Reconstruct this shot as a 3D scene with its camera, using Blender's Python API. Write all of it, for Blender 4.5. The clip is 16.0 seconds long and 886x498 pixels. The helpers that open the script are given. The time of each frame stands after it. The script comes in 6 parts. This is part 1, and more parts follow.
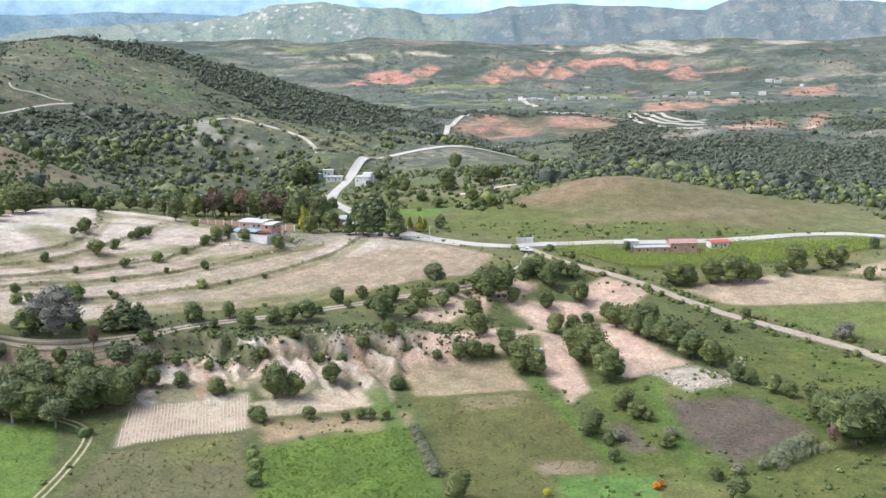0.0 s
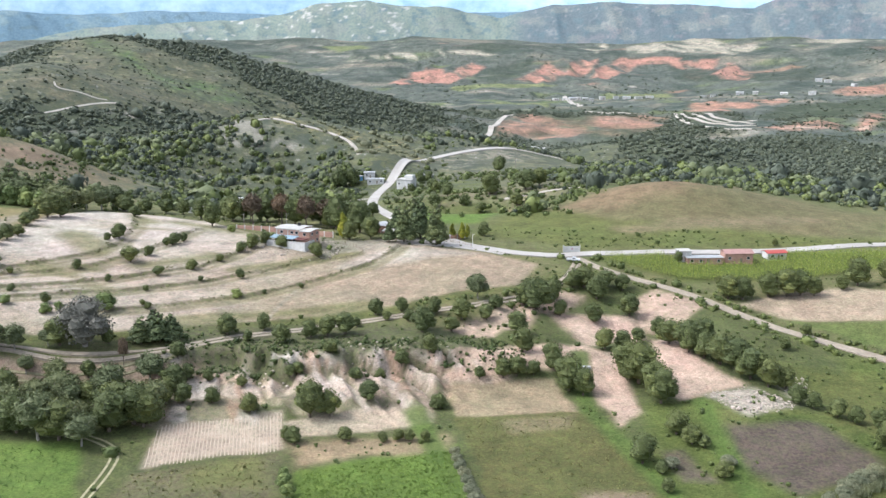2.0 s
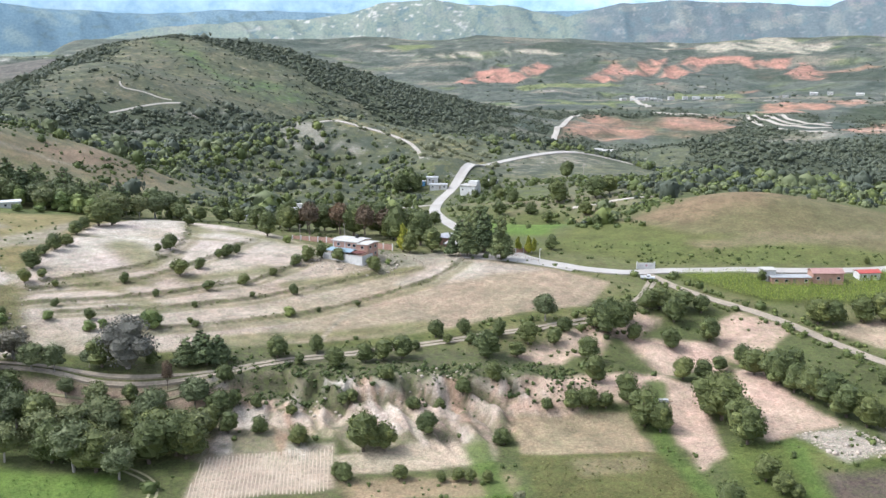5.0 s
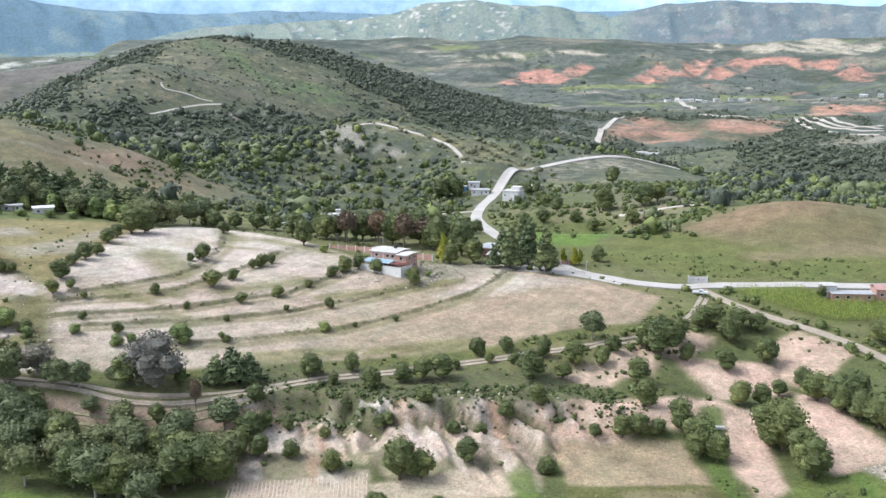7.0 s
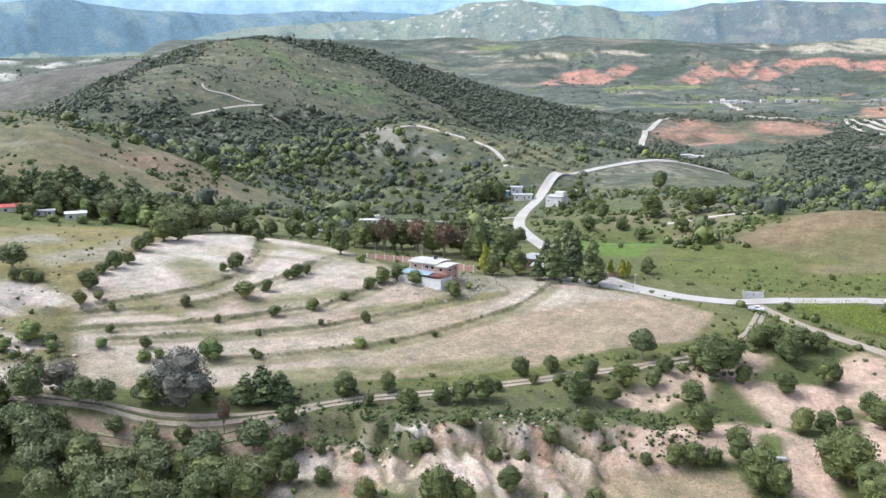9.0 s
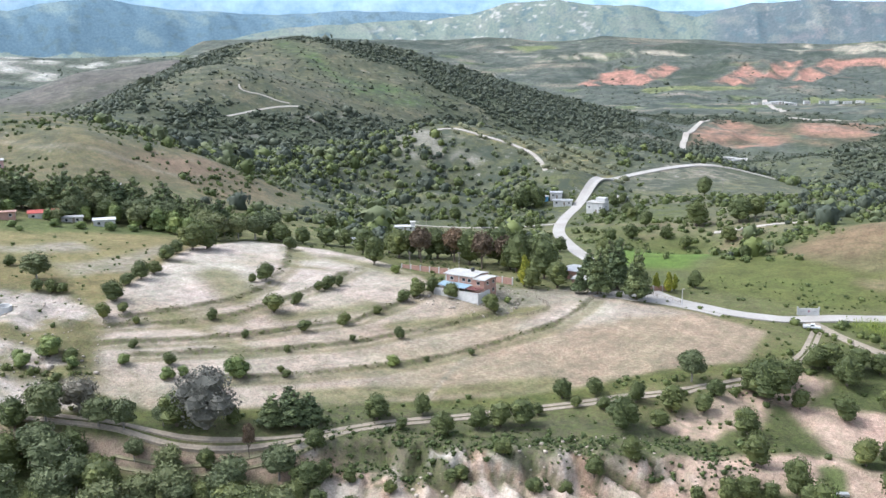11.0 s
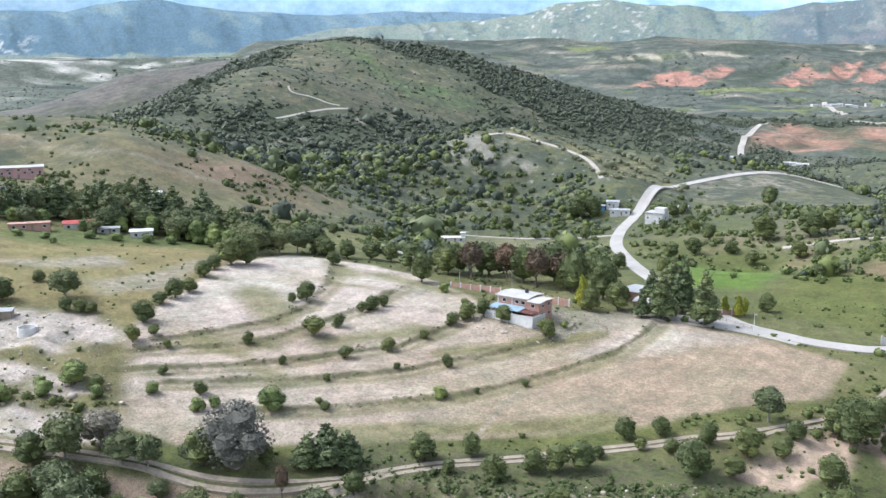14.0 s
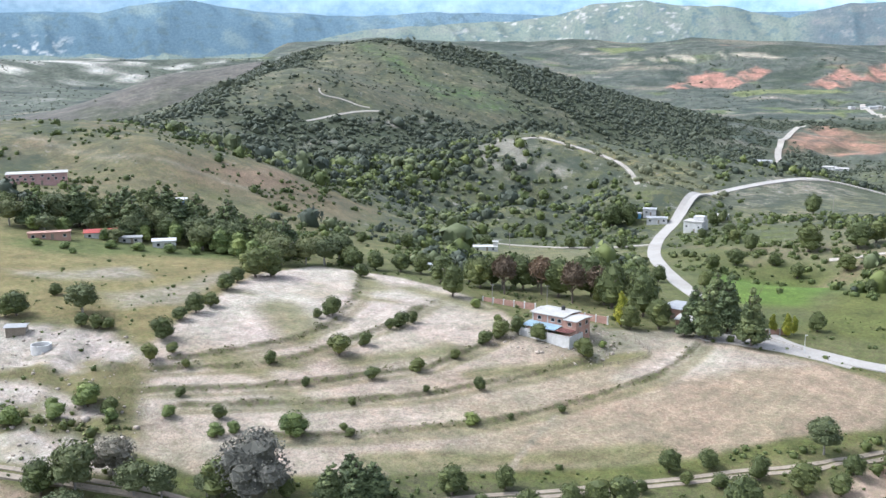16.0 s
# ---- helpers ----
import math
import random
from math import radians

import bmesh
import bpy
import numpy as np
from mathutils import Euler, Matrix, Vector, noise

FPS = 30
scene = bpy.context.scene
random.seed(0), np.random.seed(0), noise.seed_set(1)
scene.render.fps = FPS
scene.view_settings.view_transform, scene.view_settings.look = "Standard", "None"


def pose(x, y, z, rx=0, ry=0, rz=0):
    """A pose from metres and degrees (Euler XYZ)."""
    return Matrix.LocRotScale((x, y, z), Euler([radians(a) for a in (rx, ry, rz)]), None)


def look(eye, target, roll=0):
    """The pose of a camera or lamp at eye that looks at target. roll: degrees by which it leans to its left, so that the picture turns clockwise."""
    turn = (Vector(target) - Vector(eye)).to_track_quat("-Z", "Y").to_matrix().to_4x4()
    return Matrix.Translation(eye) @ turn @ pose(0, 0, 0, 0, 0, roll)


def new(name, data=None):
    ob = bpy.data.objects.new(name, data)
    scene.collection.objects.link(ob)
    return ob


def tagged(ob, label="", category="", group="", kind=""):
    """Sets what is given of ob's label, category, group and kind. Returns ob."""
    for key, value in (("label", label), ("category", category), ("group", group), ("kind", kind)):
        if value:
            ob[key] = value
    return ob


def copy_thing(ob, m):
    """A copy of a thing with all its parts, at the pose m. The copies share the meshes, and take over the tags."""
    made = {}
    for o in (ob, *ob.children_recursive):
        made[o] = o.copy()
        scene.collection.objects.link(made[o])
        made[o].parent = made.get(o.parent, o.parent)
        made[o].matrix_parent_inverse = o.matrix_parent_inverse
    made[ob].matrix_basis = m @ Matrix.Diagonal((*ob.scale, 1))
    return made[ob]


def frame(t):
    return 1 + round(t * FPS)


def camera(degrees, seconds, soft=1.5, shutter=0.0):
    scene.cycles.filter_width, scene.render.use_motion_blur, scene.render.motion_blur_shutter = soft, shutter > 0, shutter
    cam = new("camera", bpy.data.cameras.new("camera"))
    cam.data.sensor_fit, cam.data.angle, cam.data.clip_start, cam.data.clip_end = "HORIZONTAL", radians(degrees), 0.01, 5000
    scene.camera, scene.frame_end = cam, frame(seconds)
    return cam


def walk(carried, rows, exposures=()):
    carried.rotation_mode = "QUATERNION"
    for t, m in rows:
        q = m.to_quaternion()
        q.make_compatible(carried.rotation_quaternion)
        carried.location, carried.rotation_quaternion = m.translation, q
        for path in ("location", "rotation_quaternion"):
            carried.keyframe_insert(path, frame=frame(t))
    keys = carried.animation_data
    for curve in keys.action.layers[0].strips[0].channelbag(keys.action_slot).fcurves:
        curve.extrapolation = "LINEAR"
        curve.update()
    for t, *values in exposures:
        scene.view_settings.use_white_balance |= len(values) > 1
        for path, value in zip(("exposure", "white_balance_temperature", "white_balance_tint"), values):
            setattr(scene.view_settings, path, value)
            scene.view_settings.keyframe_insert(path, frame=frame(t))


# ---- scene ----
cam = camera(45.48, 16.0)
LEAN = -0.25
PATH = [
    (0.0, 0.00, 0.00, 81.00, 78.834, 0.000, 0.000),
    (0.5, -0.03, 3.79, 81.25, 78.805, 0.000, 0.562),
    (1.0, -0.17, 7.71, 81.50, 78.793, 0.000, 1.179),
    (1.5, -0.29, 11.65, 81.68, 78.776, 0.000, 1.737),
    (2.0, -0.47, 15.67, 81.90, 78.767, 0.000, 2.332),
    (2.5, -0.58, 19.65, 82.12, 78.747, 0.000, 2.895),
    (3.0, -0.84, 23.64, 82.36, 78.743, 0.000, 3.496),
    (3.5, -1.10, 27.51, 82.56, 78.723, 0.000, 4.043),
    (4.0, -1.48, 31.42, 82.88, 78.716, 0.000, 4.649),
    (6.5, -3.75, 51.05, 83.86, 78.721, 0.000, 7.487),
    (7.0, -4.39, 55.04, 84.11, 78.739, 0.000, 8.059),
    (7.5, -4.96, 58.99, 84.25, 78.731, 0.000, 8.594),
    (8.0, -5.64, 62.99, 84.45, 78.740, 0.000, 9.187),
    (8.5, -6.30, 66.85, 84.58, 78.736, 0.000, 9.718),
    (9.0, -7.03, 70.73, 84.85, 78.740, 0.000, 10.300),
    (9.5, -7.72, 74.44, 85.05, 78.741, 0.000, 10.822),
    (12.0, -12.02, 93.52, 86.16, 78.753, 0.000, 13.252),
    (12.5, -12.94, 97.23, 86.36, 78.764, 0.000, 13.701),
    (13.0, -13.96, 101.03, 86.66, 78.771, 0.000, 14.172),
    (13.5, -14.85, 104.72, 86.85, 78.763, 0.000, 14.611),
    (14.0, -15.83, 108.39, 87.03, 78.761, 0.000, 15.072),
    (14.5, -16.92, 112.10, 87.27, 78.764, 0.000, 15.533),
    (15.0, -18.09, 115.83, 87.52, 78.789, 0.000, 15.982),
    (15.5, -19.27, 119.52, 87.82, 78.790, 0.000, 16.407),
    (16.0, -20.35, 123.13, 88.03, 78.811, 0.000, 16.757),
]
walk(cam, [(t, pose(*p) @ pose(0, 0, 0, 0, 0, LEAN)) for t, *p in PATH], exposures=((0, 1.0, 5720, 11), (16, 1.0, 5540, 11)))

# ---- light: high veiled sun under a bright broken sky ----
SUN_HEIGHT, SUN_TURN = 52, 262
world = bpy.data.worlds.new("sky")
scene.world = world
world.use_nodes = True
sky_tree = world.node_tree
sky_node = sky_tree.nodes.new("ShaderNodeTexSky")
sky_node.sky_type, sky_node.sun_disc = "NISHITA", False
sky_node.sun_elevation, sky_node.sun_rotation = radians(SUN_HEIGHT), radians(SUN_TURN)
sky_node.dust_density, sky_node.ozone_density = 4.0, 0.6
veil = sky_tree.nodes.new("ShaderNodeHueSaturation")  # thin high cloud pales the blue
veil.inputs["Saturation"].default_value = 0.45
sky_tree.links.new(sky_node.outputs[0], veil.inputs["Color"])
sky_tree.links.new(veil.outputs[0], sky_tree.nodes["Background"].inputs[0])
sky_tree.nodes["Background"].inputs[1].default_value = 0.165
sun = new("sun", bpy.data.lights.new("sun", "SUN"))
sun.data.energy, sun.data.angle, sun.data.color = 1.12, radians(16), (1.0, 0.96, 0.90)
east, north = math.sin(radians(SUN_TURN)), math.cos(radians(SUN_TURN))
low = math.cos(radians(SUN_HEIGHT))
sun.matrix_world = look((0, 0, 500), (-east * low, -north * low, 500 - math.sin(radians(SUN_HEIGHT))))


# ---- materials ----
def node(tree, kind, **values):
    n = tree.nodes.new(kind)
    for key, value in values.items():
        n.inputs[key.replace("_", " ")].default_value = value
    return n


def material(name):
    m = bpy.data.materials.new(name)
    m.use_nodes = True
    return m, m.node_tree, m.node_tree.nodes["Principled BSDF"]


def noise_at(tree, scale, detail=4.0, rough=0.6, where="Object"):
    coord = tree.nodes.new("ShaderNodeTexCoord")
    n = node(tree, "ShaderNodeTexNoise", Scale=scale, Detail=detail, Roughness=rough)
    tree.links.new(coord.outputs[where], n.inputs["Vector"])
    return n.outputs["Fac"]


def ramp(tree, fac, stops):
    r = tree.nodes.new("ShaderNodeValToRGB")
    while len(r.color_ramp.elements) < len(stops):
        r.color_ramp.elements.new(0.5)
    for e, (pos, col) in zip(r.color_ramp.elements, stops):
        e.position, e.color = pos, (*col, 1) if len(col) == 3 else col
    tree.links.new(fac, r.inputs[0])
    return r.outputs[0]


def blend(tree, fac, a, b, how="MIX"):
    m = tree.nodes.new("ShaderNodeMix")
    m.data_type, m.blend_type = "RGBA", how
    for socket, value in ((m.inputs[0], fac), (m.inputs[6], a), (m.inputs[7], b)):
        if hasattr(value, "links"):
            tree.links.new(value, socket)
        elif isinstance(value, tuple):
            socket.default_value = (*value, 1)
        else:
            socket.default_value = value
    return m.outputs[2]


def bumped(tree, bsdf, fac, strength, distance):
    b = node(tree, "ShaderNodeBump", Strength=strength, Distance=distance)
    tree.links.new(fac, b.inputs["Height"])
    tree.links.new(b.outputs[0], bsdf.inputs["Normal"])


def surface(name, colour, rough=0.8, vary=0.25, fine=6.0, coarse=0.5, bump=0.02, metal=0.0):
    """A weathered matt surface: base colour mottled at two scales."""
    m, t, b = material(name)
    dark = tuple(c * (1 - vary) for c in colour)
    light = tuple(min(1, c * (1 + vary)) for c in colour)
    a = ramp(t, noise_at(t, fine), ((0.3, dark), (0.7, light)))
    big = ramp(t, noise_at(t, coarse), ((0.3, (0.8, 0.79, 0.76)), (0.7, (1.1, 1.1, 1.1))))
    t.links.new(blend(t, 1.0, a, big, "MULTIPLY"), b.inputs["Base Color"])
    b.inputs["Roughness"].default_value, b.inputs["Metallic"].default_value = rough, metal
    bumped(t, b, noise_at(t, fine * 2), 0.5, bump)
    return m


def leaves(name, dark, light, rough=0.65):
    """Foliage: every leaf cluster a little different, every plant a little different."""
    m, t, b = material(name)
    geo, info = t.nodes.new("ShaderNodeNewGeometry"), t.nodes.new("ShaderNodeObjectInfo")
    col = ramp(t, geo.outputs["Random Per Island"], ((0.0, dark), (0.75, tuple((d + l) / 2 for d, l in zip(dark, light))), (1.0, light)))
    tint = ramp(t, info.outputs["Random"], ((0.0, (0.98, 0.98, 0.94)), (0.5, (1.22, 1.18, 1.14)), (1.0, (1.5, 1.36, 1.2))))
    patch = ramp(t, noise_at(t, 0.05, 2.0, where="Generated"), ((0.3, (0.8, 0.8, 0.8)), (0.7, (1.2, 1.2, 1.1))))
    col = blend(t, 1.0, blend(t, 1.0, col, tint, "MULTIPLY"), patch, "MULTIPLY")
    t.links.new(col, b.inputs["Base Color"])
    b.inputs["Roughness"].default_value = rough
    b.inputs["Specular IOR Level"].default_value = 0.25
    return m


def ground_material():
    m, t, b = material("earth")
    att = t.nodes.new("ShaderNodeAttribute")
    att.attribute_name = "soil"
    veg = t.nodes.new("ShaderNodeAttribute")
    veg.attribute_name = "growth"
    geo = t.nodes.new("ShaderNodeNewGeometry")

    def spot(scale, detail=5.0, rough=0.65):
        n = node(t, "ShaderNodeTexNoise", Scale=scale, Detail=detail, Roughness=rough)
        t.links.new(geo.outputs["Position"], n.inputs["Vector"])
        return n.outputs["Fac"]
    patches = ramp(t, spot(0.12), ((0.3, (0.74, 0.75, 0.74)), (0.7, (1.2, 1.18, 1.17))))
    grain = ramp(t, spot(1.1), ((0.3, (0.62, 0.61, 0.59)), (0.7, (1.28, 1.28, 1.28))))
    col = blend(t, 1.0, blend(t, 1.0, att.outputs["Color"], patches, "MULTIPLY"), grain, "MULTIPLY")
    speck = ramp(t, spot(3.6, 3.0, 0.7), ((0.3, (0.58, 0.58, 0.57)), (0.7, (1.38, 1.38, 1.39))))
    col = blend(t, 1.0, col, speck, "MULTIPLY")
    mottle = ramp(t, spot(0.35, 6.0, 0.7), ((0.36, (0.86, 0.92, 0.84)), (0.5, (1.0, 1.0, 1.0)), (0.64, (1.14, 1.08, 1.05))))
    col = blend(t, 0.9, col, mottle, "MULTIPLY")
    tufts = ramp(t, spot(0.55, 6.0, 0.75), ((0.46, (0, 0, 0)), (0.56, (1, 1, 1))))
    cover = t.nodes.new("ShaderNodeMath")
    cover.operation = "MULTIPLY"
    t.links.new(tufts, cover.inputs[0])
    t.links.new(veg.outputs["Fac"], cover.inputs[1])
    weed = ramp(t, spot(0.25), ((0.35, (0.036, 0.052, 0.014)), (0.65, (0.125, 0.150, 0.042))))
    col = blend(t, cover.outputs[0], col, weed)
    thicket = ramp(t, spot(0.07, 9.0, 0.74), ((0.42, (0, 0, 0)), (0.53, (1, 1, 1))))
    dense = t.nodes.new("ShaderNodeAttribute")
    dense.attribute_name = "thicket"
    scrub = t.nodes.new("ShaderNodeMath")
    scrub.operation = "MULTIPLY"
    t.links.new(thicket, scrub.inputs[0])
    t.links.new(dense.outputs["Fac"], scrub.inputs[1])
    col = blend(t, scrub.outputs[0], col, ramp(t, spot(0.16, 6.0, 0.7), ((0.34, (0.042, 0.052, 0.032)), (0.66, (0.105, 0.112, 0.07)))))
    rocks = node(t, "ShaderNodeMath")
    rocks.operation = "MULTIPLY"
    t.links.new(ramp(t, spot(0.11, 8.0, 0.78), ((0.585, (0, 0, 0)), (0.64, (1, 1, 1)))), rocks.inputs[0])
    t.links.new(dense.outputs["Fac"], rocks.inputs[1])
    col = blend(t, rocks.outputs[0], col, (0.27, 0.25, 0.215))
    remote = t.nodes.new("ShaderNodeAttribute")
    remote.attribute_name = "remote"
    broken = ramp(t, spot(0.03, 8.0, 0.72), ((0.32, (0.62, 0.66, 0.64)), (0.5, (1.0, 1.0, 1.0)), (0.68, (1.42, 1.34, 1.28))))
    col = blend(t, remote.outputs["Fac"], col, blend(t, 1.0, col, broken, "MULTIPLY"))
    bushes = node(t, "ShaderNodeMath")
    bushes.operation = "MULTIPLY"
    t.links.new(ramp(t, spot(0.045, 9.0, 0.78), ((0.53, (0, 0, 0)), (0.57, (0.85, 0.85, 0.85)))), bushes.inputs[0])
    t.links.new(dense.outputs["Fac"], bushes.inputs[1])
    col = blend(t, bushes.outputs[0], col, (0.058, 0.07, 0.05))
    t.links.new(col, b.inputs["Base Color"])
    b.inputs["Roughness"].default_value = 0.95
    b.inputs["Specular IOR Level"].default_value = 0.15
    bumped(t, b, spot(1.6, 6.0), 0.8, 0.25)
    return m


def glazing(name):
    m, t, b = material(name)
    b.inputs["Base Color"].default_value = (0.02, 0.025, 0.03, 1)
    b.inputs["Roughness"].default_value = 0.12
    return m


EARTH = ground_material()
CONCRETE = surface("pale_concrete", (0.38, 0.35, 0.305), vary=0.10, fine=1.2, coarse=0.05)
RUT = surface("grassy_rut", (0.29, 0.265, 0.15), vary=0.25, fine=0.8, coarse=0.15, rough=0.95)
DIRT = surface("packed_dirt", (0.30, 0.25, 0.185), vary=0.22, fine=1.0, coarse=0.12, rough=0.95)
CHALK_TRACK = surface("chalky_track", (0.40, 0.36, 0.30), vary=0.15, fine=0.8, coarse=0.1, rough=0.95)
BRICK = surface("pink_brick", (0.42, 0.25, 0.19), vary=0.18, fine=4.0)
WHITE = surface("limewash", (0.56, 0.55, 0.52), vary=0.10, fine=1.5, coarse=0.3)
ROOF_SLAB = surface("roof_slab", (0.43, 0.41, 0.37), vary=0.15, fine=1.2, coarse=0.25)
BLUE_SHEET = surface("blue_sheet", (0.33, 0.45, 0.52), vary=0.12, rough=0.5)
RED_SHEET = surface("red_sheet", (0.38, 0.07, 0.05), vary=0.2, rough=0.55)
RUST = surface("rusty_plank", (0.16, 0.06, 0.05), vary=0.3)
GREY_SHEET = surface("grey_sheet", (0.36, 0.36, 0.35), vary=0.2, rough=0.5)
BLUE_PAINT = surface("blue_paint", (0.16, 0.38, 0.62), vary=0.1)
PINK_PAINT = surface("pink_paint", (0.52, 0.32, 0.29), vary=0.12)
DARK = surface("dark_plastic", (0.03, 0.03, 0.03), rough=0.5)
TIMBER = surface("grey_timber", (0.24, 0.20, 0.15), vary=0.3)
GLASS = glazing("dark_pane")
CAR_WHITE = surface("car_paint", (0.68, 0.68, 0.68), vary=0.04, rough=0.35)
RUBBER = surface("rubber", (0.03, 0.03, 0.03))
BARK = surface("bark", (0.13, 0.10, 0.075), vary=0.35, fine=8)
PALE_BARK = surface("pale_bark", (0.30, 0.27, 0.24), vary=0.3, fine=8)
OAK_LEAF = leaves("oak_leaf", (0.052, 0.068, 0.024), (0.125, 0.146, 0.050))
PALE_LEAF = leaves("pale_leaf", (0.065, 0.095, 0.03), (0.18, 0.22, 0.07))
GREY_LEAF = leaves("grey_leaf", (0.080, 0.080, 0.066), (0.165, 0.162, 0.140))
PINE_LEAF = leaves("pine_needle", (0.052, 0.072, 0.034), (0.125, 0.155, 0.068))
TREE_LEAF = leaves("tree_leaf", (0.070, 0.088, 0.040), (0.150, 0.170, 0.080))
GOLD_LEAF = leaves("gold_leaf", (0.10, 0.13, 0.015), (0.30, 0.30, 0.04))
RUSSET_LEAF = leaves("russet_leaf", (0.085, 0.062, 0.042), (0.19, 0.14, 0.095))
WOOD_LEAF = leaves("woodland_leaf", (0.086, 0.098, 0.062), (0.155, 0.170, 0.104))
# blue raised a little in the forest leaves, standing in for haze on far woods
FOREST_LEAF = leaves("forest_leaf", (0.046, 0.059, 0.041), (0.074, 0.089, 0.061))
FOREST_LEAF_GREY = leaves("grey_forest_leaf", (0.050, 0.063, 0.044), (0.080, 0.094, 0.066))
WEED_LEAF = leaves("weed_leaf", (0.09, 0.098, 0.036), (0.19, 0.19, 0.085))
BUSH_LEAF = leaves("bush_leaf", (0.048, 0.068, 0.022), (0.120, 0.150, 0.048))
SAGE_LEAF = leaves("sage_leaf", (0.095, 0.105, 0.062), (0.185, 0.195, 0.125))
REED_LEAF = leaves("reed_leaf", (0.16, 0.18, 0.095), (0.30, 0.31, 0.19))
BLOOM = leaves("orange_bloom", (0.22, 0.09, 0.012), (0.50, 0.21, 0.02))
YELLOW_BLOOM = leaves("yellow_bloom", (0.20, 0.22, 0.015), (0.45, 0.42, 0.03))
CORN_LEAF = leaves("corn_leaf", (0.08, 0.13, 0.02), (0.24, 0.30, 0.06))


# ---- mesh helpers ----
def link_mesh(name, verts, faces, mat, smooth=False):
    me = bpy.data.meshes.new(name)
    verts = np.asarray(verts, np.float32)
    sizes = {len(f) for f in faces} if not isinstance(faces, np.ndarray) else {faces.shape[1]}
    if len(sizes) == 1:
        faces = np.asarray(faces, np.int32)
        k = faces.shape[1]
        me.vertices.add(len(verts))
        me.vertices.foreach_set("co", verts.ravel())
        me.loops.add(faces.size)
        me.loops.foreach_set("vertex_index", faces.ravel())
        me.polygons.add(len(faces))
        me.polygons.foreach_set("loop_start", np.arange(0, faces.size, k, dtype=np.int32))
        me.update(calc_edges=True)
    else:
        me.from_pydata(verts.tolist(), [], [list(map(int, f)) for f in faces])
    me.polygons.foreach_set("use_smooth", np.full(len(me.polygons), smooth))
    me.materials.append(mat)
    return me


def part(name, bm, mat, parent, label=""):
    """Links a bmesh as one mesh object under a thing or a part."""
    me = bpy.data.meshes.new(name)
    bm.normal_update()
    bm.to_mesh(me)
    bm.free()
    me.materials.append(mat)
    ob = new(name, me)
    ob.parent = parent
    return tagged(ob, label)


def box(x0, x1, y0, y1, z0, z1, bevel=0.0, bm=None):
    bm = bm or bmesh.new()
    made = bmesh.ops.create_cube(bm, size=1, matrix=Matrix.Translation(((x0 + x1) / 2, (y0 + y1) / 2, (z0 + z1) / 2)) @ Matrix.Diagonal((x1 - x0, y1 - y0, z1 - z0, 1)))
    if bevel:
        edges = list({e for v in made["verts"] for e in v.link_edges})
        bmesh.ops.bevel(bm, geom=edges, offset=bevel, segments=2, affect="EDGES")
    return bm


def rod(x, y, z0, z1, r0, r1, sides=8, bm=None):
    bm = bm or bmesh.new()
    bmesh.ops.create_cone(bm, cap_ends=True, segments=sides, radius1=r0, radius2=r1, depth=z1 - z0, matrix=Matrix.Translation((x, y, (z0 + z1) / 2)))
    return bm


# ---- the lie of the land ----
BROAD = (  # hills and hollows: x, y, radius, height
    (-600, 1730, 450, 148.7), (-570, 1030, 450, 23.9), (-900, 1500, 130, -40.0), (60, 260, 130, -13.8), (-200, 1400, 130, -35.9),
    (-150, 720, 130, -23.6), (-300, 420, 130, 26.0), (210, 1300, 130, 39.1), (-1500, 2500, 450, -22.8), (-530, 1240, 130, 44.6),
    (-400, 640, 130, 33.0), (-300, 2880, 200, -27.7), (-180, 880, 130, 32.0), (-440, 2130, 130, 26.1), (10, 1660, 300, -24.2),
    (450, 1000, 300, -15.4), (-570, 1030, 130, 33.7), (100, 560, 130, 7.0), (530, 2240, 450, 14.4), (300, 650, 130, -13.4),
    (-120, 230, 130, -4.7), (-330, 950, 90, -16.0), (-980, 1800, 230, -75.0),
    (-429, 628, 75, -8.1), (-396, 653, 75, 6.1), (-369, 671, 75, 4.0), (-480, 610, 75, 21.4), (-285, 640, 75, 3.8), (-506, 928, 75, 15.1), (-268, 534, 75, 1.2), (-262, 560, 75, -2.0),
    (-564, 1657, 120, 6.7), (-613, 1574, 120, 5.9), (-630, 1490, 120, 9.1), (-613, 1333, 120, 15.7), (-583, 1134, 120, 8.0), (-477, 1789, 120, 3.9), (-251, 1946, 120, 5.0))
LOCAL = (  # smaller swells
    (-80, 750, 32, 16.9), (-150, 770, 32, -14.8), (-140, 410, 80, 5.4), (0, 560, 32, -11.1), (-150, 720, 32, 12.1), (80, 530, 32, 6.2),
    (150, 440, 80, -3.9), (-200, 740, 32, -8.7), (-120, 230, 80, -4.6), (-70, 610, 80, -5.1), (-250, 460, 80, -5.5), (-320, 590, 32, 8.1),
    (-340, 560, 32, -6.4), (70, 300, 32, 5.2), (120, 360, 50, -3.7), (120, 220, 32, -4.6), (-30, 420, 50, 2.7), (20, 290, 32, 3.1),
    (40, 350, 32, -3.7), (110, 540, 32, 4.4), (-270, 640, 32, 5.0), (-210, 630, 80, -3.3), (-200, 340, 50, 2.5), (0, 360, 32, 2.6),
    (-75, 416, 18, 1.8), (-180, 880, 70, 11.0), (-20, 900, 90, 16.0), (20, 980, 80, 14.0))


def ease(t):
    t = np.clip(t, 0, 1)
    return t * t * (3 - 2 * t)


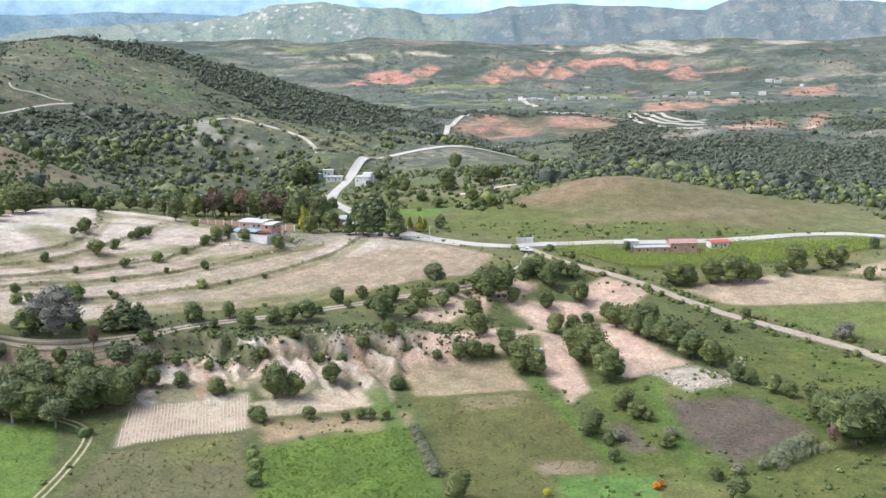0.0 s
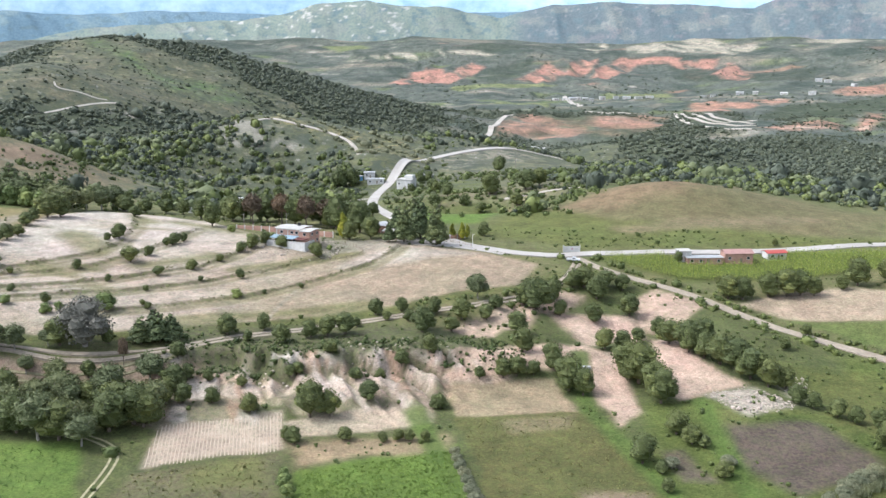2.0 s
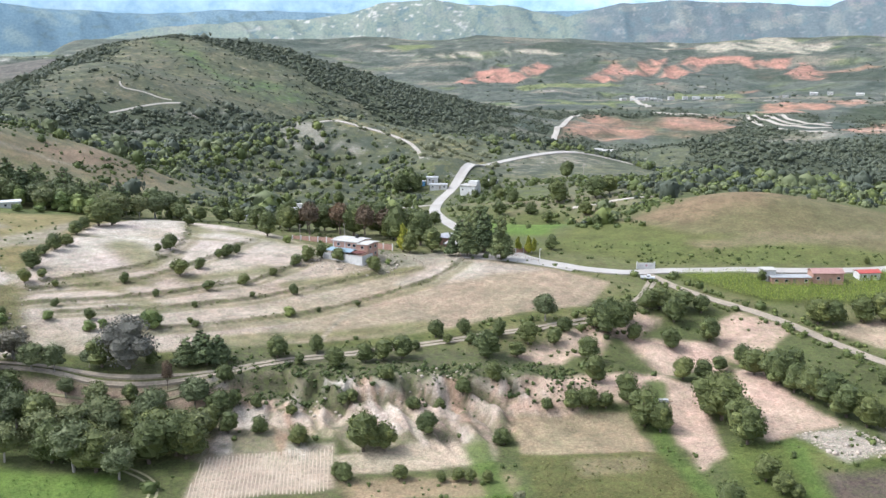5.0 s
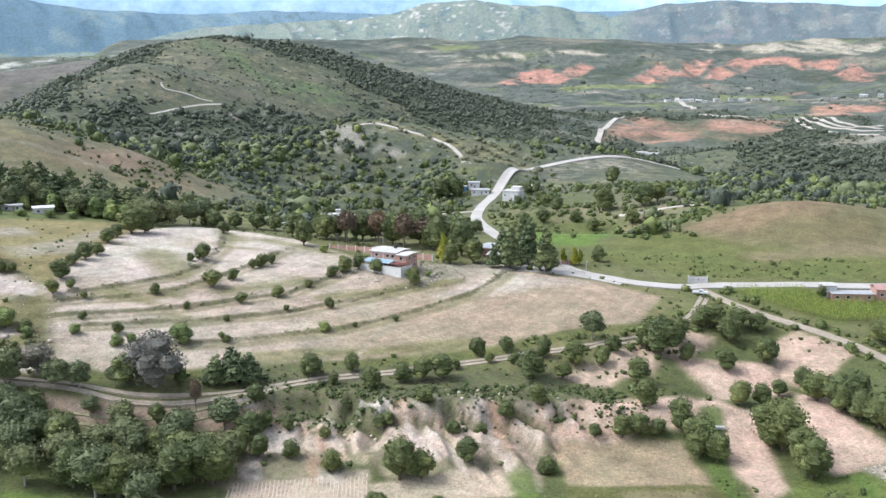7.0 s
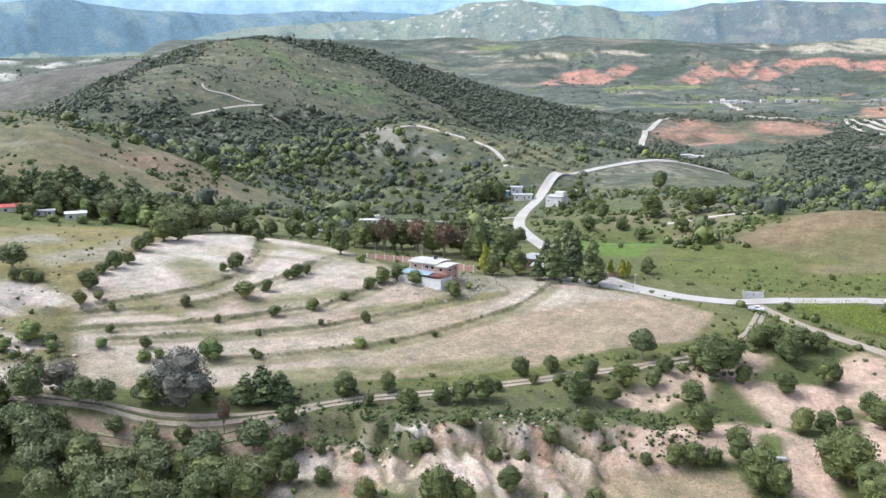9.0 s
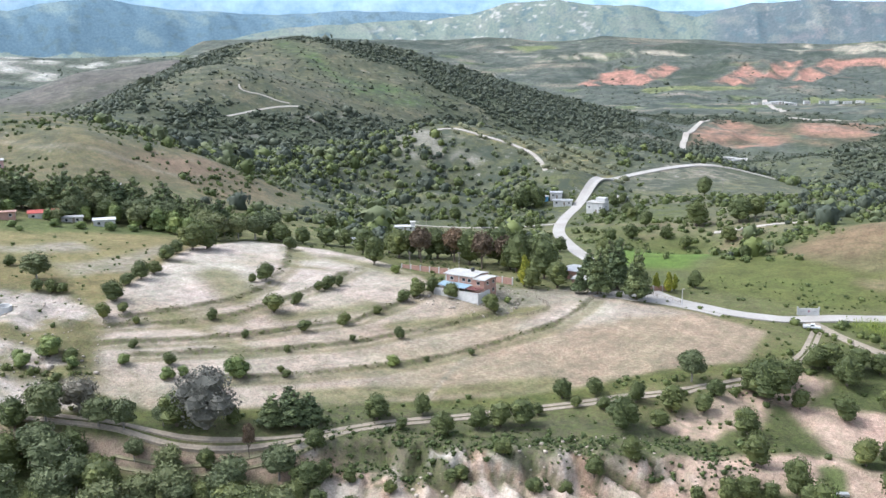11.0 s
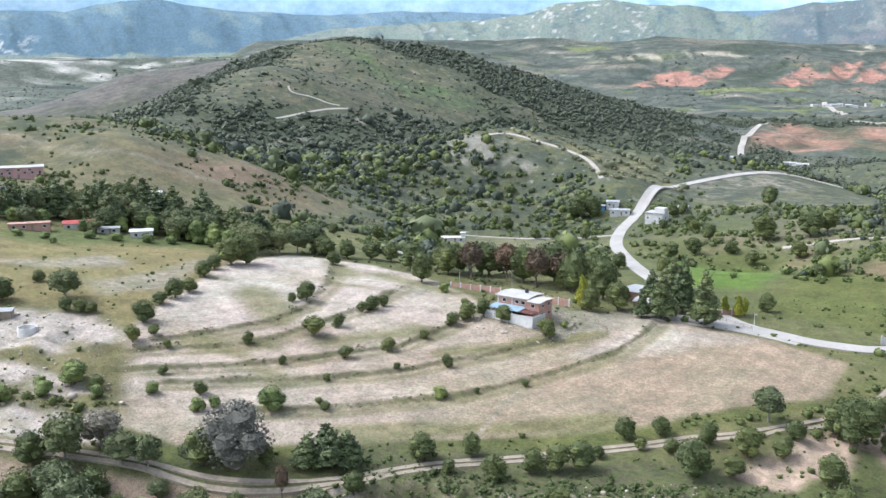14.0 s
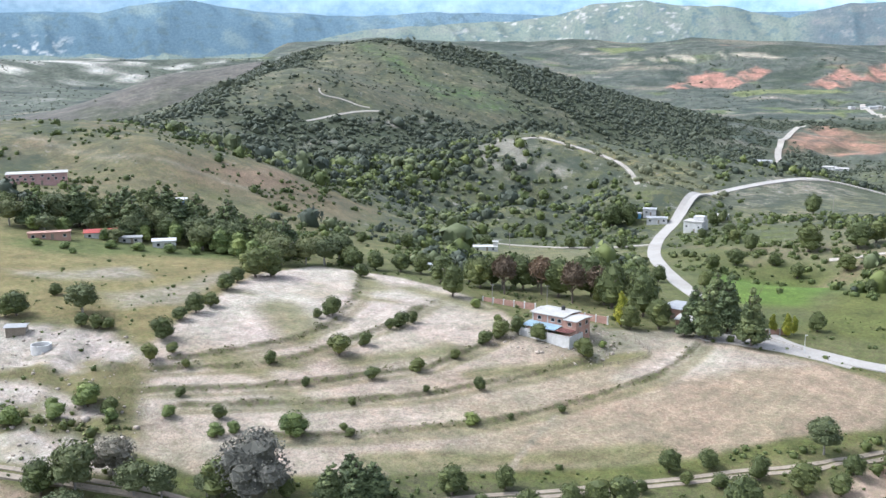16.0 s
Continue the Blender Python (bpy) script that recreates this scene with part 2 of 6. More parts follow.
def lattice(ix, iy, seed):
    h = (ix.astype(np.int64) * 374761393 + iy.astype(np.int64) * 668265263 + seed * 974634777) & 0xFFFFFFFF
    h = ((h ^ (h >> 13)) * 1274126177) & 0xFFFFFFFF
    return ((h ^ (h >> 16)) & 0xFFFFFF) / 0xFFFFFF


def value_noise(x, y, size, seed=0, octaves=3):
    """Smooth noise between -1 and 1."""
    total, gain = 0, 1.0
    for o in range(octaves):
        u, v = x / size * 2**o, y / size * 2**o
        iu, iv = np.floor(u), np.floor(v)
        fu, fv = ease(u - iu), ease(v - iv)
        a = lattice(iu, iv, seed + o) * (1 - fu) + lattice(iu + 1, iv, seed + o) * fu
        b = lattice(iu, iv + 1, seed + o) * (1 - fu) + lattice(iu + 1, iv + 1, seed + o) * fu
        total = total + gain * (2 * (a * (1 - fv) + b * fv) - 1)
        gain *= 0.5
    return total / 1.75


def scarp_line(x):
    return 309 + 0.14 * (x + 50)


def relief(x, y):
    """Height of the smooth ground, without gullies and terraces."""
    x, y = np.asarray(x, float), np.asarray(y, float)
    r = np.hypot(x, y)
    z = -10 - 70 * ease((r - 650) / 600)
    t = (y - scarp_line(x)) / np.where(x < 0, 13, 13 + 0.4 * np.maximum(x, 0)) + 0.5
    z = z + 8 * ease(t)
    for cx, cy, rad, h in BROAD + LOCAL:
        z = z + h * np.exp(-((x - cx) ** 2 + (y - cy) ** 2) / rad**2)
    far = ease((r - 2700) / 1000)
    bearing = np.degrees(np.arctan2(x, y))
    west = ease((-24 - bearing) / 4)
    rise = 84 + r * np.interp(r, (2600, 3000, 3480, 3750, 4050, 4300, 5200), (-0.064, -0.048, -0.027, -0.013, -0.002, -0.05, -0.08))
    basin = np.interp(r, (2600, 3450, 3640, 3850, 4300, 5200), (-40, -32, 26, 20, -120, -330))
    z = z * (1 - far) + (rise * (1 - west) + basin * west) * far
    spur = 88 + 2450 * np.tan(np.radians(np.interp(bearing, (-40, -35.3, -32.2, -30.2, -28.2, -25.8, -22), (-4.4, -3.3, -2.3, -1.6, -1.35, -1.0, -1.0))))
    on = np.exp(-((r - 2450) / 300) ** 2) * ease((bearing + 41) / 4) * ease((-21 - bearing) / 4)
    z = z * (1 - on) + np.maximum(z, spur) * on
    rough = ease((r - 700) / 2500)
    z = z + rough * (16 * value_noise(x, y, 420, 3) + 18 * far * (1 - 2 * np.abs(value_noise(x, y, 500, 9))))
    ravines = ease((r - 850) / 200) * ease((2300 - r) / 300)
    z = z + 5.5 * ravines * (0.55 - 2 * np.abs(value_noise(x + 0.3 * y, y, 150, 33, 2)))
    torn_land = ease((r - 1650) / 150) * ease((3750 - r) / 200) * ease((bearing + 9) / 4)
    z = z + 8 * torn_land * (0.5 - 2 * np.abs(value_noise(x, y * 0.6, 75, 35, 2)))
    return z


def along(points):
    p = np.array(points, float)
    return p[:-1], p[1:]


def line_distance(points, x, y):
    """Signed distance from a polyline (positive on its left) and how far along it, from 0 to 1."""
    best, side = np.full(x.shape, 1e9), np.ones(x.shape)
    for (ax, ay), (bx, by) in zip(*along(points)):
        dx, dy = bx - ax, by - ay
        t = np.clip(((x - ax) * dx + (y - ay) * dy) / (dx * dx + dy * dy), 0, 1)
        d = np.hypot(x - ax - t * dx, y - ay - t * dy)
        near = d < best
        best = np.where(near, d, best)
        side = np.where(near, np.sign(dx * (y - ay) - dy * (x - ax)), side)
    return best * side


def inside(points, x, y, soft=1.5, wobble=2.0, seed=0):
    """How far a place belongs to a patch of ground, 0 to 1, with a soft uneven edge."""
    p = np.array(points, float)
    pad = soft + wobble + 2
    near = (x > p[:, 0].min() - pad) & (x < p[:, 0].max() + pad) & (y > p[:, 1].min() - pad) & (y < p[:, 1].max() + pad)
    out = np.zeros(x.shape)
    if not near.any():
        return out
    u, v = x[near], y[near]
    best, odd = np.full(u.shape, 1e9), np.zeros(u.shape, bool)
    for (ax, ay), (bx, by) in zip(p, np.roll(p, -1, 0)):
        dx, dy = bx - ax, by - ay
        t = np.clip(((u - ax) * dx + (v - ay) * dy) / (dx * dx + dy * dy + 1e-9), 0, 1)
        best = np.minimum(best, np.hypot(u - ax - t * dx, v - ay - t * dy))
        cross = (ay > v) != (by > v)
        odd ^= cross & (u < ax + (v - ay) * dx / (dy if abs(dy) > 1e-9 else 1e-9))
    s = np.where(odd, best, -best) + wobble * value_noise(u, v, 6 + wobble * 3, 40 + seed)
    out[near] = ease(0.5 + s / (2 * soft))
    return out


# banks of the terraced field, from the top one down
BANKS = (
    ((-163, 353), (-151, 367), (-141, 381), (-136, 396), (-140, 425), (-149, 454)),
    ((-173, 343), (-158, 352), (-144, 360), (-136, 370), (-129, 384), (-121, 404), (-119, 423), (-117, 433)),
    ((-163, 337), (-144, 347), (-129, 357), (-116, 368), (-102, 380), (-93, 400), (-87, 415)),
    ((-150, 336), (-135, 344), (-116, 353), (-98, 365), (-87, 376), (-74, 388), (-61, 402), (-56, 418)),
    ((-125, 332), (-108, 340), (-93, 349), (-79, 358), (-65, 372), (-52, 387), (-43, 399), (-37, 415), (-35, 426)))


def gully_zone(x, y):
    t = (y - scarp_line(x)) / np.where(x < 0, 13, 13 + 0.4 * np.maximum(x, 0))
    run = ease((x + 100) / 14) * ease((14 - x) / 26)
    return np.exp(-(t + 0.05) ** 2 * 3.2) * run


def height(x, y):
    """Height of the ground with its terraces and gullies."""
    x, y = np.asarray(x, float), np.asarray(y, float)
    z = relief(x, y)
    near = (x > -240) & (x < 190) & (y > 215) & (y < 480)
    if near.any():
        u, v = x[near], y[near]
        add = 0.25 * value_noise(u, v, 14, 5)
        for k, bank in enumerate(BANKS):
            d = line_distance(bank, u, v)
            add = add + (0.52 - 0.03 * k) * np.tanh(d / 0.9) * np.exp(-np.abs(d) / 7)
        zone = gully_zone(u, v)
        near_line = v - scarp_line(u)
        t = near_line / np.where(u < 0, 13, 13 + 0.4 * np.maximum(u, 0))
        wu, wv = u + 4 * value_noise(u, v, 15, 7), v + 4 * value_noise(u, v, 15, 8)
        lean = wu + 0.55 * (wv - 300)
        flute = 1 - 2.6 * np.abs(value_noise(lean, wv * 0.30, 7.5, 11, 2))
        spire = 1 - 2.6 * np.abs(value_noise(lean * 0.9 + 40, wv * 0.42, 4.4, 13, 2))
        rill = 1 - 2.8 * np.abs(value_noise(lean + 1.5 * value_noise(u, v, 6, 18), wv * 0.25, 2.6, 14, 2))
        upper = (near_line - 3 - 3.6 * np.clip(flute, -0.7, 1) - 7 * value_noise(u, v, 26, 15, 2)) / 3.2 + 0.5
        lane = ((35, 416), (19, 379), (-8, 356), (-33, 345), (-62, 330), (-86, 316), (-106, 305), (-126, 302), (-152, 301))
        run = ease((u + 100) / 10) * ease((4 - u) / 22) * ease((np.abs(line_distance(lane, u, v)) - 2.5) / 5)
        body = np.exp(-((near_line + 2) / 13) ** 2) * (0.35 + 0.65 * ease((u + 72) / 22)) * (0.75 + 0.6 * value_noise(u, v, 22, 27))
        add = add + run * (5.2 * ease(upper) + 2.8 * ease(t * 0.7 + 0.5) - 8 * ease(t + 0.5) + body * (4.6 * np.clip(flute, -0.7, 1) + 3.3 * spire + 1.3 * rill * ease((u + 92) / 20) + 0.1)) + zone * 0.7 * value_noise(u, v, 3, 17)
        worn = inside(((-14, 330), (30, 322), (62, 350), (58, 392), (26, 390), (-2, 362)), u, v, 4, 4)
        add = add + worn * (1.0 * value_noise(u, v, 12, 19) - 1.2 * np.clip(1 - 3 * np.abs(value_noise(u, v, 16, 23)), 0, 1))
        chalk = inside(((-211, 348), (-183, 360), (-165, 345), (-150, 322), (-160, 300), (-190, 300), (-220, 325)), u, v, 4, 4)
        add = add + chalk * 1.6 * value_noise(u, v, 7, 29)
        z = z.copy()
        z[near] += add
    return z


def level(x, y):
    return float(height(np.array([x]), np.array([y]))[0])


CANOPY = (  # closed woodland: the ravine, the crest, the west shoulder, the slope east of the road
    ((-533, 1076), (-503, 1145), (-455, 1167), (-427, 1192), (-402, 1213), (-380, 1290), (-335, 1200), (-230, 900), (-207, 851), (-200, 780), (-233, 730), (-291, 760), (-432, 989), (-498, 1043)),
    ((-650, 1600), (-570, 1700), (-470, 1830), (-330, 1960), (-170, 2010), (-60, 1940), (-100, 1640), (-230, 1500), (-355, 1570), (-440, 1595), (-534, 1620)),
    ((-590, 1050), (-660, 1230), (-700, 1480), (-640, 1590), (-600, 1470), (-568, 1200), (-545, 1090)),
    ((150, 700), (150, 1250), (300, 1700), (420, 1500), (700, 1550), (560, 900), (330, 560), (230, 540)))
SPARSE = ((-590, 1200), (-626, 1521), (-564, 1590), (-420, 1530), (-300, 1480), (-340, 1354), (-400, 1281), (-478, 1175), (-532, 1137))


def wooded(x, y):
    """How closed the woodland is, from 0 to 1."""
    r = np.hypot(x, y)
    near = (r > 480) & (r < 2300)
    out = np.zeros(x.shape)
    u, v = x[near], y[near]
    d = 0.34 + 0.85 * value_noise(u, v, 150, 91) + 0.45 * value_noise(u, v, 45, 93)
    for points in CANOPY:
        d = d + 0.75 * inside(points, u, v, 22, 28, 3)
    d = d - 0.35 * inside(SPARSE, u, v, 25, 30, 4)
    out[near] = ease(d)
    return out


# ---- ground: one sheet out to the horizon ----
def steps(*parts):
    out = []
    for a, b, d in parts:
        n = max(1, round((b - a) / d))
        out += [a + (b - a) * k / n for k in range(n)]
    return np.array(out + [parts[-1][1]])


xs = steps((-4900, -1800, 62), (-1800, -800, 18), (-800, -240, 7), (-240, -105, 1.5), (-105, 0, 0.75), (0, 60, 1.1), (60, 185, 1.6), (185, 500, 5), (500, 1400, 12), (1400, 4900, 62))
ys = steps((-4900, 0, 140), (0, 222, 8), (222, 285, 1.6), (285, 340, 0.75), (340, 470, 1.4), (470, 1000, 4.4), (1000, 3700, 14), (3700, 4300, 22), (4300, 4900, 100))
gx, gy = np.meshgrid(xs, ys)
gz = height(gx, gy)

PALE, PINK = (0.47, 0.41, 0.345), (0.49, 0.368, 0.282)
DRY, GRASS, BRIGHT = (0.182, 0.168, 0.082), (0.116, 0.128, 0.040), (0.112, 0.168, 0.034)
SCRUB, RED = (0.100, 0.112, 0.046), (0.38, 0.215, 0.155)
soil = np.empty((*gx.shape, 3))
growth = np.zeros(gx.shape)
wide, fine = value_noise(gx, gy, 130, 51), value_noise(gx, gy, 22, 57)
mixed = ease(0.5 + 0.9 * wide + 0.35 * fine)[..., None]
soil[:] = np.array(SCRUB) * (1 - mixed) + np.array(DRY) * mixed
growth[:] = 0.55


def lay(colour, mask, weeds=None):
    """Covers the ground with a colour where the mask says so."""
    m = mask[..., None]
    soil[:] = soil * (1 - m) + np.array(colour) * m
    if weeds is not None:
        growth[:] = growth * (1 - mask) + weeds * mask


def patch(colour, points, weeds=None, soft=1.0, wobble=1.5, seed=0, share=1.0):
    lay(colour, share * inside(points, gx, gy, soft, wobble, seed), weeds)


# far valley: red washed-out slopes, pale quarried mounds, dark woods between
reach = np.hypot(gx, gy)
lay((0.15, 0.146, 0.092), 0.75 * ease((reach - 640) / 150), 0.6)
lay((0.30, 0.285, 0.25), 0.8 * ease((reach - 640) / 150) * ease(3.2 * value_noise(gx, gy, 34, 101, 4) - 1.25), 0.3)
bearings = np.degrees(np.arctan2(gx, gy))
beyond = ease((reach - 1300) / 500)
lay((0.095, 0.108, 0.064), beyond * ease(0.55 + 1.4 * value_noise(gx, gy, 260, 61)), 0.3)
lay((0.175, 0.172, 0.10), beyond * ease(0.1 + 1.8 * value_noise(gx, gy, 180, 67)), 0.3)
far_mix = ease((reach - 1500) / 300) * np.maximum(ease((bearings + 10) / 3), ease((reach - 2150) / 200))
# blue-grey far soils: some of the valley's haze is put into their colour
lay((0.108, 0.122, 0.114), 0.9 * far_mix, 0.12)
plots = value_noise(gx * 0.55, gy, 95, 63, 2)
lay((0.205, 0.188, 0.148), far_mix * ease(3.0 * plots - 0.5), 0.05)
lay((0.13, 0.155, 0.075), far_mix * ease(3.0 * value_noise(gx * 0.5, gy, 75, 64, 2) - 0.8), 0.05)
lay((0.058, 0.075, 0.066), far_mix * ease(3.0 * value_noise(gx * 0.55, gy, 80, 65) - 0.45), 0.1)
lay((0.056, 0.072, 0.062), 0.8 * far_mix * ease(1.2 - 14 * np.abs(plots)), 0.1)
lay((0.34, 0.315, 0.27), 0.8 * far_mix * ease(4.0 * value_noise(gx * 0.7, gy * 1.3, 60, 69) - 2.0), 0.05)
east = ease((bearings + 8) / 3) * ease((reach - 2600) / 300)
lay(RED, 0.7 * east * ease(3.6 * value_noise(gx * 0.7, gy * 1.4, 110, 77) - 1.5), 0.1)
flutes = value_noise(gx + 0.35 * gy, gy * 0.45, 46, 71, 3)
torn = ease(1.15 + 2.2 * flutes)
lay((0.055, 0.07, 0.045), inside(((503, 2010), (611, 2214), (1008, 2746), (1050, 2500), (790, 2152), (704, 2053), (540, 1918)), gx, gy, 10, 14, 2), 0.1)
for k, points in enumerate((
        ((-78, 3733), (40, 3900), (180, 3900), (256, 3788), (0, 3662)), ((-18, 3456), (149, 3562), (126, 3440), (17, 3229)), ((604, 3517), (732, 3356), (1020, 3344), (937, 3062), (576, 3253)))):
    lay((0.055, 0.07, 0.055), 0.85 * inside(points, gx, gy, 15, 30, 20 + k), 0.1)
for k, points in enumerate((
        ((-109, 3173), (-17, 3274), (213, 3248), (167, 3182), (-81, 3098)), ((13, 2541), (142, 2466), (138, 2386), (25, 2394)), ((317, 3026), (519, 3010), (492, 2855), (318, 2886)), ((-602, 3817), (-442, 3831), (-393, 3740), (-506, 3705)))):
    lay((0.165, 0.185, 0.085), inside(points, gx, gy, 8, 12, 30 + k), 0.05)
for k, points in enumerate((
        ((0, 1683), (25, 1923), (76, 2068), (219, 2089), (349, 2022), (292, 1920), (324, 1875), (221, 1748), (170, 1789), (92, 1736), (56, 1769)),
        ((393, 2119), (532, 2549), (710, 2573), (640, 2298), (531, 2170), (436, 2087)), ((900, 2842), (983, 2963), (1095, 2989), (1033, 2815), (921, 2773)),
        ((452, 1801), (508, 1839), (554, 1900), (620, 1862), (577, 1788), (496, 1761)), ((604, 1787), (735, 2081), (765, 2083), (712, 1937), (622, 1786)))):
    lay(RED, inside(points, gx, gy, 8, 16, k) * torn, 0.08)
    lay((0.46, 0.34, 0.26), 0.8 * inside(points, gx, gy, 8, 16, k) * ease(2.6 * value_noise(gx, gy, 50, 73) - 0.6), 0.05)
    lay((0.085, 0.085, 0.065), 0.75 * inside(points, gx, gy, 8, 16, k) * ease(3.6 * value_noise(gx + 0.4 * gy, gy * 0.8, 34, 76, 3) - 0.9), 0.1)
for k, points in enumerate((
        ((-172, 3268), (-109, 3450), (-47, 3559), (-9, 3491), (-53, 3359), (-120, 3251)), ((96, 3319), (183, 3501), (259, 3543), (273, 3439), (208, 3310), (136, 3246)), ((247, 3373), (274, 3499), (379, 3637), (338, 3411)),
        ((310, 3291), (363, 3483), (454, 3640), (639, 3620), (612, 3569), (497, 3536), (382, 3329)), ((596, 3583), (756, 3559), (708, 3406), (619, 3501)), ((698, 3316), (778, 3489), (813, 3228), (737, 3149)), ((-291, 3250), (-219, 3473), (-140, 3511), (-132, 3291), (-238, 3221)))):
    lay((0.40, 0.215, 0.165), inside(points, gx, gy, 10, 22, 9 + k) * torn, 0.08)
    lay((0.085, 0.085, 0.07), 0.75 * inside(points, gx, gy, 10, 22, 9 + k) * ease(3.4 * value_noise(gx + 0.4 * gy, gy * 0.7, 38, 75, 3) - 0.7), 0.1)
for k, points in enumerate((
        ((440, 3683), (520, 3850), (658, 3971), (780, 3960), (933, 3847), (922, 3678), (815, 3578), (651, 3693), (555, 3686)), ((-116, 3682), (-20, 3724), (85, 3642), (-19, 3635)), ((359, 3837), (430, 3946), (424, 3708), (364, 3686)),
        ((1038, 3660), (1146, 3840), (1239, 3766), (1322, 3637), (1298, 3567), (1184, 3652), (1068, 3632)), ((-506, 3558), (-310, 3693), (-149, 3727), (-145, 3638), (-301, 3576), (-411, 3547)))):
    lay((0.40, 0.36, 0.28), 0.9 * inside(points, gx, gy, 12, 30, 40 + k) * ease(0.6 + 2.0 * flutes), 0.05)
# western basin: a bare brown spur, then pale fields and quarries on the valley floor
lay((0.135, 0.122, 0.112), 0.95 * inside(((-1700, 1500), (-1500, 2250), (-1180, 2560), (-980, 2560), (-760, 1750), (-950, 1500)), gx, gy, 40, 40, 50), 0.10)
basin_floor = ease((-26 - bearings) / 3) * ease((reach - 2680) / 120)
lay((0.115, 0.13, 0.105), basin_floor, 0.08)
lay((0.21, 0.215, 0.185), basin_floor * ease(4.0 * value_noise(gx * 0.8, gy * 1.4, 90, 54, 3) - 1.3), 0.0)
lay((0.055, 0.07, 0.062), basin_floor * ease(3.5 * value_noise(gx * 0.8, gy, 90, 55) - 0.9), 0.0)
lay((0.50, 0.48, 0.42), basin_floor * ease((reach - 3420) / 80) * ease(4.0 * value_noise(gx, gy, 60, 56, 4) - 1.3), 0.0)
for k, points in enumerate((((-2160, 2745), (-2005, 2878), (-1960, 2850), (-2149, 2700)), ((-1971, 2884), (-1940, 2987), (-1870, 3001), (-1820, 2940), (-1904, 2880)), ((-1868, 3030), (-1757, 3147), (-1669, 3205), (-1568, 3410), (-1552, 3357), (-1753, 3084)),
                           ((-2341, 2975), (-2200, 3120), (-2093, 3188), (-1977, 2982), (-2026, 2937), (-2084, 3052), (-2147, 2885)), ((-2063, 2963), (-2063, 3144), (-1980, 3049), (-1987, 2952)))):
    lay((0.43, 0.415, 0.37), inside(points, gx, gy, 10, 14, 51 + k) * ease(0.45 + 2.4 * value_noise(gx, gy, 48, 58, 4)), 0.0)
# middle ground: meadows, the cleared hill, the open slopes
patch((0.145, 0.128, 0.064), ((20, 505), (60, 555), (120, 575), (190, 520), (170, 475), (100, 455), (45, 470)), 0.12, 8, 6, 1)
patch((0.190, 0.140, 0.082), ((30, 512), (70, 552), (115, 556), (92, 520), (60, 500)), 0.10, 8, 7, 2)
patch(GRASS, ((-5, 452), (15, 520), (60, 485), (150, 468), (180, 470), (150, 455), (100, 447), (40, 437)), 0.15, 5, 4, 3)
patch(BRIGHT, ((-32, 480), (-40, 560), (-2, 572), (8, 520), (-4, 480)), 0.1, 5, 4, 4)
patch(GRASS, ((-70, 620), (-60, 690), (-20, 690), (20, 650), (10, 560), (-40, 560)), 0.3, 8, 6, 5, 0.7)
patch((0.24, 0.17, 0.10), ((-290, 560), (-320, 600), (-255, 660), (-215, 640), (-230, 590)), 0.25, 10, 8, 6)
patch((0.21, 0.18, 0.095), ((-420, 600), (-330, 520), (-290, 500), (-260, 560), (-300, 620), (-400, 690)), 0.25, 10, 8, 7)
patch((0.25, 0.22, 0.11), ((-180, 850), (-170, 870), (-60, 850), (-40, 770), (-80, 750), (-105, 830)), 0.35, 8, 6, 8)
patch((0.23, 0.21, 0.13), ((-40, 700), (0, 830), (60, 860), (80, 780), (40, 700)), 0.45, 8, 8, 9, 0.8)
patch((0.20, 0.19, 0.10), ((-150, 580), (-110, 560), (-70, 610), (-90, 650), (-140, 650)), 0.3, 6, 5, 10)
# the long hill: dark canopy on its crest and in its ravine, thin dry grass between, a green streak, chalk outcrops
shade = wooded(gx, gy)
hillside = ease((reach - 920) / 100) * ease((2150 - reach) / 150) * ease((-6 - bearings) / 3)
lay((0.172, 0.150, 0.102), 0.85 * hillside * (1 - shade) * ease(0.75 + 1.3 * fine), 0.3)
lay((0.25, 0.225, 0.18), 0.6 * hillside * (1 - shade) * ease(3.0 * value_noise(gx, gy * 2.2, 40, 129, 3) - 0.9), 0.2)
lay((0.105, 0.165, 0.06), inside(((-590, 1590), (-520, 1560), (-452, 1500), (-381, 1500), (-330, 1485), (-371, 1405), (-455, 1440), (-533, 1510)), gx, gy, 18, 25, 11) * ease(0.8 + 1.2 * fine), 0.3)
# ground under closed woods coloured dark, scrub and canopy shade in one tone
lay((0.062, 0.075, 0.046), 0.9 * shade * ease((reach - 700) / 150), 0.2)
for k, points in enumerate((((-429, 1181), (-408, 1230), (-383, 1368), (-354, 1394), (-368, 1291), (-390, 1190), (-410, 1150)), ((-447, 1080), (-437, 1122), (-413, 1070), (-400, 1000), (-430, 1000)), ((-578, 1039), (-561, 1037), (-539, 1015), (-541, 1002)),
                            ((-351, 1300), (-195, 872), (-149, 844), (-108, 825), (-120, 790), (-162, 790), (-206, 800)), ((-640, 1600), (-600, 1640), (-570, 1620), (-610, 1560)))):
    lay((0.36, 0.335, 0.285), 0.85 * inside(points, gx, gy, 10, 20, 12 + k) * ease(3.0 * value_noise(gx * 1.3, gy, 24, 113) - 0.2), 0.15)
patch((0.31, 0.275, 0.225), ((-45, 745), (-30, 830), (20, 860), (45, 840), (10, 780)), 0.4, 8, 14, 70, 0.8)
